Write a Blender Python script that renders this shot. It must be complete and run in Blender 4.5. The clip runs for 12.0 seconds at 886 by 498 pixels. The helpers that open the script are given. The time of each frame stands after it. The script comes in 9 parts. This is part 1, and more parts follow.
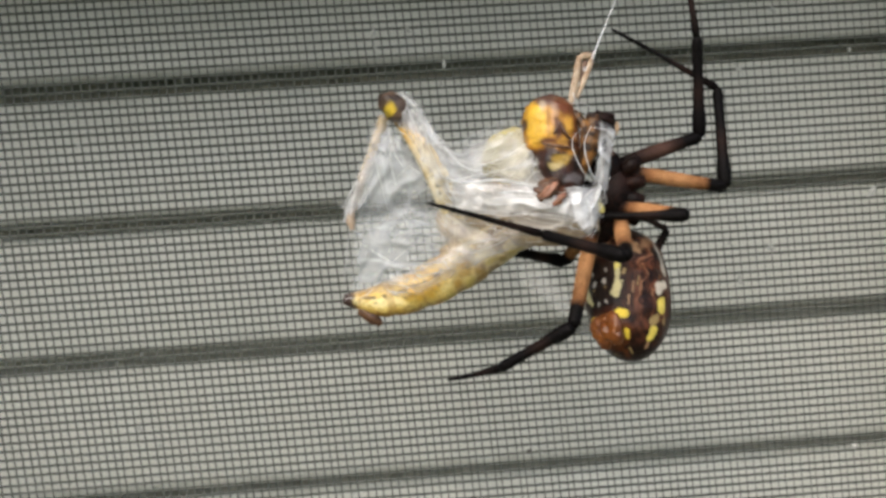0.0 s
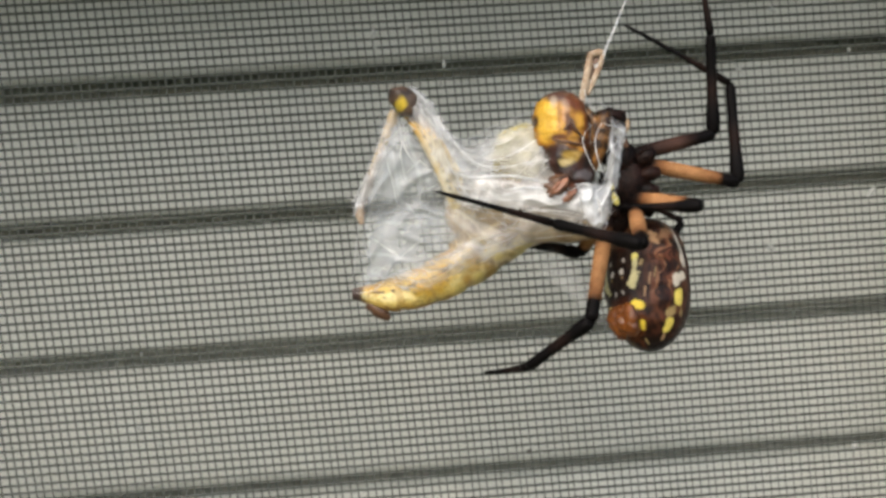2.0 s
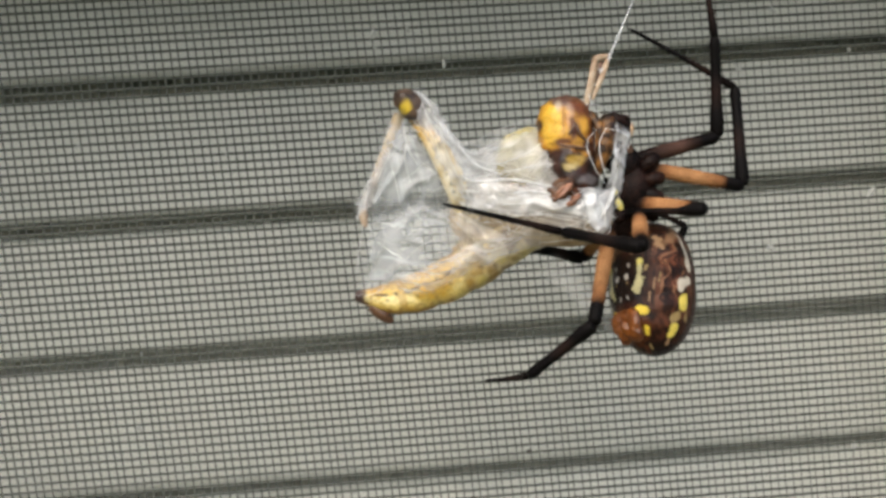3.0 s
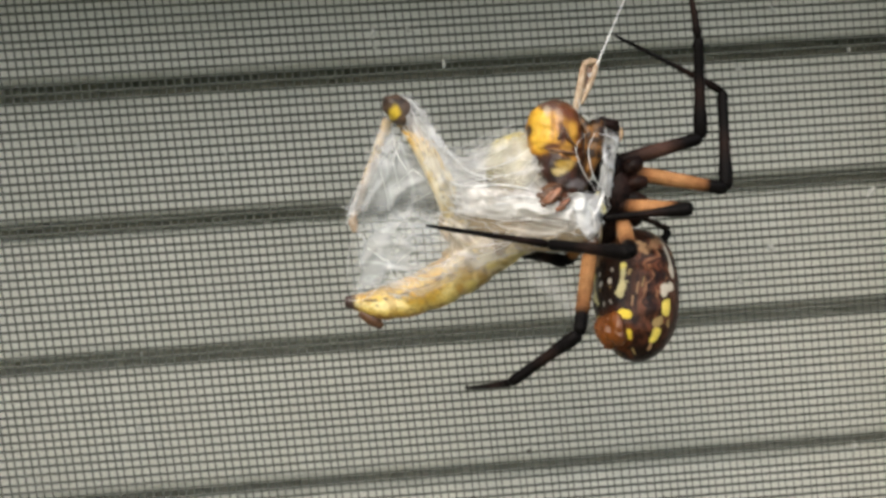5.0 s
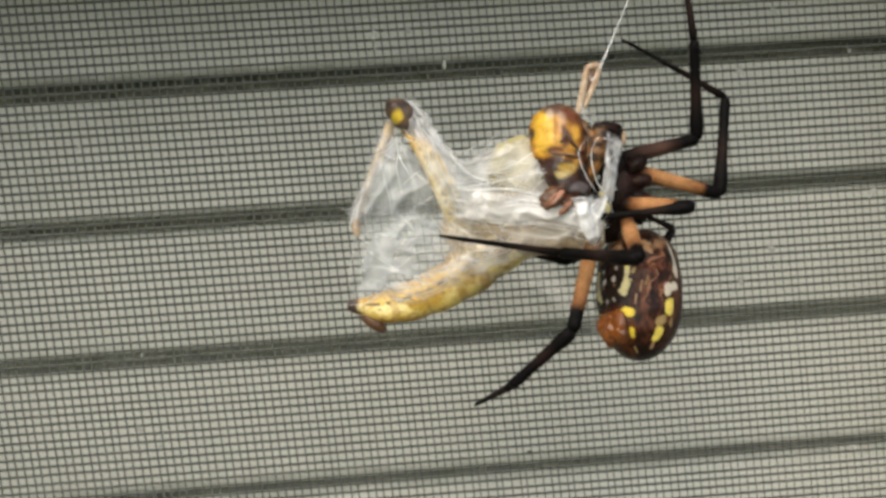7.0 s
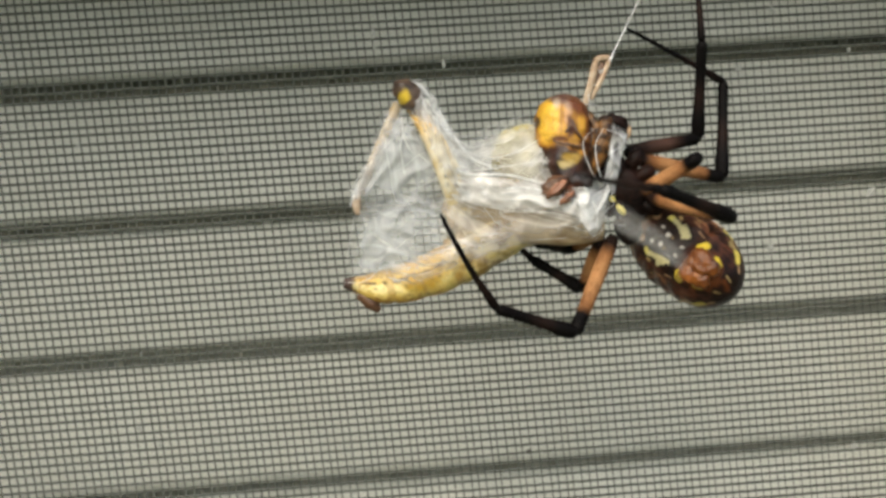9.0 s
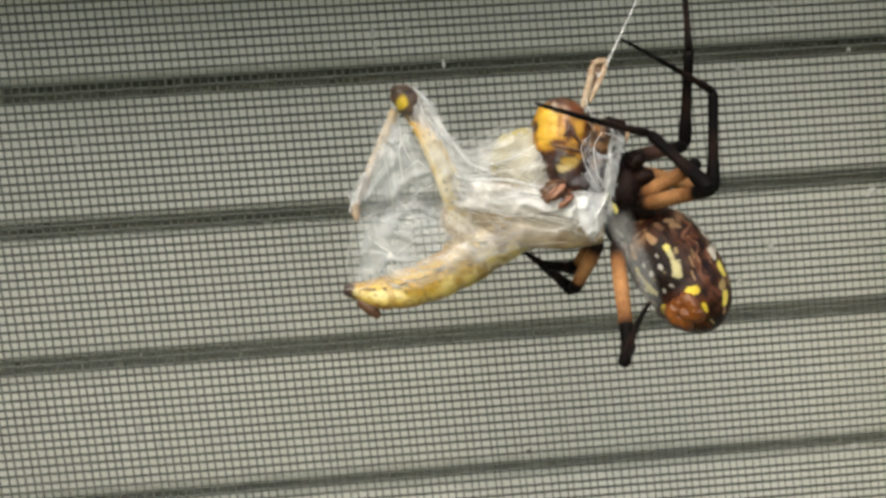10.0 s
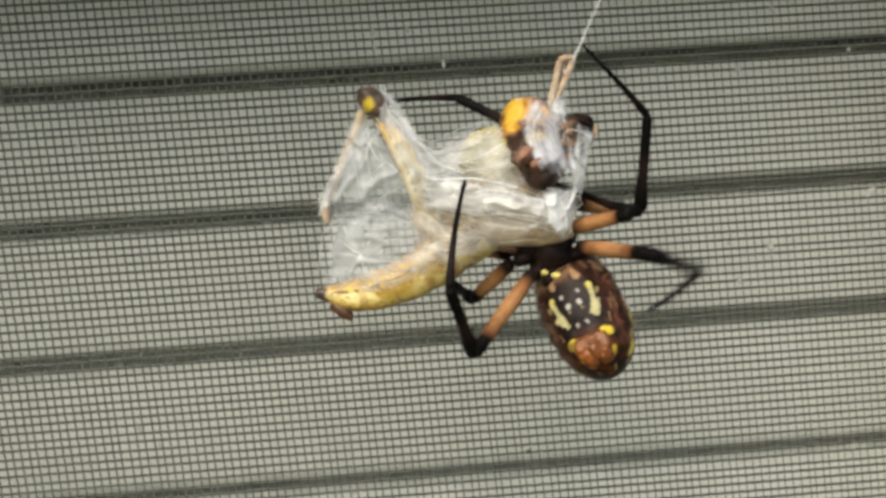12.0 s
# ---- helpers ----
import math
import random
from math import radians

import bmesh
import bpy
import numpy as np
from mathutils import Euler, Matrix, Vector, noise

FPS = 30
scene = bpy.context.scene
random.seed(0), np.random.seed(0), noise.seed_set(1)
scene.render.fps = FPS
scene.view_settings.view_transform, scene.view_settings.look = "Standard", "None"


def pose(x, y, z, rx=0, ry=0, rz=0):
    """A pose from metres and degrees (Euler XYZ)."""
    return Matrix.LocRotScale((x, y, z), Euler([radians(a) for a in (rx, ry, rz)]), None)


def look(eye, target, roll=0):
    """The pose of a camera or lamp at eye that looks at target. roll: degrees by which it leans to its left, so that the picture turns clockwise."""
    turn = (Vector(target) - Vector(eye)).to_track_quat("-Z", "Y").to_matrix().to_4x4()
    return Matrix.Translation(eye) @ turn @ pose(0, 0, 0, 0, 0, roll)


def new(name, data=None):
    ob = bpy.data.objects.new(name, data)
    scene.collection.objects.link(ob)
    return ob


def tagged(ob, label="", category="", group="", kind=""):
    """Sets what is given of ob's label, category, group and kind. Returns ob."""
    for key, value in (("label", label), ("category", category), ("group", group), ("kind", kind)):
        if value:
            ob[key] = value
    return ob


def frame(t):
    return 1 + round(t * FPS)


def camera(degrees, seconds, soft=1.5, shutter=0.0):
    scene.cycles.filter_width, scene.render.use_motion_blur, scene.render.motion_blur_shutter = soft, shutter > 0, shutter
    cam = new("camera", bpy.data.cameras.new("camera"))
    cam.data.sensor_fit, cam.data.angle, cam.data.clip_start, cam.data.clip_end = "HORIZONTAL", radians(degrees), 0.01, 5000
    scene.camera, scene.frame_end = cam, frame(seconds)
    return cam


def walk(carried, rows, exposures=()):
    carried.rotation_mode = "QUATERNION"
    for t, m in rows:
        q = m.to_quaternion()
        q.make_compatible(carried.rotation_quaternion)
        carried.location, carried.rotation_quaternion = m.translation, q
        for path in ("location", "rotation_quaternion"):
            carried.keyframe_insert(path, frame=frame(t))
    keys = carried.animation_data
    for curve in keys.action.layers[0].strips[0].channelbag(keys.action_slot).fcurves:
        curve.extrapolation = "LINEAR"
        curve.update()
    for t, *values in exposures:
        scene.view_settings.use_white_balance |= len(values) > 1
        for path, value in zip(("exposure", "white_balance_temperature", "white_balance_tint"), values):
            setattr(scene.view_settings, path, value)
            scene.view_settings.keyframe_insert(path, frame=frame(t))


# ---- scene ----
# A garden spider wraps a grasshopper in silk before an insect screen and a closed blind.
SCREEN_Y = 0.0                       # plane of the insect screen
CENTRE_Z = 1.5                       # height of the camera
U = 0.112 / 1681.3                   # drawing unit of the animals, about 0.07 mm

# ---------------------------------------------------------------- camera
cam = camera(50, 12.0, soft=3.1, shutter=0.25)
walk(cam, [
    (0, pose(0, -0.15568, 1.5, 84.99, 3.686, -3.199)),
    (5, pose(0, -0.15568, 1.5, 84.99, 3.686, -3.216)),
    (5.5, pose(0, -0.15568, 1.5, 84.99, 3.686, -3.199)),
    (6, pose(0, -0.15568, 1.5, 85.048, 3.686, -3.161)),
    (6.5, pose(0, -0.15568, 1.5, 85.143, 3.687, -3.121)),
    (7, pose(0, -0.15568, 1.5, 85.048, 3.686, -3.178)),
    (7.5, pose(0, -0.15568, 1.5, 84.99, 3.686, -3.216)),
    (12, pose(0, -0.15568, 1.5, 84.99, 3.686, -3.233))],
     exposures=[(0, 0.86, 6500, 6), (5, 0.86, 6720, 4.5), (6.5, 0.86, 6800, 3.5), (9, 0.88, 6900, 1.5), (12, 0.88, 6900, 1.5)])

# ---------------------------------------------------------------- light
world = bpy.data.worlds.new("sky")
world.use_nodes = True
scene.world = world
wn = world.node_tree
sky = wn.nodes.new("ShaderNodeTexSky")
sky.sky_type, sky.sun_disc = "NISHITA", False
sky.sun_elevation, sky.sun_rotation = radians(48), radians(205)
sky.air_density, sky.dust_density = 1.0, 4.0
wn.links.new(sky.outputs[0], wn.nodes["Background"].inputs[0])
wn.nodes["Background"].inputs[1].default_value = 0.13

sun = new("sun", bpy.data.lights.new("sun", "SUN"))
sun.data.energy, sun.data.angle, sun.data.color = 0.8, radians(90), (1.0, 0.98, 0.955)
sun.matrix_world = look((-0.7, -1.5, 1.85), (0, 0, 0))


# ---------------------------------------------------------------- materials
def material(name, colour, rough=0.6, second=None, scale=800.0, detail=6.0, bump=0.0, metal=0.0, attribute="",
             low=0.35, high=0.65, stretch=(1, 1, 1), coat=0.0, gloss=0.5):
    """A surface whose colour wanders between two tones at two scales, with fine relief."""
    m = bpy.data.materials.new(name)
    m.use_nodes = True
    n, l = m.node_tree.nodes, m.node_tree.links
    b = n["Principled BSDF"]
    b.inputs["Roughness"].default_value, b.inputs["Metallic"].default_value = rough, metal
    b.inputs["Coat Weight"].default_value = coat
    b.inputs["Specular IOR Level"].default_value = gloss
    tc, mp = n.new("ShaderNodeTexCoord"), n.new("ShaderNodeMapping")
    mp.inputs["Scale"].default_value = stretch
    l.new(tc.outputs["Object"], mp.inputs[0])
    fine, broad = n.new("ShaderNodeTexNoise"), n.new("ShaderNodeTexNoise")
    for node, s in ((fine, scale), (broad, scale / 7)):
        node.inputs["Scale"].default_value, node.inputs["Detail"].default_value = s, detail
        l.new(mp.outputs[0], node.inputs["Vector"])
    add = n.new("ShaderNodeMath")
    add.operation = "MULTIPLY_ADD"
    l.new(fine.outputs["Fac"], add.inputs[0])
    add.inputs[1].default_value = 0.5
    half = n.new("ShaderNodeMath")
    half.operation = "MULTIPLY"
    l.new(broad.outputs["Fac"], half.inputs[0])
    half.inputs[1].default_value = 0.5
    l.new(half.outputs[0], add.inputs[2])
    ramp = n.new("ShaderNodeValToRGB")
    ramp.color_ramp.elements[0].position, ramp.color_ramp.elements[1].position = low, high
    ramp.color_ramp.elements[0].color = (*colour, 1)
    ramp.color_ramp.elements[1].color = (*(second or colour), 1)
    l.new(add.outputs[0], ramp.inputs[0])
    out = ramp.outputs[0]
    if attribute:
        at_node, mix = n.new("ShaderNodeAttribute"), n.new("ShaderNodeMix")
        at_node.attribute_name = attribute
        mix.data_type, mix.blend_type = "RGBA", "MULTIPLY"
        mix.inputs["Factor"].default_value = 1.0
        l.new(at_node.outputs["Color"], mix.inputs["A"])
        l.new(out, mix.inputs["B"])
        out = mix.outputs["Result"]
    l.new(out, b.inputs["Base Color"])
    if bump:
        bp = n.new("ShaderNodeBump")
        bp.inputs["Strength"].default_value, bp.inputs["Distance"].default_value = bump, 0.0003
        l.new(add.outputs[0], bp.inputs["Height"])
        l.new(bp.outputs[0], b.inputs["Normal"])
    return m


def banded(name, stops, rough=0.55, scale=6000.0, bump=0.4):
    """A leg's colours along its own length, in metres from its base, with a little mottling."""
    m = material(name, (0.5, 0.47, 0.45), rough, (1.08, 1.08, 1.08), scale * 0.6, bump=bump * 1.6, gloss=0.08)
    n, l = m.node_tree.nodes, m.node_tree.links
    tc, sep = n.new("ShaderNodeTexCoord"), n.new("ShaderNodeSeparateXYZ")
    l.new(tc.outputs["Object"], sep.inputs[0])
    rng = n.new("ShaderNodeMapRange")
    rng.inputs["From Max"].default_value = stops[-1][0]
    l.new(sep.outputs[0], rng.inputs[0])
    ramp = n.new("ShaderNodeValToRGB")
    e = ramp.color_ramp.elements
    while len(e) < len(stops):
        e.new(0.5)
    for k, (x, c) in enumerate(stops):
        e[k].position, e[k].color = x / stops[-1][0], (*c, 1)
    l.new(rng.outputs[0], ramp.inputs[0])
    mix = n.new("ShaderNodeMix")
    mix.data_type, mix.blend_type = "RGBA", "MULTIPLY"
    mix.inputs["Factor"].default_value = 1.0
    b = n["Principled BSDF"]
    old = b.inputs["Base Color"].links[0].from_socket
    l.new(ramp.outputs[0], mix.inputs["A"])
    l.new(old, mix.inputs["B"])
    l.new(mix.outputs["Result"], b.inputs["Base Color"])
    return m


def gauze(name, colour, cover, spread, scale, flow=0.0, gloss=0.12, wisp=0.0, cloud=0.0, detail=8, fold=0.8):
    """Thin silk film that covers part of what lies behind: clouds, fine streaks and wandering wisps."""
    m = bpy.data.materials.new(name)
    m.use_nodes = True
    n, l = m.node_tree.nodes, m.node_tree.links
    n.remove(n["Principled BSDF"])

    def math_node(kind, a, b, clamp=False):
        node = n.new("ShaderNodeMath")
        node.operation, node.use_clamp = kind, clamp
        for k, v in enumerate((a, b)):
            if isinstance(v, (int, float)):
                node.inputs[k].default_value = v
            else:
                l.new(v, node.inputs[k])
        return node.outputs[0]

    def cloudy(size, stretch, detail, twist, shift):
        mp, tex = n.new("ShaderNodeMapping"), n.new("ShaderNodeTexNoise")
        mp.inputs["Scale"].default_value = (stretch, 1.0, 0.0 if flow else 1.0)
        mp.inputs["Location"].default_value = (shift, shift * 0.7, shift * 0.3)
        l.new(source, mp.inputs[0])
        l.new(mp.outputs[0], tex.inputs["Vector"])
        tex.inputs["Scale"].default_value, tex.inputs["Detail"].default_value, tex.inputs["Distortion"].default_value = size, detail, twist
        return tex.outputs["Fac"]

    def ridge(size, stretch, twist, shift, thin):
        away = math_node("ABSOLUTE", math_node("SUBTRACT", cloudy(size, stretch, 1.5, twist, shift), 0.5), 0)
        return math_node("SUBTRACT", 1.0, math_node("DIVIDE", away, thin), True)

    if flow:
        lay, edge = n.new("ShaderNodeAttribute"), n.new("ShaderNodeSeparateXYZ")
        lay.attribute_name = "flow"
        source = lay.outputs["Vector"]
        l.new(source, edge.inputs[0])
    else:
        source = n.new("ShaderNodeTexCoord").outputs["Object"]
    fine = cloudy(scale, flow or 1.0, detail, 0.25, 0.0)
    rng = n.new("ShaderNodeMapRange")
    rng.inputs["From Min"].default_value, rng.inputs["From Max"].default_value = 0.3, 0.7
    rng.inputs["To Min"].default_value, rng.inputs["To Max"].default_value = cover - spread, cover + spread
    rng.clamp = False
    l.new(fine, rng.inputs[0])
    film, folds = rng.outputs[0], fine
    if cloud:
        broad = cloudy(scale * 0.32, 0.7, 3, 0.5, 0.013)
        film = math_node("ADD", film, math_node("MULTIPLY", math_node("SUBTRACT", broad, 0.5), 4 * cloud))
        folds = math_node("ADD", math_node("MULTIPLY", fine, 0.4), math_node("MULTIPLY", broad, 2.2))
    if wisp:
        lines = math_node("ADD", ridge(scale * 0.5, 0.45, 0.8, 0.031, 0.022), math_node("MULTIPLY", ridge(scale * 0.85, 0.7, 1.2, 0.057, 0.016), 0.7))
        film = math_node("ADD", film, math_node("MULTIPLY", lines, wisp))
        folds = math_node("ADD", folds, math_node("MULTIPLY", lines, 0.25))
    film = math_node("MINIMUM", math_node("MAXIMUM", film, 0.02), 0.97)
    if flow:
        film = math_node("MULTIPLY", film, edge.outputs[2])
    dif, tra, clear = n.new("ShaderNodeBsdfDiffuse"), n.new("ShaderNodeBsdfTranslucent"), n.new("ShaderNodeBsdfTransparent")
    dif.inputs[0].default_value = tra.inputs[0].default_value = (*colour, 1)
    body, out = n.new("ShaderNodeMixShader"), n.new("ShaderNodeMixShader")
    body.inputs[0].default_value = 0.3
    l.new(dif.outputs[0], body.inputs[1])
    l.new(tra.outputs[0], body.inputs[2])
    shine, wet = n.new("ShaderNodeBsdfGlossy"), n.new("ShaderNodeMixShader")
    shine.inputs["Roughness"].default_value, wet.inputs[0].default_value = 0.35, gloss
    relief = n.new("ShaderNodeBump")
    relief.inputs["Strength"].default_value, relief.inputs["Distance"].default_value = fold, 0.0007
    l.new(folds, relief.inputs["Height"])
    for node in (dif, shine):
        l.new(relief.outputs[0], node.inputs["Normal"])
    l.new(body.outputs[0], wet.inputs[1])
    l.new(shine.outputs[0], wet.inputs[2])
    l.new(film, out.inputs[0])
    l.new(clear.outputs[0], out.inputs[1])
    l.new(wet.outputs[0], out.inputs[2])
    l.new(out.outputs[0], n["Material Output"].inputs[0])
    return m


M_SLAT = material("blind_vinyl", (0.665, 0.668, 0.618), 0.5, (0.74, 0.743, 0.692), 160, bump=0.05)
M_WIRE = material("screen_fibre", (0.072, 0.076, 0.066), 0.65, (0.115, 0.118, 0.104), 2500, gloss=0.35)
M_WALL = material("wall_render", (0.27, 0.28, 0.28), 0.9, (0.36, 0.37, 0.37), 60, bump=0.4)
M_ROOM = material("room_paint", (0.5, 0.48, 0.44), 0.9, (0.55, 0.53, 0.5), 20)
M_GROUND = material("dark_ground", (0.05, 0.07, 0.03), 0.95, (0.09, 0.105, 0.055), 3)
M_LINT = material("lint", (0.36, 0.36, 0.34), 0.9, (0.52, 0.52, 0.49), 4000)
M_CRUMB = material("dark_crumb", (0.05, 0.05, 0.04), 0.9, (0.09, 0.08, 0.07), 4000)
M_FIBRE = gauze("silk_fibre", (0.92, 0.92, 0.92), 0.82, 0.25, 1500)
M_VEIL = gauze("silk_veil", (0.80, 0.82, 0.85), 0.33, 0.09, 240, 0.7, wisp=0.14, cloud=0.30, detail=3, fold=0.25)
M_GAUZE = gauze("silk_gauze", (0.80, 0.82, 0.85), 0.33, 0.09, 230, 0.8, wisp=0.16, cloud=0.34, detail=3, fold=0.25)
M_WRAP = gauze("silk_wrap", (0.84, 0.825, 0.815), 0.38, 0.20, 560, 0.4, wisp=0.36, cloud=0.46, detail=6)
M_CORE = gauze("silk_core", (0.90, 0.875, 0.86), 0.55, 0.40, 520, 0.35, wisp=0.40, cloud=0.50, detail=6)
M_MOUTH = gauze("silk_mouth", (0.96, 0.96, 0.98), 0.84, 0.30, 620, 0.6, gloss=0.03, wisp=0.3, cloud=0.25, fold=0.4)
M_SHEET = gauze("silk_sheet", (0.82, 0.76, 0.69), 0.20, 0.16, 480, 0.3, wisp=0.34, cloud=0.36, detail=4)
M_FRESH = gauze("silk_fresh", (0.66, 0.65, 0.64), 0.26, 0.12, 500, 0.12, gloss=0.02, wisp=0.10, cloud=0.14, detail=3, fold=0.2)
M_HALO = gauze("silk_halo", (0.84, 0.84, 0.86), 0.23, 0.14, 560, 0.4, wisp=0.40, cloud=0.28, detail=5)
M_JOINT = gauze("silk_joint", (0.90, 0.90, 0.91), 0.5, 0.42, 620, 0.4, gloss=0.03, wisp=0.4, cloud=0.4)
M_MASK = gauze("silk_mask", (0.88, 0.89, 0.95), 0.32, 0.42, 560, 0.3, gloss=0.05, wisp=0.45, cloud=0.45, detail=6, fold=0.5)
M_PAINTED = material("painted_cuticle", (0.72, 0.72, 0.72), 0.36, (1.15, 1.15, 1.15), 3000, bump=0.5, attribute="tone", coat=0.12, gloss=0.3)
M_HIDE = material("spider_hide", (0.72, 0.72, 0.72), 0.28, (1.0, 1.0, 1.0), 5000, bump=0.45, attribute="tone", gloss=0.16)
M_DARK = material("dark_cuticle", (0.003, 0.002, 0.002), 0.45, (0.030, 0.012, 0.008), 2600, bump=0.9, gloss=0.10, low=0.42, high=0.7)
M_BROWN = material("brown_cuticle", (0.05, 0.022, 0.012), 0.4, (0.16, 0.075, 0.035), 3000, bump=0.4)
M_AMBER = material("amber_cuticle", (0.02, 0.009, 0.005), 0.35, (0.30, 0.14, 0.04), 1300, bump=0.6, low=0.42, high=0.62, gloss=0.3)
M_RUST = material("rust_cuticle", (0.040, 0.009, 0.004), 0.32, (0.27, 0.082, 0.012), 700, bump=0.3)
M_PALE = material("pale_cuticle", (0.32, 0.19, 0.11), 0.5, (0.66, 0.54, 0.42), 1500, bump=0.3)
M_SHANK = material("tan_shank", (0.26, 0.16, 0.09), 0.5, (0.56, 0.45, 0.33), 1800, bump=0.4)
M_JAW = material("reddish_jaw", (0.022, 0.008, 0.006), 0.36, (0.34, 0.15, 0.085), 1100, bump=0.6)
M_TAN = material("tan_cuticle", (0.38, 0.22, 0.12), 0.5, (0.6, 0.42, 0.26), 2500, bump=0.3)
M_YELLOW = material("yellow_mark", (0.62, 0.5, 0.12), 0.5, (0.75, 0.66, 0.2), 4000)
M_WING = material("folded_wing", (0.18, 0.10, 0.045), 0.55, (0.54, 0.41, 0.24), 700, bump=0.3, stretch=(1, 1, 3))
M_GREEN = material("pale_shield", (0.26, 0.205, 0.045), 0.5, (0.56, 0.48, 0.15), 1100, bump=0.3)


# ---------------------------------------------------------------- mesh helpers
def part(name, bm, mat, parent=None, label="", smooth=True):
    data = bpy.data.meshes.new(name)
    bm.to_mesh(data)
    bm.free()
    for p in data.polygons:
        p.use_smooth = smooth
    data.materials.append(mat)
    ob = new(name, data)
    if parent:
        ob.parent = parent
    return tagged(ob, label)


def box(bm, x0, x1, y0, y1, z0, z1):
    v = [bm.verts.new((x, y, z)) for x in (x0, x1) for y in (y0, y1) for z in (z0, z1)]
    for f in ((0, 1, 3, 2), (4, 6, 7, 5), (0, 4, 5, 1), (2, 3, 7, 6), (0, 2, 6, 4), (1, 5, 7, 3)):
        bm.faces.new([v[i] for i in f])


def tube(bm, points, radii, sides=8, flat=1.0, cap=True):
    """A round or flattened tube along points; flat scales its depth (y)."""
    points = [Vector(p) for p in points]
    rings, ref = [], Vector((0, 1, 0))
    for k, p in enumerate(points):
        d = (points[min(k + 1, len(points) - 1)] - points[max(k - 1, 0)]).normalized()
        a = ref - d * ref.dot(d)
        a = a.normalized() if a.length > 0.05 else d.orthogonal().normalized()
        b = d.cross(a)
        rings.append([bm.verts.new(p + (a * math.cos(q) * flat + b * math.sin(q)) * radii[k])
                      for q in (2 * math.pi * i / sides for i in range(sides))])
    for r0, r1 in zip(rings, rings[1:]):
        for i in range(sides):
            bm.faces.new((r0[i], r0[(i + 1) % sides], r1[(i + 1) % sides], r1[i]))
    if cap:
        bm.faces.new(rings[0][::-1])
        bm.faces.new(rings[-1])


def spline(points, n):
    """n points on a smooth curve through the given ones."""
    p = [Vector(q) for q in points]
    p = [2 * p[0] - p[1], *p, 2 * p[-1] - p[-2]]
    out = []
    for i in range(n):
        s = i / (n - 1) * (len(p) - 3)
        k = min(int(s), len(p) - 4)
        f = s - k
        a, b, c, d = p[k:k + 4]
        out.append(0.5 * (2 * b + (c - a) * f + (2 * a - 5 * b + 4 * c - d) * f * f + (3 * b - a - 3 * c + d) * f ** 3))
    return out


def along(values, n):
    return list(np.interp(np.linspace(0, 1, n), np.linspace(0, 1, len(values)), values))


def blob(bm, centre, radii, turn=0.0, segments=24, rings=16, rough=0.0, seed=0):
    """An uneven rounded lump; turn tips it in the x-z plane, in degrees."""
    m = Matrix.Translation(centre) @ Matrix.Rotation(radians(-turn), 4, "Y") @ Matrix.Diagonal((*radii, 1))
    made = bmesh.ops.create_uvsphere(bm, u_segments=segments, v_segments=rings, radius=1.0, matrix=m)["verts"]
    size = min(radii)
    for v in made:
        v.co += (v.co - Vector(centre)).normalized() * noise.noise(v.co / size * 1.3 + Vector((seed, 0, 0))) * rough * size
    return made


def painted(ob, tone):
    """Stores a colour at each vertex, from the vertex's place on the thing."""
    layer = ob.data.color_attributes.new("tone", "FLOAT_COLOR", "POINT")
    for v in ob.data.vertices:
        layer.data[v.index].color = (*tone(v.co / U), 1)


def blend(a, b, f):
    f = max(0.0, min(1.0, f))
    return tuple(x + (y - x) * f for x, y in zip(a, b))


def step(x, lo, hi):
    f = max(0.0, min(1.0, (x - lo) / (hi - lo)))
    return f * f * (3 - 2 * f)


def mm(x, y, z, rx, ry, rz):
    return pose(x / 1000, y / 1000, z / 1000, rx, ry, rz)


# ---------------------------------------------------------------- the place
HEAD, SILL, LEFT, SIDE = CENTRE_Z + 0.056, CENTRE_Z - 0.42, 0.30, 0.100      # unseen window opening; head and right side set close to shade the view
FRONT = -0.048                                                   # face of the wall

# ground out of view, its dark green tone chosen for little bounce from below
bm = bmesh.new()
bmesh.ops.create_circle(bm, cap_ends=True, segments=64, radius=3000)
tagged(part("ground", bm, M_GROUND, label="unseen ground below the window, kept dark to limit bounced light", smooth=False), category="ground", kind="structure")

# added wall out of view: its near head and right reveal hold back sky light
bm = bmesh.new()
box(bm, -4, -LEFT, FRONT, 0.16, 0, 2.7)
box(bm, SIDE, 4, FRONT, 0.16, 0, 2.7)
box(bm, -LEFT, SIDE, FRONT, 0.16, HEAD, 2.7)
box(bm, -LEFT, SIDE, FRONT, 0.16, 0, SILL)
tagged(part("wall_south", bm, M_WALL, label="unseen outside wall, its window opening set close to shade the blind", smooth=False), category="wall", kind="structure")
bm = bmesh.new()
box(bm, -4, 4, 3.0, 3.1, 0, 2.7)
box(bm, -4.1, -4, 0.16, 3.1, 0, 2.7)
box(bm, 4, 4.1, 0.16, 3.1, 0, 2.7)
tagged(part("wall_north", bm, M_ROOM, label="plain walls of the dark room behind", smooth=False), category="wall", kind="structure")
bm = bmesh.new()
box(bm, -4.1, 4.1, FRONT, 3.1, 2.704, 2.8)
tagged(part("ceiling", bm, M_ROOM, label="plain ceiling of the room behind", smooth=False), category="ceiling", kind="structure")

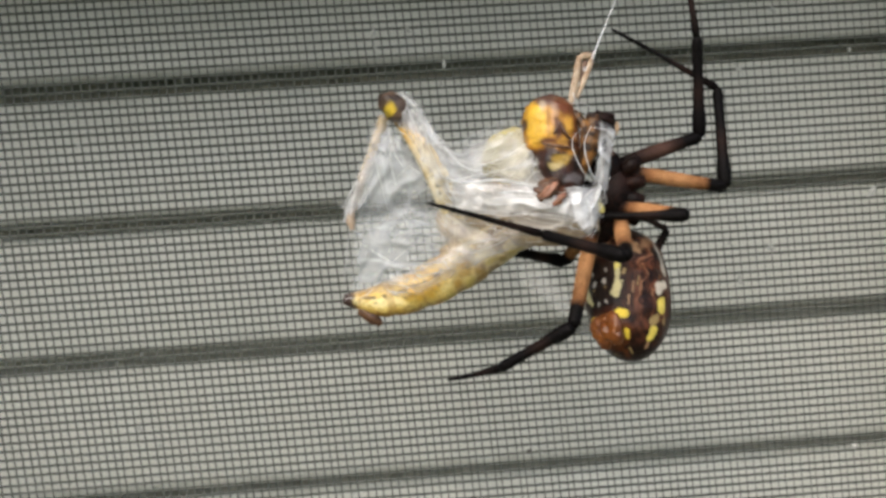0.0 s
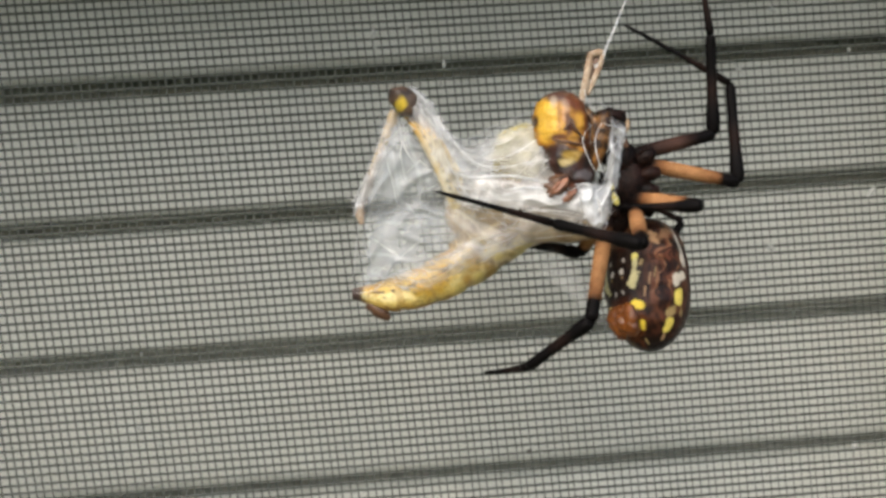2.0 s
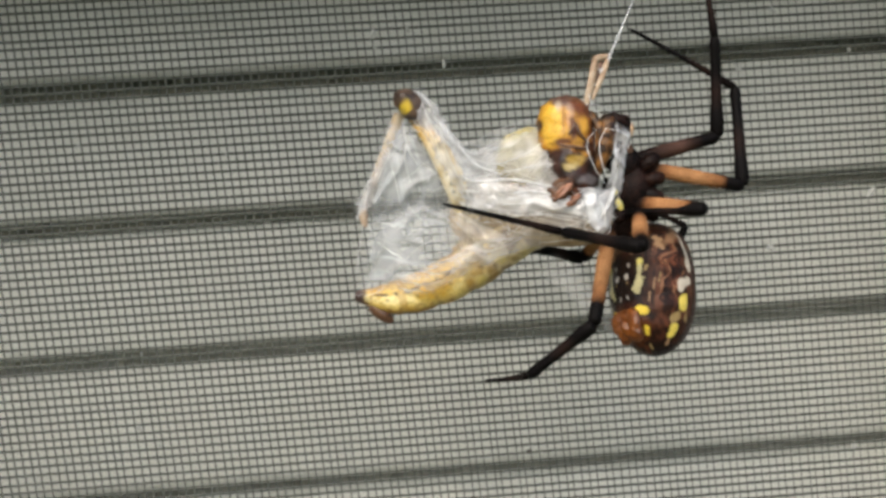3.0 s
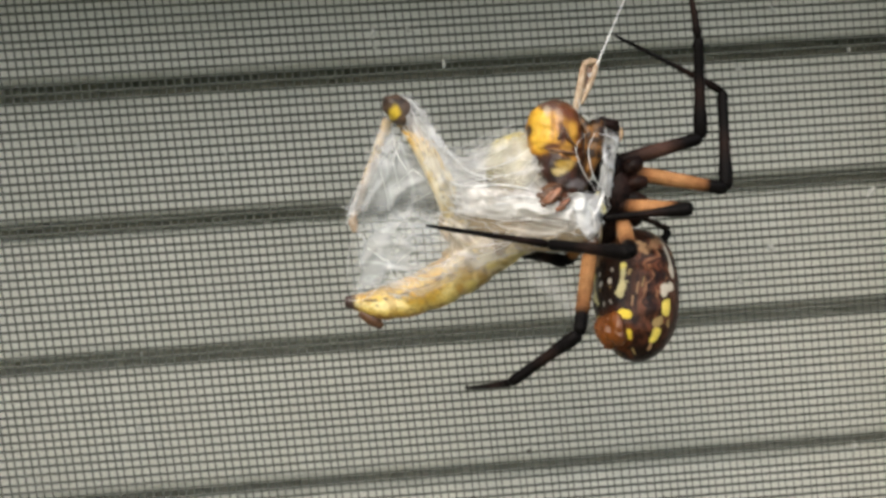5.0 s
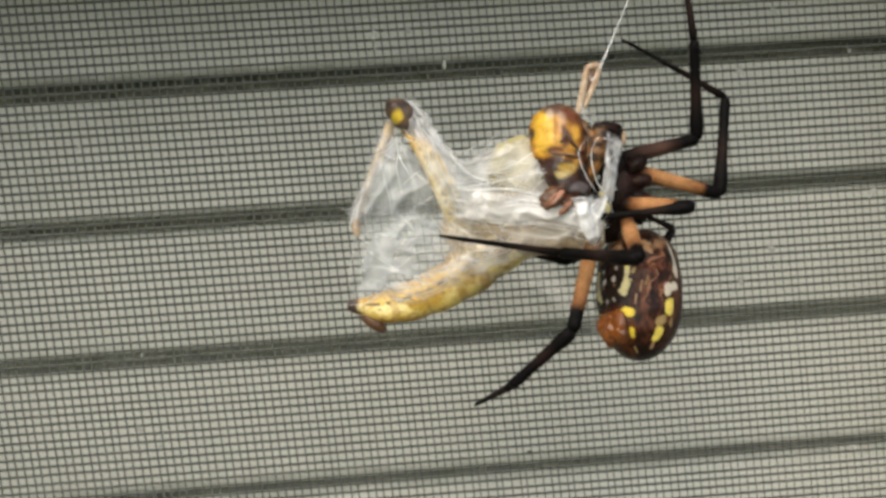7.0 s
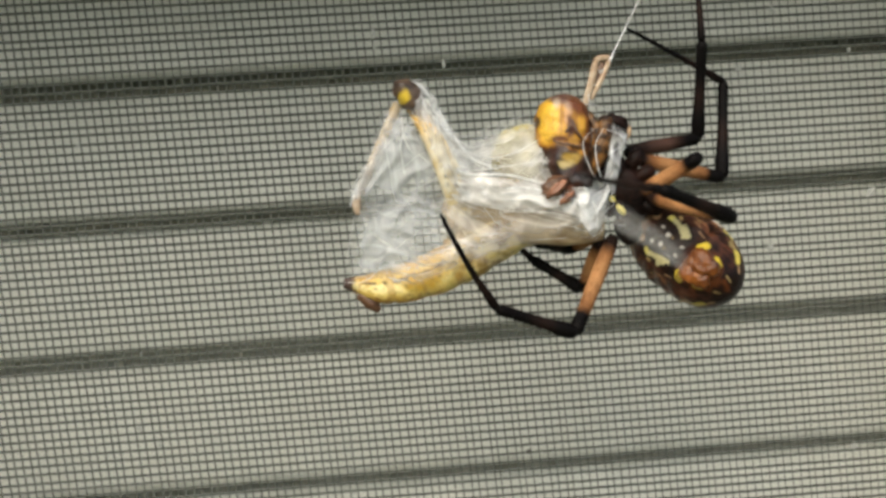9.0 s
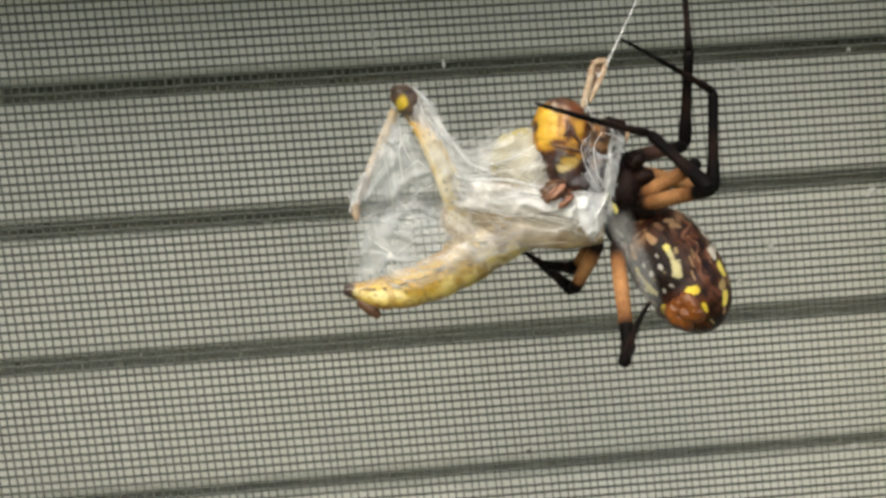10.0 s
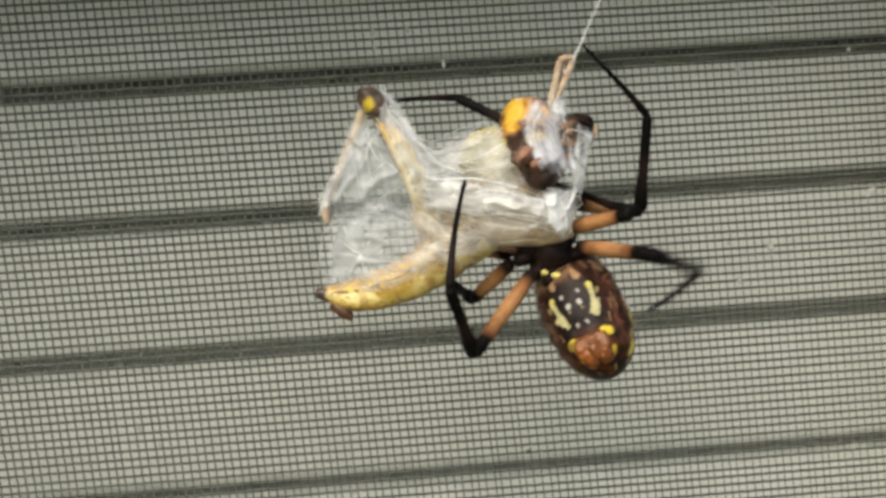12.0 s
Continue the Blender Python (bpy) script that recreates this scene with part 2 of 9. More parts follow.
# closed blind: curved slats, lower edges forward
PITCH, FIRST, TALLER = 0.02334, CENTRE_Z + 0.018, 0.0013
blind = tagged(new("window_blind"), "closed blind of pale greige slats with grooved joints", "blind")
bm = bmesh.new()
FACE_Y, GROOVE, DEEP = 0.0085, 0.0032, 0.0115        # face, height and depth of the joint
prof = [(FACE_Y + 0.0060, 0.0036), (FACE_Y + 0.0014, 0.0004)]        # lower edge turned back
for i in range(15):
    f = i / 14
    prof.append((FACE_Y + 0.0042 * f ** 1.5, (PITCH - GROOVE) * f))
for i in range(1, 7):
    q = math.pi / 2 * i / 6
    prof.append((prof[16][0] + 0.0008 * math.sin(q) ** 2 + 0.0004 * i / 6, PITCH - GROOVE + 0.0004 * math.sin(q)))
prof += [(FACE_Y + DEEP, PITCH - GROOVE + 0.0006), (FACE_Y + DEEP, PITCH + 0.0015)]
for side in (0, 0.0004):
    prev = None
    for y, z in prof:
        row = [bm.verts.new((x, y + side, z)) for x in (0.005 - LEFT, SIDE - 0.005)]
        if prev:
            bm.faces.new((prev[0], prev[1], row[1], row[0]) if side == 0 else (prev[0], row[0], row[1], prev[1]))
        prev = row
bm.verts.ensure_lookup_table()
n = len(prof) * 2
for i in (0, n - 2):
    bm.faces.new((bm.verts[i], bm.verts[i + 1], bm.verts[i + 1 + n], bm.verts[i + n]))
slat = part("slat", bm, M_SLAT, blind)
for k in range(-1, 20):
    z = FIRST - k * PITCH - (TALLER if k > 2 else 0)     # the lowest slat in view is taller
    if z < SILL:
        break
    ob = slat if k == -1 else new("slat", slat.data)
    ob.parent = blind
    ob.matrix_basis = pose(0, random.uniform(-0.0001, 0.0001), z, random.uniform(-0.3, 0.3), random.uniform(-0.08, 0.08)) @ Matrix.Diagonal((1, 1, 1 + (TALLER / PITCH if k == 3 else 0), 1))

# insect screen, woven where the animals hang before it
DX, DZ, WIRE_R, WAVE = 0.001345, 0.0014, 0.000228, 0.00012
THIN = 0.62                           # the upright wires are thinner, most so to the right
NX, NZ, SKEW = 68, 50, radians(3.6)   # wires of the woven middle; the weave is pulled askew
screen = tagged(new("window_screen"), "dark grey woven insect screen across the window", "screen", kind="structure")


def wire_mesh(length, gap, count, phase, upright):
    """One wire: straight outside, waved over and under the crossing wires in the middle."""
    r = WIRE_R * (THIN if upright else 1.0)
    pts = [-length[0]] + [(k + h) * gap for k in range(-count, count + 1) for h in (0, 0.5)] + [length[1]]
    bm = bmesh.new()
    ring = []
    for s in pts:
        y = WAVE * phase * math.cos(math.pi * s / gap) if abs(s) < gap * (count + 0.6) else 0
        c = Vector((0, y, s) if upright else (s, y, 0))
        e = Vector((1, 0, 0) if upright else (0, 0, 1))
        ring.append([bm.verts.new(c + e * r * math.cos(q) + Vector((0, r * math.sin(q), 0)))
                     for q in (0, 1.047, 2.094, 3.142, 4.189, 5.236)])
    for r0, r1 in zip(ring, ring[1:]):
        for i in range(6):
            bm.faces.new((r0[i], r0[(i + 1) % 6], r1[(i + 1) % 6], r1[i]))
    data = bpy.data.meshes.new("wire")
    bm.to_mesh(data)
    bm.free()
    for p in data.polygons:
        p.use_smooth = True
    data.materials.append(M_WIRE)
    return data


LEAN = math.tan(SKEW)
up = [wire_mesh((CENTRE_Z - SILL, HEAD - CENTRE_Z), DZ / math.cos(SKEW), NZ, s, True) for s in (1, -1)]
across = [wire_mesh((LEFT, SIDE), DX, NX, s, False) for s in (-1, 1)]
for k in range(-NX, NX + 1):
    ob = new("wire", up[k % 2])
    ob.parent, ob.matrix_basis = screen, pose(k * DX + random.gauss(0, 0.00004), 0, CENTRE_Z, 0, -3.6 + random.gauss(0, 0.08)) @ Matrix.Diagonal((1.25 - 0.8 * (k + NX) / (2 * NX),) * 2 + (1, 1))
for k in range(-NZ, NZ + 1):
    ob = new("wire", across[k % 2])
    ob.parent, ob.matrix_basis = screen, pose(-k * DZ * LEAN, 0, CENTRE_Z + k * DZ + random.gauss(0, 0.00004), 0, random.gauss(0, 0.04))
bm = bmesh.new()
for k in range(-220, 75):
    if abs(k) > NX:
        box(bm, k * DX - WIRE_R, k * DX + WIRE_R, -WIRE_R, WIRE_R, SILL, HEAD)
for v in bm.verts:
    v.co.x -= (v.co.z - CENTRE_Z) * LEAN
for k in range(-300, 44):
    if abs(k) > NZ:
        box(bm, -LEFT, SIDE, -WIRE_R, WIRE_R, CENTRE_Z + k * DZ - WIRE_R, CENTRE_Z + k * DZ + WIRE_R)
tagged(part("outer_weave", bm, M_WIRE, screen, smooth=False), kind="stuff")

# lint and crumbs caught on the weave
def build_lint(x, z, size, dark=False, long=False):
    rnd = random.Random(int(abs(x * 1e5) + abs(z * 1e5)))
    bm = bmesh.new()
    blob(bm, Vector((0, 0, 0)), (size, size * 0.5, size * (0.7 if not long else 2.2)), rnd.uniform(-40, 40), 14, 10, 0.7, rnd.random() * 9)
    for _ in range(3 if not dark else 0):
        d = Vector((rnd.gauss(0, 1), 0, rnd.gauss(0, 1))).normalized()
        tube(bm, spline([Vector((0, 0, 0)), d * size * 1.3 + Vector((0, -size * 0.3, 0)), d * size * 2.2 + Vector((rnd.gauss(0, size * 0.4), 0, 0))], 6),
             along([size * 0.16, size * 0.07], 6), 4)
    ob = part("crumb" if dark else "lint_fleck", bm, M_CRUMB if dark else M_LINT)
    ob.matrix_world = pose(x, -WIRE_R - WAVE - size * 0.3, z)
    return tagged(ob, "small dark crumb stuck on the insect screen" if dark else "tiny pale lint fleck stuck on the insect screen",
                  "crumb" if dark else "lint", "" if dark else "flecks on the screen")


build_lint(-0.0297, 1.5275, 0.000322)
build_lint(-0.0443, 1.5275, 0.000222)
build_lint(-0.0492, 1.5069, 0.000399)
build_lint(-0.0385, 1.5193, 0.000223)
build_lint(-0.0012, 1.5217, 0.000376, long=True)
build_lint(-0.0010, 1.5195, 0.000301)
build_lint(0.0044, 1.5222, 0.000300, long=True)
build_lint(0.0099, 1.5164, 0.000304, long=True)
build_lint(0.0583, 1.5126, 0.000564)
build_lint(0.0627, 1.4828, 0.000637)
build_lint(0.0557, 1.4841, 0.000381)
build_lint(0.0201, 1.4514, 0.000447, dark=True)
build_lint(-0.0438, 1.4604, 0.000307, long=True)
build_lint(-0.0407, 1.4572, 0.000231, long=True)
build_lint(0.0761, 1.4477, 0.000554)
build_lint(0.0802, 1.4910, 0.000479, long=True)
build_lint(-0.0512, 1.5136, 0.000273)
build_lint(-0.0558, 1.5106, 0.000199)
build_lint(0.0572, 1.4778, 0.000384, long=True)
build_lint(-0.0261, 1.5042, 0.000201)
build_lint(0.0770, 1.5148, 0.000346)
build_lint(-0.0423, 1.4726, 0.000229)
build_lint(0.0644, 1.5218, 0.000375, long=True)
build_lint(0.0092, 1.5131, 0.000228, long=True)
build_lint(0.0205, 1.4521, 0.000263)
build_lint(0.0792, 1.4815, 0.000353)
build_lint(-0.0096, 1.4465, 0.000287)


# ---------------------------------------------------------------- the animals
LEG_LENGTHS = {"A": (166, 176, 191), "B": (185, 181, 220), "C": (132, 148, 100), "E": (195, 168, 218), "F": (203, 151, 199), "G": (118, 106, 57), "H": (91, 97, 63), "D": (81, 66, 36)}


def at(u, v, w=0.0):
    """A point of the grasshopper's drawing: right, down, towards the viewer."""
    return Vector(((u - 840) * U, -w * U, (380 - v) * U))


def build_grasshopper():
    top = tagged(new("grasshopper"), "yellow grasshopper wrapped in white silk, hanging by a thread", "grasshopper")
    # head: crown above, dark mouth below
    bm = bmesh.new()
    rows, rounds = 84, 64
    vs = along([171, 179, 194, 216, 240, 262, 285, 310, 335, 355, 370, 378], rows)
    us = along([972, 970, 969, 969, 971, 974, 980, 986, 990, 992, 994, 995], rows)
    wide = along([2, 25, 40, 47, 49, 47, 43, 40, 35, 26, 14, 2], rows)
    deep = along([2, 24, 40, 47, 48, 46, 43, 41, 37, 29, 15, 2], rows)
    front = along([30, 30, 31, 32, 34, 36, 40, 44, 46, 46, 46, 46], rows)
    for i in range(rows):
        for k in range(rounds):
            q = 2 * math.pi * k / rounds
            p = Vector((us[i] + wide[i] * math.sin(q), vs[i], front[i] + deep[i] * math.cos(q)))
            bump = 1 + (0.05 if vs[i] < 262 else 0.16) * noise.noise(p * 0.045) + 0.05 * noise.noise(p * 0.12)
            bm.verts.new(at(us[i] + wide[i] * math.sin(q) * bump, vs[i], front[i] + deep[i] * math.cos(q) * bump))
    bm.verts.ensure_lookup_table()
    for i in range(rows - 1):
        for k in range(rounds):
            a, c = i * rounds + k, i * rounds + (k + 1) % rounds
            bm.faces.new([bm.verts[m] for m in (a, c, c + rounds, a + rounds)])
    bmesh.ops.recalc_face_normals(bm, faces=bm.faces[:])
    head = part("head", bm, M_PAINTED, top, "amber head with dark brown mouth")

    def mouth_tone(p):
        n1, n2 = noise.noise(p * 0.06 + Vector((3, 1, 0))), noise.noise(p * 0.13)
        c = blend((0.012, 0.006, 0.005), (0.05, 0.018, 0.011), 0.5 + 1.3 * n1)
        u, v = p.x + 840, 380 - p.z
        for u0, v0, ru, rv, tint in ((984, 290, 17, 9, (0.40, 0.25, 0.05)), (1002, 276, 9, 7, (0.42, 0.2, 0.03)), (976, 300, 12, 6, (0.40, 0.30, 0.12)),
                                     (1004, 322, 14, 9, (0.10, 0.085, 0.085)), (960, 330, 13, 9, (0.17, 0.05, 0.024)), (985, 342, 11, 6, (0.2, 0.08, 0.05))):
            d = math.hypot((u - u0) / ru, (v - v0) / rv) + 0.6 * n1 + 0.3 * n2
            c = blend(c, tint, 0.9 * step(1 - d, -0.25, 0.25))
        return c

    def head_tone(p):
        u, v = p.x + 840, 380 - p.z
        n1, n2 = noise.noise(p * 0.045), noise.noise(p * 0.12 + Vector((9, 0, 0)))

        def spot(c, u0, v0, ru, rv, colour, soft=0.25, most=1.0):
            d = math.hypot((u - u0) / ru, (v - v0) / rv) + 0.28 * n1 + 0.12 * n2
            return blend(c, colour, most * step(1 - d, -soft, soft))
        c = blend((0.42, 0.17, 0.016), (0.56, 0.29, 0.035), 0.5 + 1.4 * n1)
        c = spot(c, 943, 226, 17, 36, (0.72, 0.42, 0.05))
        c = spot(c, 974, 205, 6, 34, (0.62, 0.36, 0.20), 0.4, 0.8)
        c = spot(c, 976, 188, 15, 20, (0.26, 0.19, 0.15), 0.5, 0.85)
        c = spot(c, 962, 215, 3, 34, (0.24, 0.09, 0.02), 0.5, 0.7)
        c = spot(c, 992, 222, 11, 27, (0.66, 0.36, 0.04), 0.3)
        c = spot(c, 1008, 212, 24, 46, (0.27, 0.095, 0.02), 0.5)
        c = spot(c, 997, 228, 8, 17, (0.58, 0.30, 0.04), 0.4)
        c = spot(c, 976, 236, 4, 22, (0.10, 0.04, 0.02), 0.4, 0.9)
        c = spot(c, 1002, 190, 30, 25, (0.15, 0.045, 0.016), 0.35)
        c = spot(c, 1024, 230, 14, 48, (0.12, 0.04, 0.016), 0.35)
        c = spot(c, 956, 184, 17, 14, (0.12, 0.065, 0.05), 0.3)
        c = spot(c, 953, 196, 5, 12, (0.45, 0.36, 0.26), 0.5, 0.7)
        c = spot(c, 984, 166, 46, 21, (0.07, 0.026, 0.014), 0.4)
        c = spot(c, 980, 240, 9, 13, (0.09, 0.035, 0.022), 0.4)
        c = spot(c, 960, 258, 13, 5, (0.13, 0.05, 0.03), 0.4)
        c = spot(c, 1000, 264, 26, 8, (0.10, 0.035, 0.02), 0.4)
        c = blend(c, mouth_tone(p), step(v + 14 * n1 + 8 * n2, 262, 274))
        c = spot(c, 986, 262, 9, 8, (0.50, 0.26, 0.06), 0.4, 0.9)
        return blend(c, (0.05, 0.025, 0.016), step(938 - u + 10 * n1 - 0.2 * abs(v - 230), 8, 15) * step(300 - v, 0, 20))
    painted(head, head_tone)
    for u, v, ru, rv, k in ((964, 342, 15, 12, 8), (984, 348, 13, 10, 5)):
        bm = bmesh.new()
        blob(bm, at(u, v, 68), (ru * U, 14 * U, rv * U), 15, 20, 14, 0.35, k)
        part("palp", bm, M_BROWN, head)
    bm = bmesh.new()
    blob(bm, at(956, 341, 94), (25 * U, 11 * U, 16 * U), 40, 28, 20, 0.5, 2)
    part("lip", bm, M_BROWN, head, "dark brown lip")
    bm = bmesh.new()
    blob(bm, at(960, 344, 101), (19 * U, 9 * U, 8 * U), 42, 24, 16, 0.6, 5)
    blob(bm, at(978, 359, 100), (16 * U, 7 * U, 6 * U), 44, 20, 14, 0.5, 3)
    part("jaw", bm, M_JAW, head, "reddish tan jaw")
    for pts in (((981, 226, 79), (972, 244, 80), (956, 258, 76)), ((981, 226, 79), (990, 246, 80), (1006, 260, 70)), ((950, 262, 76), (978, 268, 82), (1008, 270, 72))):
        bm = bmesh.new()
        tube(bm, spline([at(*q) for q in pts], 14), along([1.5 * U, 3.4 * U, 1.5 * U], 14), 8)
        part("brow_ridge", bm, M_BROWN, head, "thin dark ridge on the face")
    bm = bmesh.new()
    blob(bm, at(944, 202, 50), (9 * U, 9 * U, 15 * U), -20, 18, 14)
    part("eye", bm, M_BROWN, head, "brown compound eye")
    # shield and thorax
    bm = bmesh.new()
    blob(bm, at(912, 285, -2), (60 * U, 46 * U, 58 * U), -25, 32, 24, 0.12, 1)
    part("pronotum", bm, M_GREEN, top, "pale yellow-green shield")
    bm = bmesh.new()
    blob(bm, at(900, 375, 0), (130 * U, 45 * U, 60 * U), 8, 36, 24, 0.15, 4)
    part("thorax", bm, M_WING, top)
    bm = bmesh.new()
    tube(bm, spline([at(1052, 392, 18), at(990, 398, 26), at(900, 406, 25), at(830, 428, 14), at(780, 445, 0)], 24),
         along([30 * U, 38 * U, 32 * U, 20 * U, 5 * U], 24), 20, 0.6)
    part("folded_wing", bm, M_WING, top, "beige folded wing")
    # abdomen, ring by ring
    path = spline([at(980, 372, -5), at(890, 414, 0), at(820, 468, 8), at(751, 508, 12), at(682, 530, 12), at(610, 530, 12)], 130)
    rad = along([42 * U, 45 * U, 42 * U, 37 * U, 31 * U, 9 * U], 130)
    bm = bmesh.new()
    ringed = [r * (1.01 - 0.07 * abs(math.cos(math.pi * (i - 4) / 19)) ** 7) for i, r in enumerate(rad)]
    tube(bm, path, ringed, 64)
    belly = part("abdomen", bm, M_PAINTED, top, "ringed yellow abdomen with dark dashes")
    spine = [(p / U, r / U) for p, r in zip(path, rad)]

    def belly_tone(p):
        k = min(range(0, 130, 2), key=lambda i: (spine[i][0] - p).length_squared)
        c0, r0 = spine[k]
        side = (p.z - c0.z) / r0
        n1, n2, n3 = noise.noise(p * 0.035), noise.noise(p * 0.11), noise.noise(p * 0.25)
        beat = math.cos(math.pi * (k - 4) / 19)
        c = blend((0.62, 0.36, 0.05), (0.86, 0.66, 0.22), 0.5 + 1.0 * n1 + 0.4 * n2)
        # pale highlights along the middle, brown shading at both edges, put into the colour
        c = blend(c, (0.90, 0.76, 0.40), 0.8 * step(n1 - 0.4 * n3, 0.05, 0.30) * step(0.45 - abs(side + 0.1), 0, 0.3))
        c = blend(c, (0.44, 0.20, 0.03), 0.85 * step(-side + 0.4 * n2, 0.58, 0.95))
        c = blend(c, (0.52, 0.34, 0.17), 0.75 * step(side + 0.5 * n2, 0.32, 0.7))
        c = blend(c, (0.40, 0.20, 0.05), 0.5 * step(abs(beat), 0.965, 0.99) * step(0.9 - abs(side), 0, 0.3))
        c = blend(c, (0.34, 0.17, 0.05), 0.45 * step(n3 + 0.6 * n2, 0.30, 0.5))
        front = blend((0.22, 0.13, 0.05), (0.68, 0.53, 0.28), 0.55 + 1.5 * n2 + 1.1 * n1)
        front = blend(front, (0.66, 0.50, 0.12), 0.8 * step(n1, 0.0, 0.3) * step(-side, -0.3, 0.3))
        c = blend(c, front, step(74 + 16 * n1 - k, 0, 34))
        line = step(0.10 - abs(side - 0.24 + 0.10 * n1 + 0.05 * n2), 0, 0.05) * step(0.99 - abs(beat) + 0.1 * n2, 0, 0.08) * step(n2 + 0.55, 0.2, 0.4)
        dot = step(0.10 - math.hypot((side + 0.12) * 0.9, beat * 0.9), -0.02, 0.05)
        c = blend(c, (0.07, 0.03, 0.012), 0.95 * max(line, dot))
        return blend(c, (0.06, 0.034, 0.028), step(k + 3 * n2, 120, 125))
    painted(belly, belly_tone)
    bm = bmesh.new()
    tube(bm, spline([at(640, 545, 10), at(662, 562, 12), at(676, 574, 12)], 8), along([12 * U, 13 * U, 5 * U], 8), 10)
    part("ovipositor", bm, M_BROWN, belly)
    # hind leg
    hip_end, knee_end = (808, 400), (706, 208)
    bm = bmesh.new()
    tube(bm, spline([at(808, 400, 50), at(778, 325, 72), at(741, 260, 60), at(706, 208, 36)], 80),
         along([17 * U, 21 * U, 19 * U, 15 * U, 14 * U], 80), 32, 0.6)
    thigh = part("hind_femur", bm, M_PAINTED, top, "pale yellow hind thigh with rows of black dots")

    def thigh_tone(p):
        n1 = noise.noise(p * 0.05)
        c = blend((0.50, 0.37, 0.16), (0.70, 0.61, 0.43), 0.5 + 1.2 * n1)
        f = (380 - p.z - knee_end[1]) / (hip_end[1] - knee_end[1])
        away = p.x + 840 - (knee_end[0] + (hip_end[0] - knee_end[0]) * (f + 0.10 * math.sin(math.pi * f)))
        c = blend(c, (0.62, 0.34, 0.03), 0.85 * step(0.40 - f, 0, 0.3))
        c = blend(c, (0.06, 0.035, 0.02), 0.9 * step(0.04 - abs(f - 0.10 - 0.05 * n1), 0, 0.03))
        beat = math.sin(f * 78 + (1.6 if away > 0 else 0) + 3 * n1)
        return blend(c, (0.03, 0.02, 0.014), step(beat + 0.5 * n1, 0.25, 0.5) * step(2.8 - abs(abs(away) - 6.5 - 2 * n1), 0, 1.2) * step(f, 0.08, 0.16))
    painted(thigh, thigh_tone)
    bm = bmesh.new()
    blob(bm, at(701, 197, 52), (33 * U, 24 * U, 22 * U), -38, 48, 34, 0.22, 6)
    knee = part("knee", bm, M_PAINTED, top, "dark knee with yellow patches")

    def knee_tone(p):
        n1 = noise.noise(p * 0.07 + Vector((2, 5, 1)))
        c = blend((0.03, 0.02, 0.016), (0.12, 0.075, 0.05), 0.5 + n1)
        d = math.hypot((p.x + 840 - 695) / 11, (380 - p.z - 205) / 12) + 0.4 * n1
        c = blend(c, (0.56, 0.39, 0.04), step(1 - d, -0.2, 0.25))
        return blend(c, (0.5, 0.3, 0.08), step(172 - p.z + 0.35 * (-140 - p.x) - 26, 0, 6))
    painted(knee, knee_tone)
    bm = bmesh.new()
    tube(bm, spline([at(682, 210, 22), at(662, 268, 28), at(642, 325, 26), at(628, 372, 22)], 60), along([10 * U, 8.5 * U, 7.5 * U, 7 * U], 60), 16)
    for k in range(9):
        q = at(674 - k * 5.2, 230 + k * 15, 24)
        tube(bm, [q, q + Vector((8 * U, -3 * U, -10 * U))], [1.6 * U, 0.4 * U], 4)
    shin = part("hind_tibia", bm, M_PAINTED, top, "mottled tan spiny shin")

    def shin_tone(p):
        n1, n2 = noise.noise(p * 0.04), noise.noise(p * 0.09)
        c = blend((0.36, 0.23, 0.09), (0.52, 0.42, 0.27), 0.5 + n1)
        return blend(c, (0.10, 0.05, 0.03), 0.9 * step(n2 + 0.25 * step(-p.z, -110, 10), 0.16, 0.3))
    painted(shin, shin_tone)
    bm = bmesh.new()
    tube(bm, spline([at(632, 350, 22), at(622, 380, 24), at(626, 408, 24)], 16), along([9 * U, 7 * U, 9 * U, 4 * U], 16), 10)
    part("tarsus", bm, M_PALE, top)
    # front legs: a bent pale leg whose shin folds back along the thread
    bm = bmesh.new()
    tube(bm, spline([at(1006, 194, 20), at(1012, 165, 22), at(1018, 132, 21), at(1022, 108, 17)], 24), along([4 * U, 6.5 * U, 7 * U, 6.5 * U, 7 * U, 5 * U], 24), 10, 0.6)
    tube(bm, spline([at(1020, 108, 17), at(1030, 103, 16), at(1040, 101, 14), at(1048, 101, 13)], 16), along([5 * U, 6 * U, 6 * U, 3 * U], 16), 10, 0.6)
    foreleg = part("foreleg", bm, M_SHANK, top, "tan foreleg stretched up the thread")
    bm = bmesh.new()
    tube(bm, spline([at(1045, 102, 13), at(1040, 122, 17), at(1030, 148, 20), at(1018, 178, 21)], 20), along([4 * U, 5.5 * U, 5.5 * U, 3 * U], 20), 10, 0.6)
    part("fore_shin", bm, M_SHANK, foreleg)
    bm = bmesh.new()
    tube(bm, spline([at(1034, 110, 15), at(1030, 128, 17), at(1024, 148, 18)], 12), along([3 * U, 8 * U, 3 * U], 12), 8, 0.4)
    part("fore_spur", bm, M_BROWN, foreleg, "dark brown spur inside the fold")
    bm = bmesh.new()
    tube(bm, spline([at(1044, 212, 46), at(1040, 245, 56), at(1030, 285, 54), at(1020, 318, 46)], 40), [r * U * (1 + 0.22 * noise.noise(Vector((i * 0.35, 2, 0)))) for i, r in enumerate(along([11, 17, 16, 11, 6], 40))], 24, 0.8)
    tube(bm, spline([at(1010, 205, 40), at(1026, 232, 54), at(1024, 262, 56)], 24), along([7 * U, 9 * U, 5 * U], 24), 14)
    part("midleg", bm, M_AMBER, top, "amber-brown folded leg")
    bm = bmesh.new()
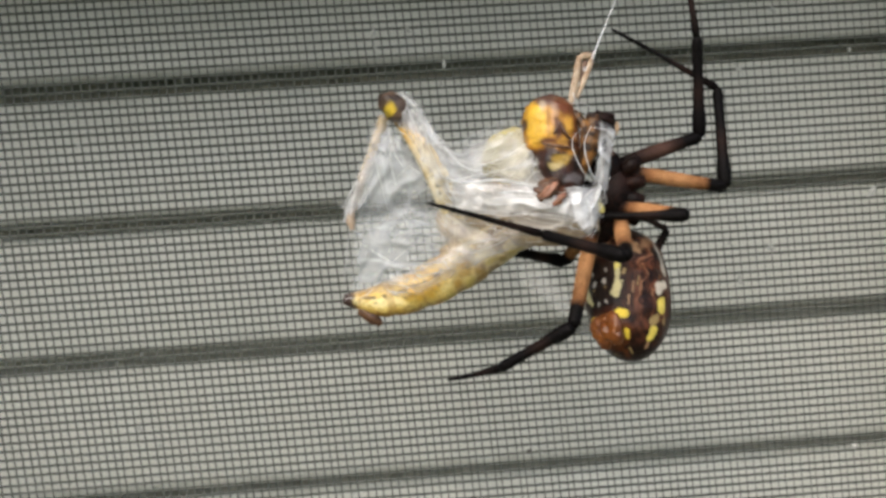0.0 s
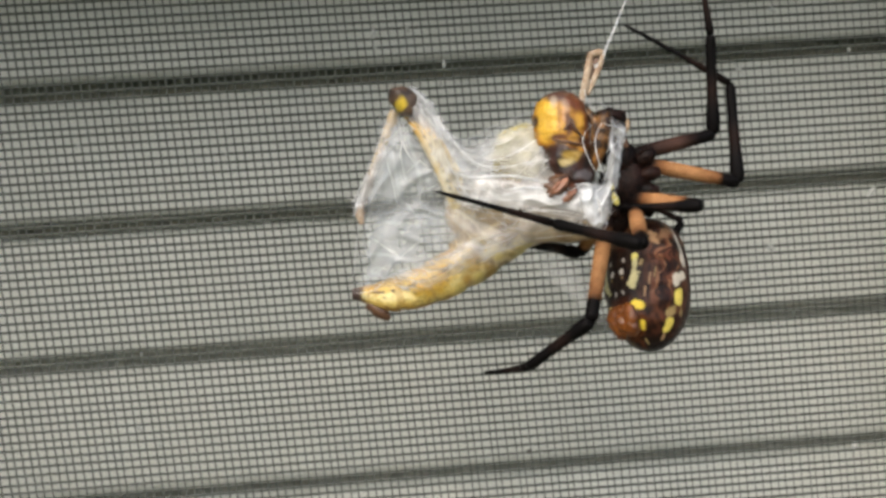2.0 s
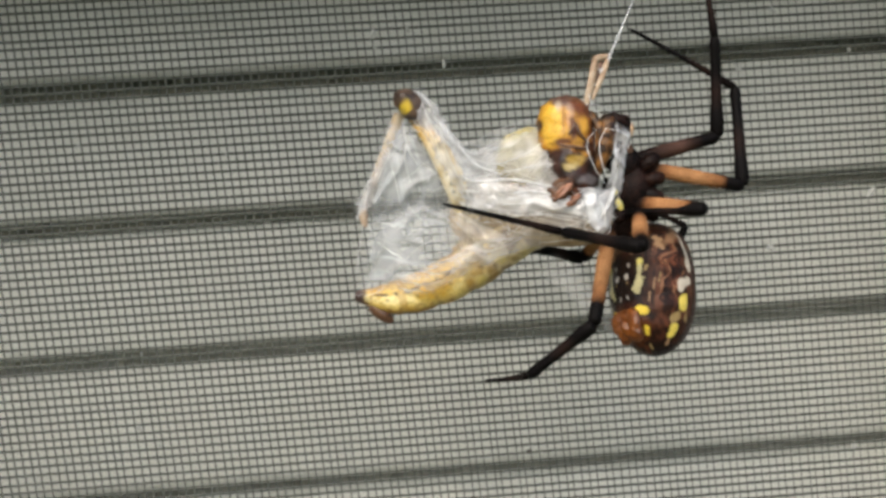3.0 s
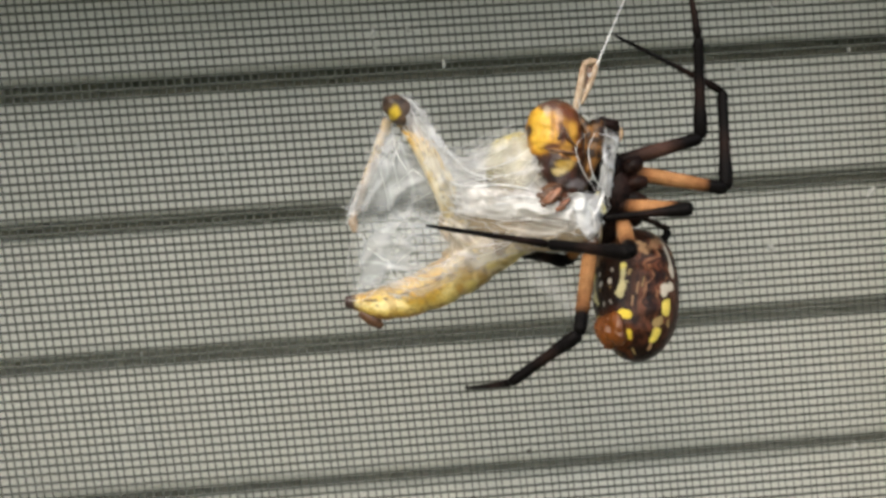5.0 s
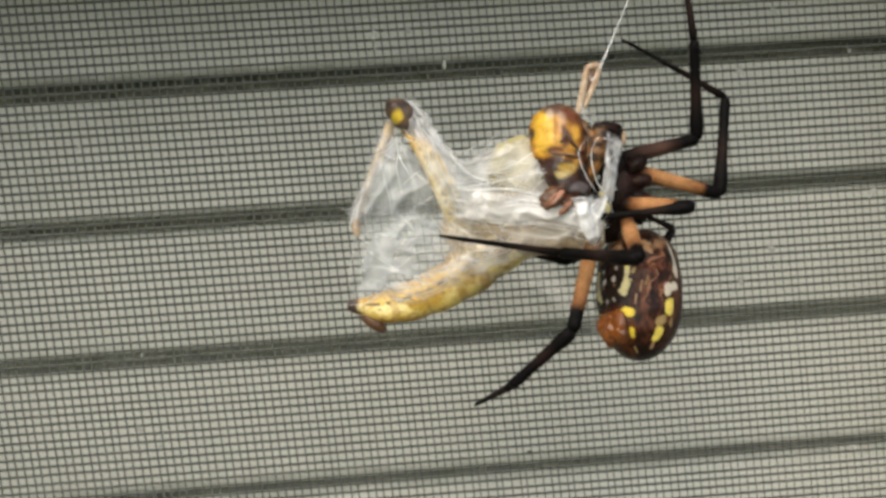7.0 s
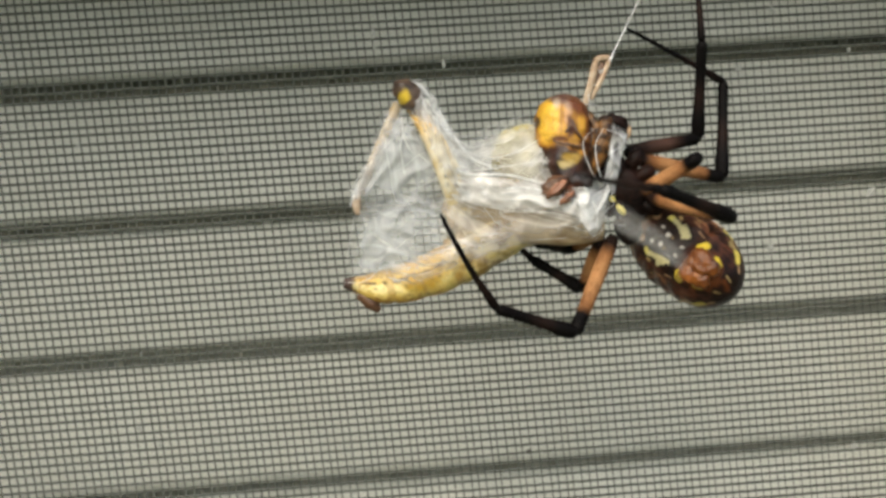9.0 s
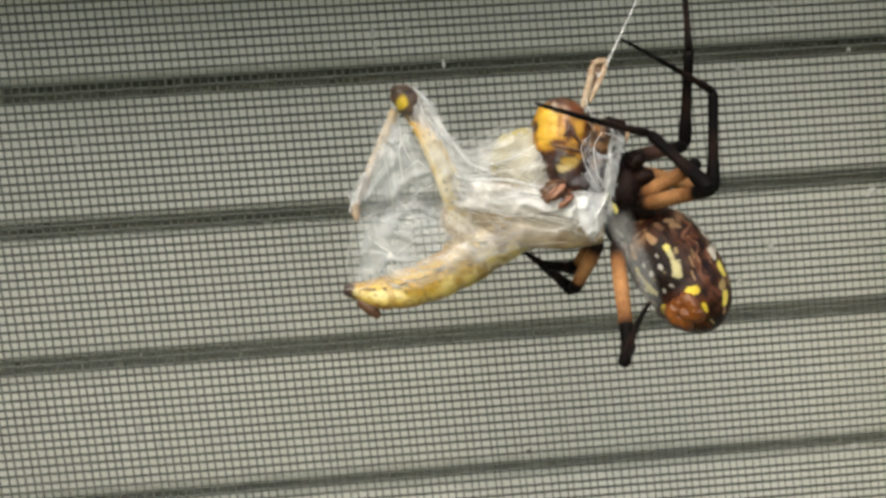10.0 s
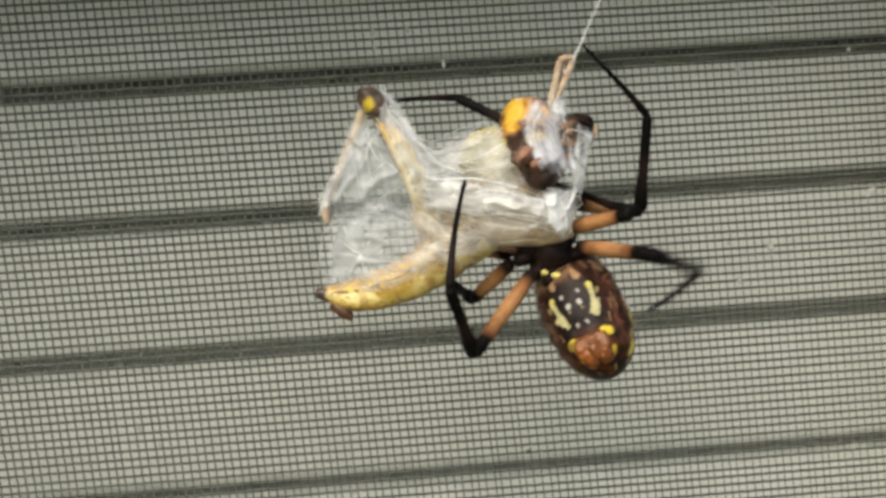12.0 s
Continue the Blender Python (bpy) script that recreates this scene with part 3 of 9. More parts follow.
    blob(bm, at(1058, 216, 40), (25 * U, 13 * U, 13 * U), -8, 24, 16, 0.5, 4)
    blob(bm, at(1070, 232, 34), (12 * U, 11 * U, 18 * U), 20, 20, 14, 0.4, 6)
    part("midleg_knee", bm, M_DARK, top, "dark leg joint")
    bm = bmesh.new()
    blob(bm, at(1082, 232, 30), (8 * U, 8 * U, 14 * U), -15, 16, 12, 0.3, 3)
    part("midleg_claw", bm, M_TAN, top)
    bm = bmesh.new()
    tube(bm, spline([at(1080, 242, 28), at(1066, 262, 26), at(1052, 292, 25)], 12), along([8 * U, 6 * U, 5 * U], 12), 8)
    part("midleg_shin", bm, M_DARK, top)
    return top, head


# silk: patches between two edges, and fibres laid over them
PATCHES = {
    "upper": ([(696, 176, 50), (742, 211, 55), (795, 258, 50), (850, 236, 35), (895, 219, 30), (930, 226, 30)],
              [(712, 245, 44), (768, 325, 68), (830, 375, 80), (900, 385, 70), (955, 360, 72), (985, 345, 75)]),
    "middle": ([(755, 330, 55), (800, 350, 66), (850, 365, 70), (920, 365, 72), (990, 350, 82), (1050, 335, 60)],
               [(765, 480, 60), (815, 498, 66), (870, 470, 66), (940, 440, 68), (1000, 428, 70), (1040, 415, 60)]),
    "triangle": ([(664, 205, 42), (646, 255, 46), (630, 305, 46), (615, 350, 42), (608, 395, 36)],
                 [(712, 215, 30), (745, 275, 42), (775, 330, 50), (790, 380, 50), (790, 430, 46)]),
    "gauze": ([(622, 385, 22), (660, 365, 32), (700, 358, 40), (745, 365, 46), (790, 385, 50)],
              [(612, 530, 22), (660, 522, 50), (700, 512, 58), (755, 492, 62), (815, 470, 62)]),
    "core": ([(748, 300, 66), (800, 318, 76), (860, 322, 84), (920, 330, 86), (980, 348, 88), (1040, 342, 84)],
             [(775, 372, 66), (830, 385, 78), (890, 388, 84), (950, 384, 88), (1000, 392, 88), (1038, 400, 80)]),
    "mask": ([(970, 226, 96), (951, 275, 102), (954, 325, 104), (980, 380, 98)],
             [(1032, 212, 88), (1040, 268, 92), (1046, 330, 88), (1050, 375, 78)]),
    "knee": ([(664, 225, 30), (680, 180, 30), (706, 164, 34), (742, 190, 70), (775, 240, 94), (815, 320, 100), (840, 380, 92)],
             [(672, 250, 30), (690, 225, 36), (706, 230, 56), (722, 255, 86), (745, 305, 98), (770, 360, 98), (800, 420, 84)]),
    "joint": ([(1048, 222, 72), (1044, 255, 84), (1040, 295, 92), (1030, 345, 92)],
              [(1084, 232, 56), (1074, 268, 66), (1066, 310, 74), (1062, 350, 74)]),
    "shin": ([(670, 212, 40), (650, 270, 46), (628, 330, 44), (606, 392, 36)],
             [(704, 226, 42), (688, 285, 48), (664, 345, 46), (640, 408, 36)]),
    "belly": ([(650, 490, 52), (700, 482, 60), (760, 458, 72), (830, 422, 84), (910, 400, 84)],
              [(680, 520, 52), (735, 525, 56), (795, 495, 64), (860, 462, 74), (950, 424, 74)]),
    "mouth": ([(985, 345, 90), (1010, 335, 95), (1035, 330, 80), (1058, 320, 60)],
              [(1000, 385, 90), (1012, 410, 92), (1030, 420, 80), (1055, 380, 60)]),
}


def build_silk(top):
    cache = {}
    for name, (a, b) in PATCHES.items():
        cache[name] = (spline(a, 61), spline(b, 61))

    def point(name, s, r):
        a, b = cache[name]
        k = max(0, min(60, round(s * 60)))
        c = a[k].lerp(b[k], r)
        return at(c.x, c.y, c.z + 10 * math.sin(math.pi * r) * math.sin(math.pi * s))
    mats = {"upper": M_WRAP, "core": M_CORE, "mask": M_MASK, "knee": M_HALO, "joint": M_JOINT, "middle": M_SHEET, "triangle": M_VEIL, "gauze": M_GAUZE, "mouth": M_MOUTH, "shin": M_HALO, "belly": M_HALO}
    for name in PATCHES:
        bm = bmesh.new()
        grid = []
        for i in range(61):
            line = []
            for j in range(31):
                p = point(name, i / 60, j / 30)
                q = p / U
                p += Vector((0, -1, 0)) * (noise.noise(q * 0.03) * 7 + 9 * (1 - min(1, 3.5 * abs(noise.noise(q * 0.018 + Vector((7, 0, 3)))))) ** 2) * U
                line.append(bm.verts.new(p))
            grid.append(line)
        for i in range(60):
            for j in range(30):
                bm.faces.new((grid[i][j], grid[i + 1][j], grid[i + 1][j + 1], grid[i][j + 1]))
        ob = part("silk_sheet", bm, mats[name], top, "thin white silk sheet")
        if name == "mask":
            mask = ob
        lay = ob.data.attributes.new("flow", "FLOAT_VECTOR", "POINT")
        a, b = cache[name]
        wide = sum((p - q).length for p, q in zip(a, a[1:])) * U
        tall = (a[30] - b[30]).length * U
        for v in ob.data.vertices:
            i, j = divmod(v.index, 31)
            near = min(i, 60 - i, 2 * j, 60 - 2 * j) / 60 + 0.06 * noise.noise(v.co / U * 0.06)
            lay.data[v.index].vector = (i / 60 * wide + len(name) * 0.01, j / 30 * tall, step(near, -0.01, 0.2))
    # fibres
    rnd = random.Random(5)
    bm = bmesh.new()
    plan = (("upper", 34, 0.7), ("core", 36, 0.5), ("middle", 14, 0.5), ("triangle", 9, 0.6), ("gauze", 12, 0.9), ("mouth", 30, 0.8))
    for name, count, bend in plan:
        for _ in range(count):
            s0, r0 = rnd.random(), rnd.random()
            s1 = s0 + rnd.uniform(0.15, 0.7) * rnd.choice((-1, 1))
            r1 = r0 + rnd.gauss(0, 0.35)
            s1, r1 = max(0, min(1, s1)), max(0, min(1, r1))
            ctrl = []
            for k in range(4):
                f = k / 3
                p = point(name, s0 + (s1 - s0) * f, r0 + (r1 - r0) * f)
                p += Vector((rnd.gauss(0, 5 * bend), -rnd.uniform(1, 9), rnd.gauss(0, 5 * bend))) * U
                ctrl.append(p)
            wide = rnd.choice((0.3, 0.35, 0.4, 0.5, 0.6, 1.1)) * U
            pts = spline(ctrl, 12)
            tube(bm, pts, along([wide * 0.6, wide, wide * 0.5], 12), 4, 1.0, False)
    tagged(part("silk_tangle", bm, M_FIBRE, top, "tangle of white silk fibres"), kind="stuff")
    # strands that stand out
    strands = (
        ([(700, 250, 40), (702, 285, 45), (735, 305, 55), (765, 335, 62)], 1.8),
        ([(1032, 235, 90), (1020, 265, 95), (1028, 305, 95), (1040, 325, 92)], 1.5),
        ([(1078, 258, 60), (1056, 290, 75), (1045, 340, 80), (1030, 385, 88)], 1.9),
        ([(622, 405, 24), (616, 450, 24), (612, 500, 20)], 1.3),
        ([(626, 405, 24), (655, 430, 35), (690, 465, 48)], 1.8),
        ([(596, 358, 16), (612, 368, 20), (626, 376, 22)], 1.4),
        ([(605, 352, 16), (618, 366, 20), (628, 378, 22)], 0.9),
        ([(680, 400, 44), (672, 430, 46), (695, 470, 50), (740, 455, 54)], 1.3),
        ([(740, 210, 26), (770, 240, 32), (820, 300, 52), (860, 350, 70)], 1.4),
        ([(1010, 165, 25), (1020, 195, 30), (1045, 215, 40)], 1.6),
        ([(1000, 188, 30), (1030, 190, 35), (1062, 210, 35)], 1.2),
        ([(830, 260, 40), (850, 300, 58), (840, 345, 68)], 1.2),
        ([(712, 185, 30), (745, 216, 34), (795, 260, 40), (850, 238, 45), (905, 216, 42)], 1.5),
        ([(722, 192, 34), (760, 240, 44), (800, 290, 60), (850, 340, 76)], 1.6),
        ([(735, 205, 34), (790, 268, 46), (860, 300, 66), (930, 330, 84)], 1.1),
        ([(665, 275, 34), (690, 255, 42), (706, 262, 46)], 1.3),
        ([(760, 330, 76), (830, 320, 84), (920, 300, 84), (948, 296, 84)], 1.6),
        ([(850, 275, 58), (880, 262, 60), (905, 240, 58)], 1.3),
        ([(1018, 236, 78), (1000, 262, 90), (1012, 300, 92), (1032, 330, 92)], 1.3),
        ([(1040, 235, 74), (1064, 240, 64), (1080, 250, 56)], 1.8),
        ([(1058, 262, 70), (1052, 310, 78), (1058, 350, 74)], 1.6),
        ([(640, 420, 32), (660, 470, 44), (700, 490, 56)], 1.1),
        ([(745, 400, 54), (700, 415, 50), (660, 400, 44), (630, 405, 30)], 0.9),
        ([(770, 318, 84), (820, 330, 92), (880, 326, 96), (950, 338, 98)], 4.5),
        ([(790, 345, 84), (850, 350, 92), (920, 346, 96), (990, 362, 98)], 5.0),
        ([(1000, 395, 96), (1025, 385, 96), (1040, 360, 90), (1050, 335, 86)], 6.0),
        ([(850, 300, 74), (890, 285, 76), (925, 262, 72)], 2.4),
        ([(742, 212, 62), (780, 262, 74), (815, 300, 84), (860, 318, 92)], 3.0),
        ([(1012, 350, 98), (1030, 372, 96), (1035, 405, 90)], 5.0),
        ([(655, 412, 36), (672, 445, 46), (690, 470, 54), (700, 500, 58)], 2.6),
        ([(690, 240, 50), (700, 275, 56), (715, 300, 60)], 2.0),
        ([(612, 395, 30), (622, 365, 34), (632, 345, 36)], 5.0),
    )
    for pts, wide in strands:
        bm = bmesh.new()
        line = spline([at(*p) for p in pts], 24)
        tube(bm, line, along([wide * 0.3 * U, wide * 0.65 * U, wide * 0.35 * U], 24), 6)
        part("silk_strand", bm, M_FIBRE, top)
    bm = bmesh.new()
    tube(bm, spline([at(1030, 130, 20), at(1042, 112, 16), at(1066, 55, 10), at(1092, -8, 4), at(1125, -95, -4)], 40),
         along([2.2 * U, 1.5 * U, 1.3 * U, 1.3 * U, 1.3 * U], 40), 6)
    bm2 = bmesh.new()
    tube(bm2, spline([at(1016, 120, 20), at(1040, 125, 18), at(1052, 92, 14), at(1072, 45, 9)], 30), along([1.2 * U, 0.9 * U, 0.7 * U], 30), 5)
    part("hanging_thread", bm, M_FIBRE, top, "white silk thread that carries the prey")
    part("side_thread", bm2, M_FIBRE, top)
    return mask


def build_leg_part(name, length, radii, mat, parent, seed, hairs=50, bend=0.0):
    """A leg joint along x with its bristles."""
    rnd = random.Random(seed)
    bm = bmesh.new()
    n = 22
    pts = [Vector((length * i / (n - 1), 0, bend * math.sin(math.pi * i / (n - 1)))) * U for i in range(n)]
    rad = [r * U for r in along(radii, n)]
    rad[0], rad[-1] = rad[0] * 0.75, rad[-1] * 0.7
    tube(bm, pts, rad, 14)
    for _ in range(hairs):
        f = rnd.uniform(0.04, 0.96)
        q = rnd.uniform(0, 2 * math.pi)
        r = float(np.interp(f, np.linspace(0, 1, len(radii)), radii)) * 0.95
        d = Vector((0, math.cos(q), math.sin(q)))
        p = Vector((length * f, 0, bend * math.sin(math.pi * f))) + d * r
        e = p + d * rnd.uniform(2, 4.5) + Vector((rnd.uniform(4, 9), 0, 0))
        tube(bm, [p * U, e * U], [0.55 * U, 0.15 * U], 3, 1.0, False)
    return part(name, bm, mat, parent)


def build_spider():
    top = tagged(new("spider"), "brown and yellow garden spider with long black and orange legs", "spider")
    # front body, head end up
    bm = bmesh.new()
    blob(bm, Vector((2, 4, -10)) * U, (40 * U, 34 * U, 54 * U), 0, 36, 28, 0.12, 2)
    blob(bm, Vector((-8, -4, 38)) * U, (26 * U, 24 * U, 30 * U), 0, 28, 20, 0.12, 3)
    blob(bm, Vector((-16, 4, -68)) * U, (25 * U, 20 * U, 34 * U), -14, 28, 20, 0.16, 4)
    rnd = random.Random(11)
    for _ in range(160):
        d = Vector((rnd.gauss(0, 1), rnd.gauss(0, 1), rnd.gauss(0, 1))).normalized()
        p = Vector((2 + d.x * 40, 4 + d.y * 34, -10 + d.z * 54))
        tube(bm, [p * U, (p + d * 5 + Vector((0, 0, 4))) * U], [0.5 * U, 0.1 * U], 3, 1.0, False)
    body = part("carapace", bm, M_DARK, top, "dark hairy front body")
    bm = bmesh.new()
    blob(bm, Vector((-25, -27, -36)) * U, (6 * U, 6 * U, 12 * U), 22, 16, 14, 0.2)
    part("yellow_mark", bm, M_YELLOW, body, "yellow side mark")
    bm = bmesh.new()
    blob(bm, Vector((-33, -22, -8)) * U, (6 * U, 6 * U, 14 * U), 12, 16, 12, 0.25)
    part("yellow_mark", bm, M_YELLOW, body, "yellow side mark")
    for x, z, a in ((30, 30, 35), (38, 6, 10), (36, -18, -10), (28, -42, -35), (-26, 22, 145), (-34, -4, 170), (-32, -26, 190), (-22, -50, 215)):
        bm = bmesh.new()
        d = Vector((math.cos(radians(a)), 0, math.sin(radians(a))))
        p = Vector((x * 0.6, -12, z))
        tube(bm, spline([p * U, (p + d * 16 + Vector((0, -4, 0))) * U, (p + d * 30) * U], 10), along([12 * U, 14 * U, 11 * U], 10), 12)
        part("coxa", bm, M_DARK, body)
    for x in (-20, -4):
        bm = bmesh.new()
        tube(bm, spline([Vector((x, -14, 50)) * U, Vector((x - 8, -18, 68)) * U, Vector((x - 16, -16, 80)) * U], 10),
             along([10 * U, 9 * U, 3 * U], 10), 10)
        part("fang", bm, M_BROWN, body)
    for x, y, z in ((-14, -26, 52), (-2, -26, 52), (-18, -22, 58), (2, -22, 58)):
        bm = bmesh.new()
        blob(bm, Vector((x, y, z)) * U, (3 * U, 3 * U, 3 * U), 0, 10, 8)
        part("eye", bm, M_DARK, body)
    # hind body: x to the rear, z the belly side, which faces the viewer
    bm = bmesh.new()
    rings, around = 180, 210

    def girth(s):
        f = 2 * s - 1.04
        return max(0.0, 1 - (abs(f) / (1.04 if f < 0 else 0.96)) ** (3.4 if f < 0 else 2.3)) ** 0.52
    for i in range(rings + 1):
        s = i / rings
        r = girth(s)
        x = -136 + 244 * s
        for j in range(around):
            q = 2 * math.pi * j / around
            side = abs(math.degrees(q if q < math.pi else q - 2 * math.pi))
            mark = (x + 122) / 244
            w = 1 + 0.035 * noise.noise(Vector((s * 6, math.cos(q) * 2, math.sin(q) * 2)))
            # mound round the spinnerets, a shallow pinch before it, dimples along the flank
            w += 0.10 * math.exp(-((mark - 0.78) / 0.09) ** 2 - (side / 30) ** 2)
            w -= 0.045 * math.exp(-((mark - 0.60) / 0.07) ** 2 - (side / 50) ** 2)
            w += 0.02 * math.exp(-((side - 68) / 26) ** 2) * math.sin(s * 46)
            w += 0.008 * noise.noise(Vector((s * 40, math.cos(q) * 9, math.sin(q) * 9)))
            bm.verts.new(Vector((x, math.sin(q) * 75 * r * w, (math.cos(q) * 74 + 1) * r * w)) * U)
    bm.verts.ensure_lookup_table()
    for i in range(rings):
        for j in range(around):
            a, b = i * around + j, i * around + (j + 1) % around
            bm.faces.new([bm.verts[k] for k in (a, b, b + around, a + around)])
    bmesh.ops.remove_doubles(bm, verts=bm.verts[:], dist=0.2 * U)
    bmesh.ops.recalc_face_normals(bm, faces=bm.faces[:])
    hind = part("abdomen", bm, M_HIDE, top, "glossy brown abdomen with yellow streaks and spots")
    cream, yellow, pale, tan = (0.56, 0.50, 0.27), (0.80, 0.58, 0.06), (0.48, 0.45, 0.41), (0.40, 0.24, 0.13)
    gold, lemon, ochre, bone = (0.82, 0.64, 0.13), (0.70, 0.60, 0.16), (0.36, 0.25, 0.11), (0.62, 0.55, 0.45)
    # streaks and spots: from and to (share of the length, degrees round from the belly line), half widths, colour, ragged edge
    marks = (
        (0.335, 28, 0.365, 28, 5.5, 4.5, lemon, 1.3), (0.37, 28, 0.49, 24, 3.2, 5.0, cream, 1.7), (0.49, 27, 0.53, 22, 8.0, 7.0, cream, 2.2),
        (0.375, 37, 0.405, 36, 2.0, 2.2, ochre, 0.8),
        (0.345, 12, 0.357, 12, 2.6, 2.0, pale, 0.7), (0.428, 7.5, 0.442, 8, 4.0, 3.4, pale, 0.7), (0.575, 6.5, 0.592, 8, 2.6, 2.0, pale, 0.7),
        (0.475, 9, 0.482, 9, 1.2, 1.2, ochre, 0.5),
        (0.18, 15, 0.25, 18, 4.5, 5.0, tan, 1.6), (0.155, 52, 0.22, 56, 6.0, 7.0, tan, 2.5), (0.14, 34, 0.17, 36, 3.0, 3.5, (0.20, 0.10, 0.06), 2.0),
        (0.57, 40, 0.63, 38, 1.2, 0.9, tan, 0.3), (0.47, 47, 0.55, 45, 1.0, 0.8, tan, 0.4), (0.43, 55, 0.5, 52, 1.2, 0.8, ochre, 0.5),
        (0.683, 24, 0.692, 31, 8.0, 7.5, yellow, 0.6), (0.803, 31, 0.835, 30, 4.0, 3.2, yellow, 0.5),
        (0.10, 94, 0.36, 102, 3.5, 6.5, bone, 2.2), (0.455, 97, 0.49, 84, 8.5, 7.5, bone, 1.6), (0.49, 84, 0.535, 82, 6.0, 5.0, bone, 1.6), (0.60, 90, 0.645, 88, 10.0, 9.5, gold, 1.0),
        (0.72, 81, 0.745, 75, 8.0, 7.0, ochre, 1.2), (0.80, 80, 0.83, 78, 8.0, 7.0, gold, 0.8), (0.875, 78, 0.885, 78, 3.5, 3.0, tan, 0.8),
        (0.70, 98, 0.74, 101, 4.0, 4.0, ochre, 1.5), (0.90, 30, 0.92, 34, 1.5, 1.2, ochre, 0.5),
    )

    def tone(p):
        s = (p.x + 122) / 244
        q = math.degrees(math.atan2(p.y / 75, p.z / 74))
        turn, right = abs(q), q > 0
        n1, n2 = noise.noise(p * 0.035), noise.noise(Vector((p.x * 0.02, p.y * 0.16, p.z * 0.16)))
        n3, n4 = noise.noise(p * 0.09 + Vector((4, 2, 0))), noise.noise(p * 0.22)
        c = blend((0.014, 0.006, 0.004), (0.062, 0.021, 0.012), 0.5 + 1.3 * n2)
        # rusty flank with fine lengthwise streaks
        flank = step(turn, 38, 54) * step(112 - turn, 0, 20)
        c = blend(c, blend((0.024, 0.010, 0.007), (0.150, 0.052, 0.026), 0.45 + 1.3 * n1 + 0.9 * n2), 0.9 * flank * step(0.86 - s, 0, 0.16))
        streak = noise.noise(Vector((s * 3.2 + turn * 0.03, (turn + 60 * s + 20 * n1 + 7 * n3) * 0.21, 3)))
        c = blend(c, (0.010, 0.005, 0.004), 0.8 * step(-streak + 0.2 * n3, 0.12, 0.30) * flank)
        c = blend(c, (0.32, 0.155, 0.08), 0.8 * step(streak + 0.25 * n3, 0.20, 0.34) * flank * step(s, 0.12, 0.2) * step(0.68 - s, 0, 0.18))
        c = blend(c, (0.30, 0.17, 0.09), 0.7 * step(n1 + n3 * 0.7, 0.08, 0.34) * step(0.27 - s, 0, 0.10))
        # black middle field of the belly
        c = blend(c, blend((0.006, 0.004, 0.004), (0.020, 0.011, 0.008), 0.5 + n3), 0.95 * step(37 + 9 * n1 - turn, 0, 9) * step(s, 0.22, 0.30) * step(0.72 - s, 0, 0.08))
        c = blend(c, (0.05, 0.016, 0.009), 0.85 * step(0.105 - abs(s - 0.70), 0, 0.05) * step(30 - turn, 0, 14))
        c = blend(c, (0.012, 0.006, 0.005), 0.92 * step(s + 0.02 * n1, 0.86, 0.90))
        c = blend(c, (0.10, 0.030, 0.010), 0.9 * step(1.0 - math.hypot((s - 0.80) / 0.125, q / 36) + 0.4 * n3, -0.15, 0.2))
        reach = 74 * max(0.15, girth(min(1, s + 0.057)))
        for s0, q0, s1, q1, w0, w1, colour, rag in marks:
            ax, ay = (s - s0) * 244, radians(turn - q0) * reach
            bx, by = (s1 - s0) * 244, radians(q1 - q0) * reach
            f = max(0.0, min(1.0, (ax * bx + ay * by) / (bx * bx + by * by)))
            d = math.hypot(ax - bx * f, ay - by * f) - (w0 + (w1 - w0) * f) + rag * (2.2 * n3 + 1.6 * n4)
            if d < 1.5:
                dull = 1.0 if right or turn < 60 and s < 0.66 else 0.3 if turn < 60 else 0.55
                c = blend(c, blend(blend(c, (0.2, 0.13, 0.06), 0.6), colour, dull * (0.93 + 0.3 * n4)), step(1.2 - d, 0, 2.2))
        return c
    painted(hind, tone)
    # spinnerets: low amber lobes close together on the mound
    for x, y, z, lx, ly, lz, tip in ((62, 16, 66, 22, 16, 9, 12), (62, -16, 66, 22, 16, 9, 12), (79, 13, 58, 19, 15, 11, 32), (79, -13, 58, 19, 15, 11, 32),
                                     (72, 0, 68, 15, 10, 9, 22), (52, 0, 69, 12, 16, 6, 6)):
        bm = bmesh.new()
        blob(bm, Vector((x, y, z)) * U, (lx * U, ly * U, lz * U), -tip, 26, 18, 0.35, x + y)
        part("spinneret", bm, M_RUST, hind, "amber-brown silk spinneret")
    # silk drawn out from the spinnerets
    bm = bmesh.new()
    lanes = [[bm.verts.new(Vector((-95 + 190 * i / 40, 3 * math.sin(i * 0.2), (j - 5) * (3.2 + 0.07 * (40 - i)) + 5 * math.sin(i * 0.08))) * U) for j in range(11)] for i in range(41)]
    for i in range(40):
        for j in range(10):
            bm.faces.new((lanes[i][j], lanes[i + 1][j], lanes[i + 1][j + 1], lanes[i][j + 1]))
    band = part("silk_band", bm, M_FRESH, top, "faint band of fresh silk")
    lay = band.data.attributes.new("flow", "FLOAT_VECTOR", "POINT")
    for v in band.data.vertices:
        i, j = divmod(v.index, 11)
        lay.data[v.index].vector = (v.co.x, v.co.z, step(min(i / 40, 1 - i / 40), 0, 0.12) * step(min(j / 10, 1 - j / 10), 0, 0.35))
    # legs: thigh, shin and foot, each on its own joint
    black, dusk = (0.004, 0.003, 0.003), (0.02, 0.011, 0.009)
    orange, rust = (0.42, 0.205, 0.088), (0.25, 0.11, 0.045)
    made = {}
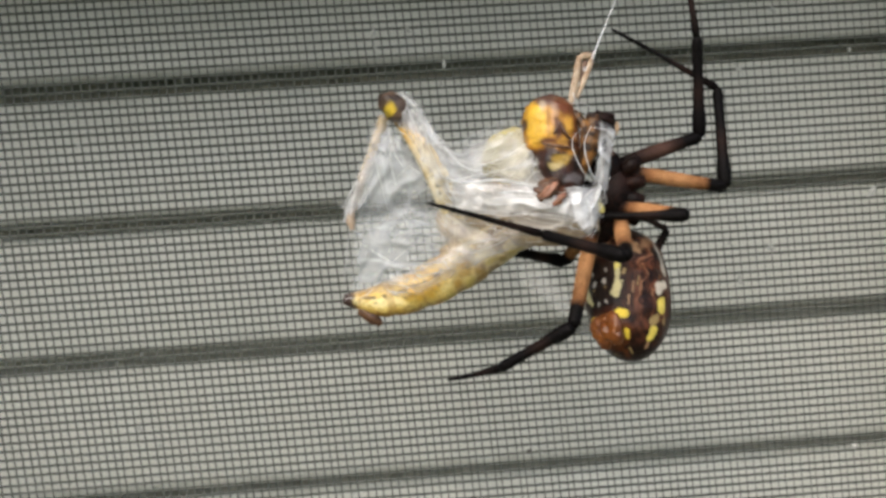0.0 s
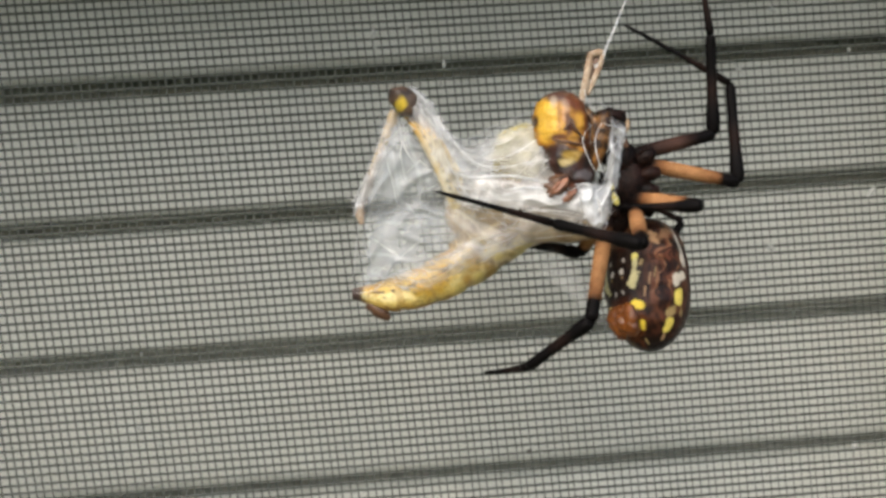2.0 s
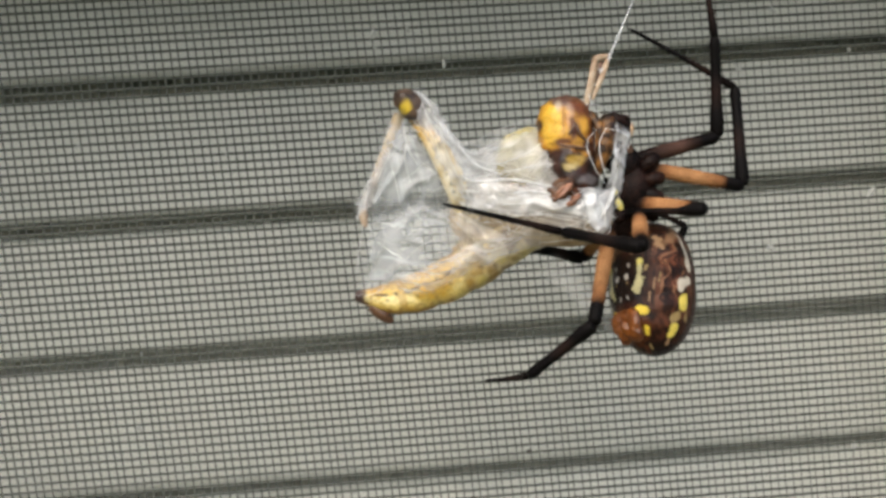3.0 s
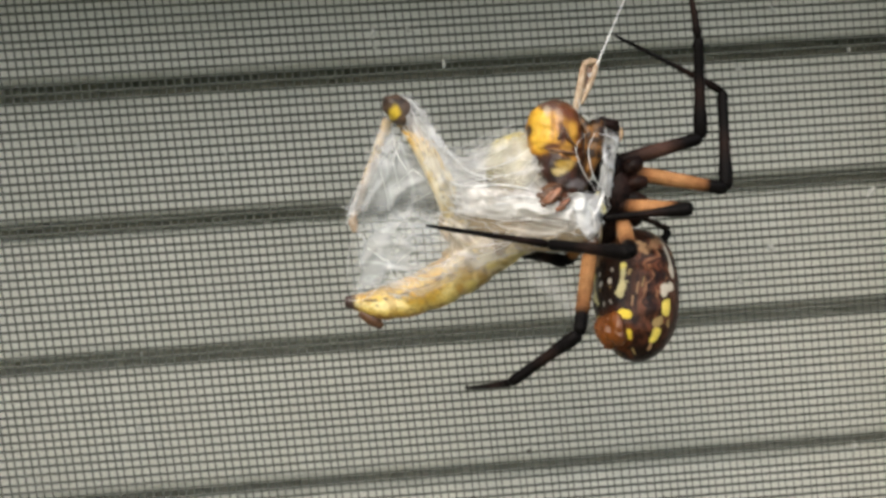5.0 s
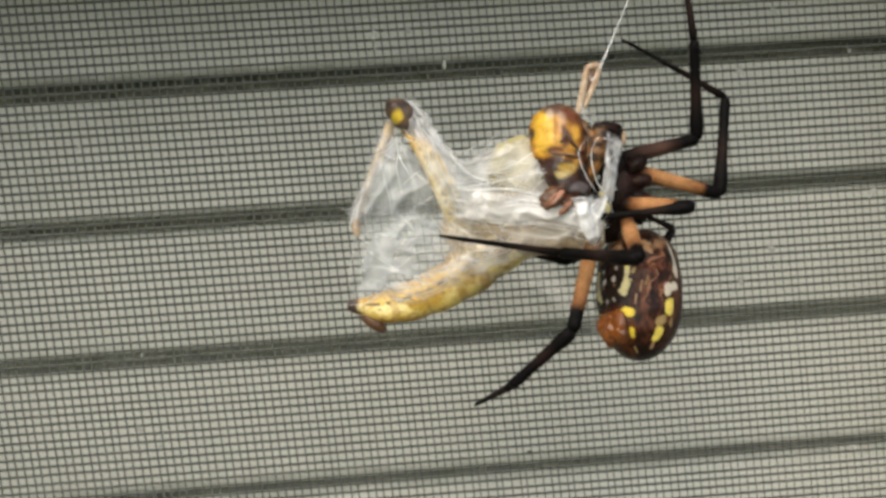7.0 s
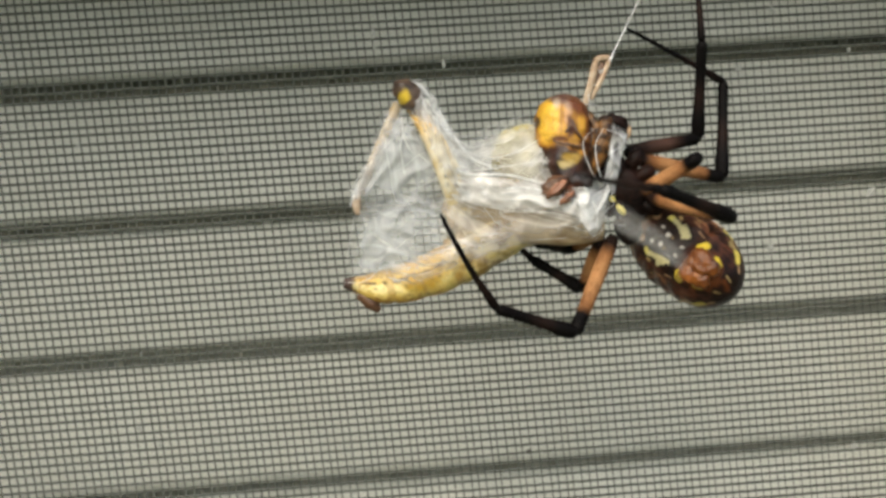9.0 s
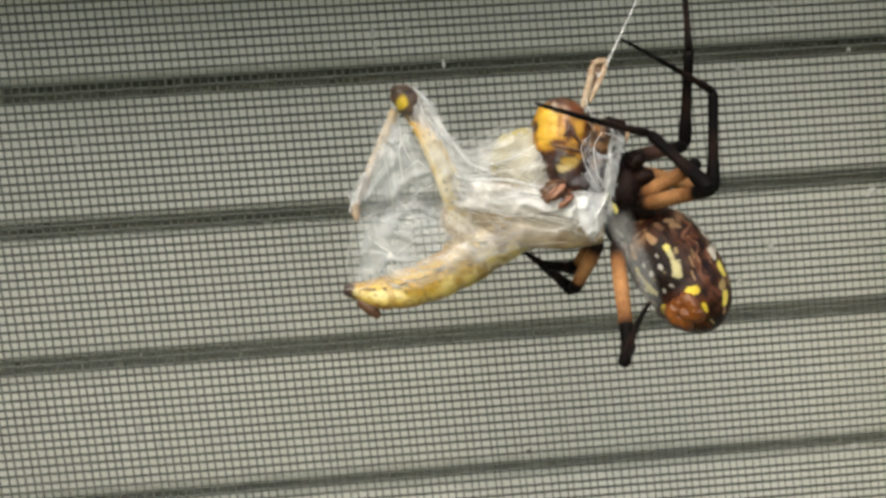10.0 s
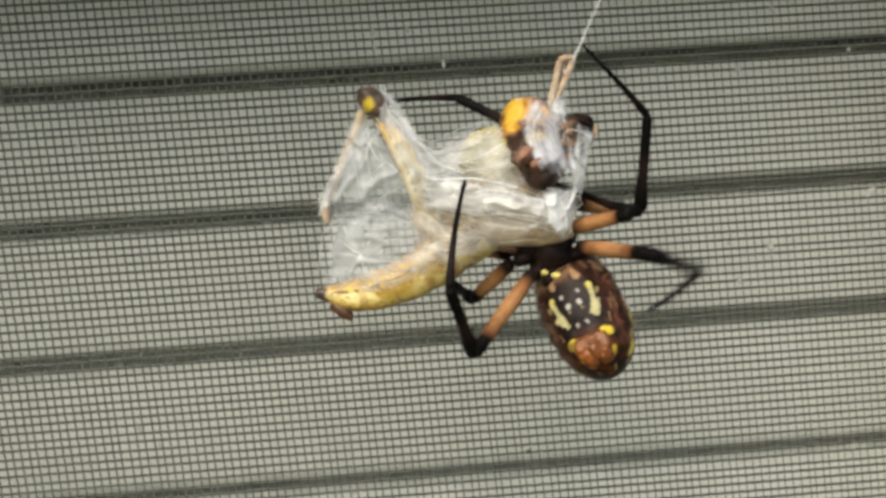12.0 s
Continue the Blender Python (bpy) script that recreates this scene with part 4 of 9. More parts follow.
    for key, (a, b, c) in LEG_LENGTHS.items():
        if key == "A":
            stops = ((0, black), (0.2, dusk), (0.5, (0.085, 0.045, 0.034)), (0.72, dusk), (0.8, black), (1, black))
        elif key == "D":
            stops = ((0, black), (0.5, dusk), (1, black))
        else:
            stops = ((0, dusk), (0.1, dusk), (0.2, rust), (0.35, orange), (0.6, orange), (0.76, rust), (0.83, black), (1, black))
        thigh_mat = banded("leg_thigh", [(f * a * U if f else 0, col) for f, col in stops])
        shin_mat = banded("leg_shin", [(0, black), (0.25 * b * U, black), (0.45 * b * U, dusk), (0.65 * b * U, black), (b * U, black)])
        foot_mat = banded("leg_foot", [(0, black), (0.3 * c * U, dusk), (0.5 * c * U, black), (c * U, black)])
        femur = build_leg_part("leg", a, (8, 7, 5, 4.5, 5, 6.5) if key == "D" else (12, 13, 13.5, 12.5, 11.5, 12), thigh_mat, top, ord(key), 60)
        tagged(femur, "dusky black leg" if key in "AD" else "leg with an orange thigh and black shin")
        shin = build_leg_part("shin", b, (11.5, 12, 8, 6.5, 6, 6, 6) if key == "C" else (6.5, 7, 7.5, 6.5, 5, 4) if key == "D" else (11.5, 13, 10, 9.5, 9, 9.5, 10), shin_mat, femur, ord(key) + 50, 60)
        foot = build_leg_part("foot", c, (4, 3.6, 3, 2.2) if key == "D" else (8, 6, 5, 4.2, 3.8, 2.6), foot_mat, femur, ord(key) + 90, 60, 5)
        made[key] = (femur, shin, foot)
    return top, hind, band, made


grasshopper, prey_head = build_grasshopper()
face_silk = build_silk(grasshopper)
spider, spider_abdomen, silk_band, legs = build_spider()



def motions():
    """All moving things and parts; the rows are in millimetres and degrees."""
    walk(grasshopper, [
        (0,mm(9.59,-44.11,1494.04,-5,3.7,-3.2)), (0.5,mm(10.47,-44.17,1493.91,-5,3.5,-3.2)), (1,mm(10.33,-44.15,1494.02,-5,3.9,-3.2)),
        (1.5,mm(9.95,-44.08,1494.63,-5,4.7,-3.3)), (2,mm(10.76,-44.14,1494.47,-5,4.3,-3.3)), (2.5,mm(9.57,-44.13,1493.8,-5,4.3,-3.3)),
        (3,mm(11.15,-44.19,1494.03,-5,4.8,-3.3)), (3.2,mm(10.79,-44.19,1493.86,-5,5.1,-3.3)), (4.8,mm(10.6,-44.21,1493.49,-5,4.9,-3.3)),
        (5,mm(9.91,-44.17,1493.53,-5,4.6,-3.3)), (5.5,mm(11.02,-44.21,1493.71,-5,4.8,-3.3)), (6,mm(10.4,-44.19,1493.64,-5,4.9,-3.3)),
        (6.5,mm(10.4,-44.19,1493.61,-5,5,-3.3)), (7,mm(10.12,-44.22,1493.16,-5,4.6,-3.3)), (8.8,mm(11.4,-44.25,1493.49,-5.1,9,-3.7)),
        (9,mm(10.41,-44.1,1494.73,-5,7.9,-3.6)), (9.2,mm(10.27,-44.07,1494.95,-5.1,11,-3.8)), (9.5,mm(9.35,-44.01,1495.12,-5.1,8.5,-3.6)),
        (9.7,mm(12.17,-44.28,1493.61,-5.1,10.2,-3.8)), (10,mm(10.27,-44.14,1494.19,-5,7.2,-3.5)), (10.2,mm(9.82,-44.08,1494.61,-5.1,8.6,-3.6)),
        (10.5,mm(12.26,-44.27,1493.84,-5,6.5,-3.4)), (10.8,mm(10.63,-44.18,1493.9,-5,7.2,-3.5)), (11,mm(9.57,-44.04,1494.91,-5,7,-3.5)),
        (11.3,mm(10.16,-44.12,1494.34,-5.1,11.6,-3.9)), (11.5,mm(12.56,-44.24,1494.28,-5.1,9.3,-3.7)), (11.8,mm(10.04,-44.13,1494.1,-5.1,10.2,-3.8)),
        (12,mm(6.82,-43.94,1494.45,-5,5.7,-3.4))])
    walk(prey_head, [
        (0,mm(0,0,0,0,0,0)), (0.5,mm(0,0,0,0,0,0)), (1,mm(0,0,0,0,0,0)),
        (1.5,mm(0,0,0,0,0,0)), (2,mm(0,0,0,0,0,0)), (2.5,mm(0,0,0,0,0,0)),
        (3,mm(0,0,0,0,0,0)), (3.2,mm(0,0,0,0,0,0)), (4.8,mm(0,0,0,0,0,0)),
        (5,mm(0,0,0,0,0,0)), (5.5,mm(0,-0.1,-0.02,-0.5,0,0)), (6,mm(0,-0.2,-0.03,-0.9,0,0)),
        (6.5,mm(0,-0.3,-0.05,-1.4,0,0)), (7,mm(0,-0.4,-0.06,-1.9,0,0)), (8.8,mm(0,0,0,0,0,0)),
        (9,mm(0,-0.32,-0.05,-1.5,0,0)), (9.2,mm(0,-0.7,-0.1,-3.3,0,0)), (9.5,mm(0,-1.28,-0.14,-6.1,0,0)),
        (9.7,mm(0,-0.9,-0.12,-4.3,0,0)), (10,mm(0,-0.32,-0.05,-1.5,0,0)), (10.2,mm(0,-0.96,-0.12,-4.6,0,0)),
        (10.5,mm(0,-1.75,-0.16,-11,0,0)), (10.8,mm(0,-2.43,-0.06,-17,0,0)), (11,mm(0,-2.97,0.09,-21,0,0)),
        (11.3,mm(0,-2.97,0.09,-21,0,0)), (11.5,mm(0,-2.97,0.09,-21,0,0)), (11.8,mm(0,-3.51,0.35,-26,0,0)),
        (12,mm(0,-4.12,0.78,-32,0,0))])
    walk(face_silk, [
        (0,mm(2.26,9.33,-0.8,0,0,0)), (0.5,mm(2.26,9.33,-0.8,0,0,0)), (1,mm(2.26,9.33,-0.8,0,0,0)),
        (1.5,mm(2.26,9.33,-0.8,0,0,0)), (2,mm(2.26,9.33,-0.8,0,0,0)), (2.5,mm(2.26,9.33,-0.8,0,0,0)),
        (3,mm(2.26,9.33,-0.8,0,0,0)), (3.2,mm(2.26,9.33,-0.8,0,0,0)), (4.8,mm(2.26,9.33,-0.8,0,0,0)),
        (5,mm(2.26,9.33,-0.8,0,0,0)), (5.5,mm(2.26,9.33,-0.8,0,0,0)), (6,mm(2.26,9.33,-0.8,0,0,0)),
        (6.5,mm(2.26,9.33,-0.8,0,0,0)), (7,mm(2.26,9.33,-0.8,0,0,0)), (8.8,mm(2.18,6.93,-0.77,0,0,0)),
        (9,mm(2.17,6.66,-0.77,0,0,0)), (9.2,mm(2.17,6.4,-0.76,0,0,0)), (9.5,mm(2.15,6,-0.76,0,0,0)),
        (9.7,mm(1.95,4.6,-0.69,0,0,0)), (10,mm(1.64,2.5,-0.58,0,0,0)), (10.2,mm(1.44,1.1,-0.51,0,0,0)),
        (10.5,mm(1.13,-1.23,-0.67,-11,0,0)), (10.8,mm(0.66,-2.49,-0.28,-17,0,0)), (11,mm(0.34,-3.29,0.08,-21,0,0)),
        (11.3,mm(0.24,-3.28,0.12,-21,0,0)), (11.5,mm(0.17,-3.32,0.16,-21,0,0)), (11.8,mm(0.07,-3.83,0.48,-26,0,0)),
        (12,mm(0,-4.46,0.99,-32,0,0))])
    walk(spider, [
        (0,mm(25.94,-44.75,1496.11,-5,3.7,-3.2)), (0.5,mm(27.7,-44.81,1496.46,-5,3.7,-3.2)), (1,mm(27.42,-44.82,1496.21,-5,3.7,-3.2)),
        (1.5,mm(26.89,-44.71,1497.11,-5,3.7,-3.2)), (2,mm(27.75,-44.77,1496.99,-5,3.7,-3.2)), (2.5,mm(26.23,-44.75,1496.29,-5,3.7,-3.2)),
        (3,mm(28.18,-44.84,1496.36,-5,3.7,-3.2)), (3.2,mm(27.49,-44.84,1496.01,-5,3.7,-3.2)), (4.8,mm(27.09,-44.82,1495.97,-5,3.7,-3.2)),
        (5,mm(26.17,-44.77,1496.03,-5,3.7,-3.2)), (5.5,mm(27.48,-44.82,1496.28,-5,3.7,-3.2)), (6,mm(26.75,-44.78,1496.3,-5,3.7,-3.2)),
        (6.5,mm(26.69,-44.78,1496.29,-5,3.7,-3.2)), (7,mm(26.59,-44.77,1496.31,-5,3.7,-3.2)), (7.2,mm(26.89,-44.77,1496.45,-5,3.7,-3.2)),
        (7.5,mm(27,-44.8,1496.15,-5,1.7,-3)), (7.8,mm(27.19,-44.86,1495.58,-5,-3.2,-2.6)), (8,mm(27.34,-44.91,1495.12,-5,-7.3,-2.2)),
        (8.2,mm(27.49,-44.96,1494.66,-5.1,-11.3,-1.9)), (8.5,mm(27.68,-45.02,1494.1,-5.2,-16.2,-1.4)), (8.8,mm(27.76,-45.04,1493.86,-5.3,-18.2,-1.2)),
        (9,mm(27.46,-44.82,1496.21,-5.2,-16.2,-1.4)), (9.1,mm(28.23,-44.85,1496.33,-5.2,-17.2,-1.3)), (9.2,mm(29.01,-44.88,1496.44,-5.3,-18.2,-1.2)),
        (9.3,mm(28.26,-44.86,1496.27,-5.1,-13.6,-1.7)), (9.4,mm(27.52,-44.83,1496.1,-5.1,-8.9,-2.1)), (9.5,mm(26.77,-44.81,1495.92,-5,-4.3,-2.5)),
        (9.6,mm(28.78,-44.91,1495.96,-5.1,-11.3,-1.9)), (9.7,mm(30.78,-45.01,1496,-5.3,-18.2,-1.2)), (9.8,mm(29.56,-44.94,1496.08,-5.2,-14.2,-1.6)),
        (9.9,mm(28.35,-44.87,1496.15,-5.1,-10.3,-2)), (10,mm(27.13,-44.8,1496.23,-5,-6.3,-2.3)), (10.1,mm(27.31,-44.8,1496.39,-5,-5.8,-2.4)),
        (10.2,mm(27.49,-44.79,1496.54,-5,-5.3,-2.4)), (10.3,mm(28.09,-44.83,1496.5,-5.1,-8.9,-2.1)), (10.4,mm(28.69,-44.86,1496.47,-5.1,-12.6,-1.8)),
        (10.5,mm(29.28,-44.89,1496.43,-5.2,-16.2,-1.4)), (10.6,mm(28.49,-44.88,1496.15,-5.2,-14.2,-1.6)), (10.7,mm(27.69,-44.86,1495.86,-5.1,-12.3,-1.8)),
        (10.8,mm(26.89,-44.85,1495.58,-5.1,-10.3,-2)), (10.9,mm(25.76,-44.87,1494.66,-5.1,-8.3,-2.1)), (11,mm(24.63,-44.9,1493.73,-5,-6.3,-2.3)),
        (11.1,mm(25.73,-44.98,1493.44,-5,-6.9,-2.3)), (11.2,mm(26.82,-45.06,1493.15,-5,-7.6,-2.2)), (11.3,mm(27.91,-45.14,1492.86,-5.1,-8.3,-2.1)),
        (11.4,mm(27.76,-45.19,1492.2,-5.1,-9.8,-2)), (11.5,mm(27.62,-45.24,1491.55,-5.1,-11.3,-1.9)), (11.6,mm(26.68,-45.21,1491.38,-5.2,-16.9,-1.4)),
        (11.7,mm(25.73,-45.17,1491.22,-5.4,-22.5,-0.8)), (11.8,mm(24.79,-45.14,1491.06,-5.7,-28.2,-0.2)), (11.9,mm(21.22,-45.05,1490.03,-6.7,-42.1,1.7)),
        (12,mm(17.65,-44.96,1489,-9,-56,4.6))])
    walk(spider_abdomen, [
        (0,mm(1.89,-0.21,-13.45,51.1,64.0,-89.4)), (0.5,mm(1.89,-0.21,-13.45,51.1,64.0,-89.4)), (1,mm(2.06,-0.21,-13.37,51.3,65.1,-90.8)),
        (1.5,mm(2.23,-0.21,-13.29,51.4,66.2,-92.3)), (2,mm(2.4,-0.21,-13.21,51.4,67.4,-93.8)), (2.5,mm(2.57,-0.21,-13.13,51.3,68.5,-95.5)),
        (3,mm(2.57,-0.21,-13.18,50.5,67.9,-96.1)), (3.2,mm(2.57,-0.21,-13.2,50.1,67.7,-96.3)), (4.8,mm(2.58,-0.21,-13.36,47.7,65.9,-98.1)),
        (5,mm(2.58,-0.21,-13.39,47.4,65.7,-98.3)), (5.5,mm(2.56,-0.19,-13.42,46.5,65.3,-99.2)), (6,mm(2.54,-0.17,-13.46,45.5,64.9,-100.1)),
        (6.5,mm(2.51,-0.15,-13.5,44.6,64.5,-101.0)), (7,mm(2.51,-0.15,-13.5,44.6,64.5,-101.0)), (7.2,mm(2.51,-0.15,-13.5,44.6,64.5,-101.0)),
        (7.5,mm(2.83,-0.16,-13.11,45.0,62.3,-97.0)), (7.8,mm(3.15,-0.17,-12.73,45.1,60.0,-93.3)), (8,mm(3.36,-0.18,-12.47,45.0,58.6,-91.0)),
        (8.2,mm(3.57,-0.19,-12.21,44.7,57.1,-88.7)), (8.5,mm(3.89,-0.2,-11.82,44.2,54.8,-85.5)), (8.8,mm(4.21,-0.21,-11.43,43.5,52.6,-82.4)),
        (9,mm(4.53,-0.22,-10.68,44.9,40.6,-71.4)), (9.1,mm(3.66,-0.22,-11.54,47.0,46.0,-68.9)), (9.2,mm(2.78,-0.21,-12.4,49.7,51.3,-65.7)),
        (9.3,mm(3.08,-0.21,-12.2,58.0,57.3,-62.2)), (9.4,mm(3.37,-0.22,-12,68.6,62.9,-56.3)), (9.5,mm(3.66,-0.22,-11.8,83.0,67.7,-46.6)),
        (9.6,mm(3.06,-0.21,-11.87,59.0,59.0,-60.6)), (9.7,mm(2.46,-0.21,-11.94,43.4,48.7,-65.7)), (9.8,mm(3.35,-0.22,-11.87,53.2,53.6,-63.5)),
        (9.9,mm(4.24,-0.22,-11.8,64.6,58.2,-59.5)), (10,mm(5.13,-0.23,-11.73,78.2,62.2,-53.0)), (10.1,mm(4.31,-0.23,-11.46,78.1,61.8,-54.4)),
        (10.2,mm(3.5,-0.22,-11.19,78.1,61.4,-55.7)), (10.3,mm(3.54,-0.22,-11.34,66.8,57.1,-58.5)), (10.4,mm(3.58,-0.23,-11.5,57.0,52.5,-59.5)),
        (10.5,mm(3.63,-0.23,-11.65,48.2,48.0,-59.3)), (10.6,mm(3.6,-0.22,-11.37,52.4,49.7,-56.1)), (10.7,mm(3.57,-0.21,-11.09,57.0,51.3,-52.6)),
        (10.8,mm(3.54,-0.21,-10.81,61.8,52.6,-48.8)), (10.9,mm(3.59,-0.21,-10.75,60.0,55.7,-59.4)), (11,mm(3.63,-0.22,-10.68,57.1,58.5,-71.0)),
        (11.1,mm(2.97,-0.21,-10.78,59.1,59.8,-70.8)), (11.2,mm(2.3,-0.21,-10.89,61.2,61.2,-70.5)), (11.3,mm(1.64,-0.21,-10.99,63.4,62.5,-70.1)),
        (11.4,mm(2.55,-0.21,-10.81,57.4,62.0,-74.6)), (11.5,mm(3.47,-0.21,-10.64,51.6,61.2,-78.9)), (11.6,mm(2.37,-0.21,-10.67,39.0,60.2,-86.4)),
        (11.7,mm(1.27,-0.21,-10.7,27.3,58.5,-93.0)), (11.8,mm(0.17,-0.21,-10.72,16.7,56.1,-98.6)), (11.9,mm(-2.19,-0.21,-9.58,-19.0,54.4,-124.7)),
        (12,mm(-4.55,-0.21,-8.45,-47.0,45.0,-142.7))])
    walk(silk_band, [
        (0,mm(-6.71,-2.21,-13.23,-0.0,42.1,-0.0)), (0.5,mm(-6.71,-2.21,-13.23,-0.0,42.1,-0.0)), (1,mm(-6.54,-2.21,-13.22,-0.0,42.6,-0.0)),
        (1.5,mm(-6.38,-2.21,-13.2,-0.0,43.0,-0.0)), (2,mm(-6.21,-2.21,-13.19,-0.0,43.4,-0.0)), (2.5,mm(-6.04,-2.21,-13.18,-0.0,43.8,-0.0)),
        (3,mm(-6.02,-2.21,-13.16,-0.0,43.3,-0.0)), (3.2,mm(-6,-2.21,-13.16,-0.0,43.1,-0.0)), (4.8,mm(-5.91,-2.21,-13.11,-0.0,41.3,-0.0)),
        (5,mm(-5.9,-2.21,-13.1,-0.0,41.1,-0.0)), (5.5,mm(-5.99,-2.19,-13.2,0.1,41.2,0.0)), (6,mm(-6.08,-2.18,-13.3,0.1,41.4,0.1)),
        (6.5,mm(-6.16,-2.16,-13.4,0.2,41.6,0.2)), (7,mm(-6.16,-2.16,-13.4,0.2,41.6,0.2)), (7.2,mm(-6.16,-2.16,-13.4,0.2,41.6,0.2)),
        (7.5,mm(-5.75,-2.41,-12.84,0.1,38.5,0.1)), (7.8,mm(-5.34,-2.67,-12.27,0.1,35.3,0.1)), (8,mm(-5.07,-2.83,-11.9,0.1,33.3,0.1)),
        (8.2,mm(-4.8,-3,-11.52,0.1,31.2,0.0)), (8.5,mm(-4.39,-3.25,-10.96,0.0,28.1,-0.0)), (8.8,mm(-3.98,-3.51,-10.39,0.0,25.0,-0.0)),
        (9,mm(-0.43,-6.02,-6.86,-0.0,55.1,-0.1)), (9.1,mm(-0.95,-6.01,-7.87,-0.0,59.7,-0.1)), (9.2,mm(-1.46,-6.01,-8.87,0.0,64.3,-0.0)),
        (9.3,mm(-1.42,-5.51,-9.3,0.0,66.7,-0.0)), (9.4,mm(-1.37,-5.01,-9.73,-0.0,69.1,-0.1)), (9.5,mm(-1.33,-4.52,-10.16,-0.1,71.5,-0.1)),
        (9.6,mm(-2.01,-5.26,-9.2,-0.0,60.4,-0.0)), (9.7,mm(-2.69,-6.01,-8.24,0.0,49.3,-0.0)), (9.8,mm(-2.16,-6.01,-8.46,-0.0,58.5,-0.1)),
        (9.9,mm(-1.62,-6.02,-8.67,-0.0,67.7,-0.1)), (10,mm(-1.09,-6.02,-8.89,-0.2,76.9,-0.2)), (10.1,mm(-1.53,-5.62,-9.56,-0.1,73.2,-0.2)),
        (10.2,mm(-1.98,-5.22,-10.24,-0.1,69.5,-0.1)), (10.3,mm(-1.7,-5.49,-9.31,-0.1,63.9,-0.1)), (10.4,mm(-1.41,-5.75,-8.39,-0.0,58.3,-0.1)),
        (10.5,mm(-1.13,-6.02,-7.46,-0.0,52.7,-0.1)), (10.6,mm(-0.63,-6.02,-7.21,-0.0,58.3,-0.0)), (10.7,mm(-0.12,-6.01,-6.97,0.0,64.0,-0.0)),
        (10.8,mm(0.38,-6.01,-6.72,0.1,69.6,0.1)), (10.9,mm(-0.74,-6.01,-6.17,-0.1,85.1,-0.1)), (11,mm(-1.86,-6.01,-5.63,0.2,100.7,0.1)),
        (11.1,mm(-2.43,-5.51,-6.79,0.4,92.0,0.3)), (11.2,mm(-3.01,-5,-7.95,0.1,83.4,0.0)), (11.3,mm(-3.58,-4.5,-9.11,0.1,74.7,0.1)),
        (11.4,mm(-2.65,-4.51,-8.65,0.1,75.8,0.0)), (11.5,mm(-1.73,-4.51,-8.19,-0.0,76.8,-0.0)), (11.6,mm(-2.39,-4.74,-7.26,0.0,79.9,0.0)),
        (11.7,mm(-3.05,-4.98,-6.33,0.1,82.9,0.1)), (11.8,mm(-3.7,-5.21,-5.4,0.2,86.0,0.2)), (11.9,mm(-4.38,0.39,-5.12,-0.0,102.7,-0.0)),
        (12,mm(-5.06,5.99,-4.83,0.0,119.3,-0.0))])
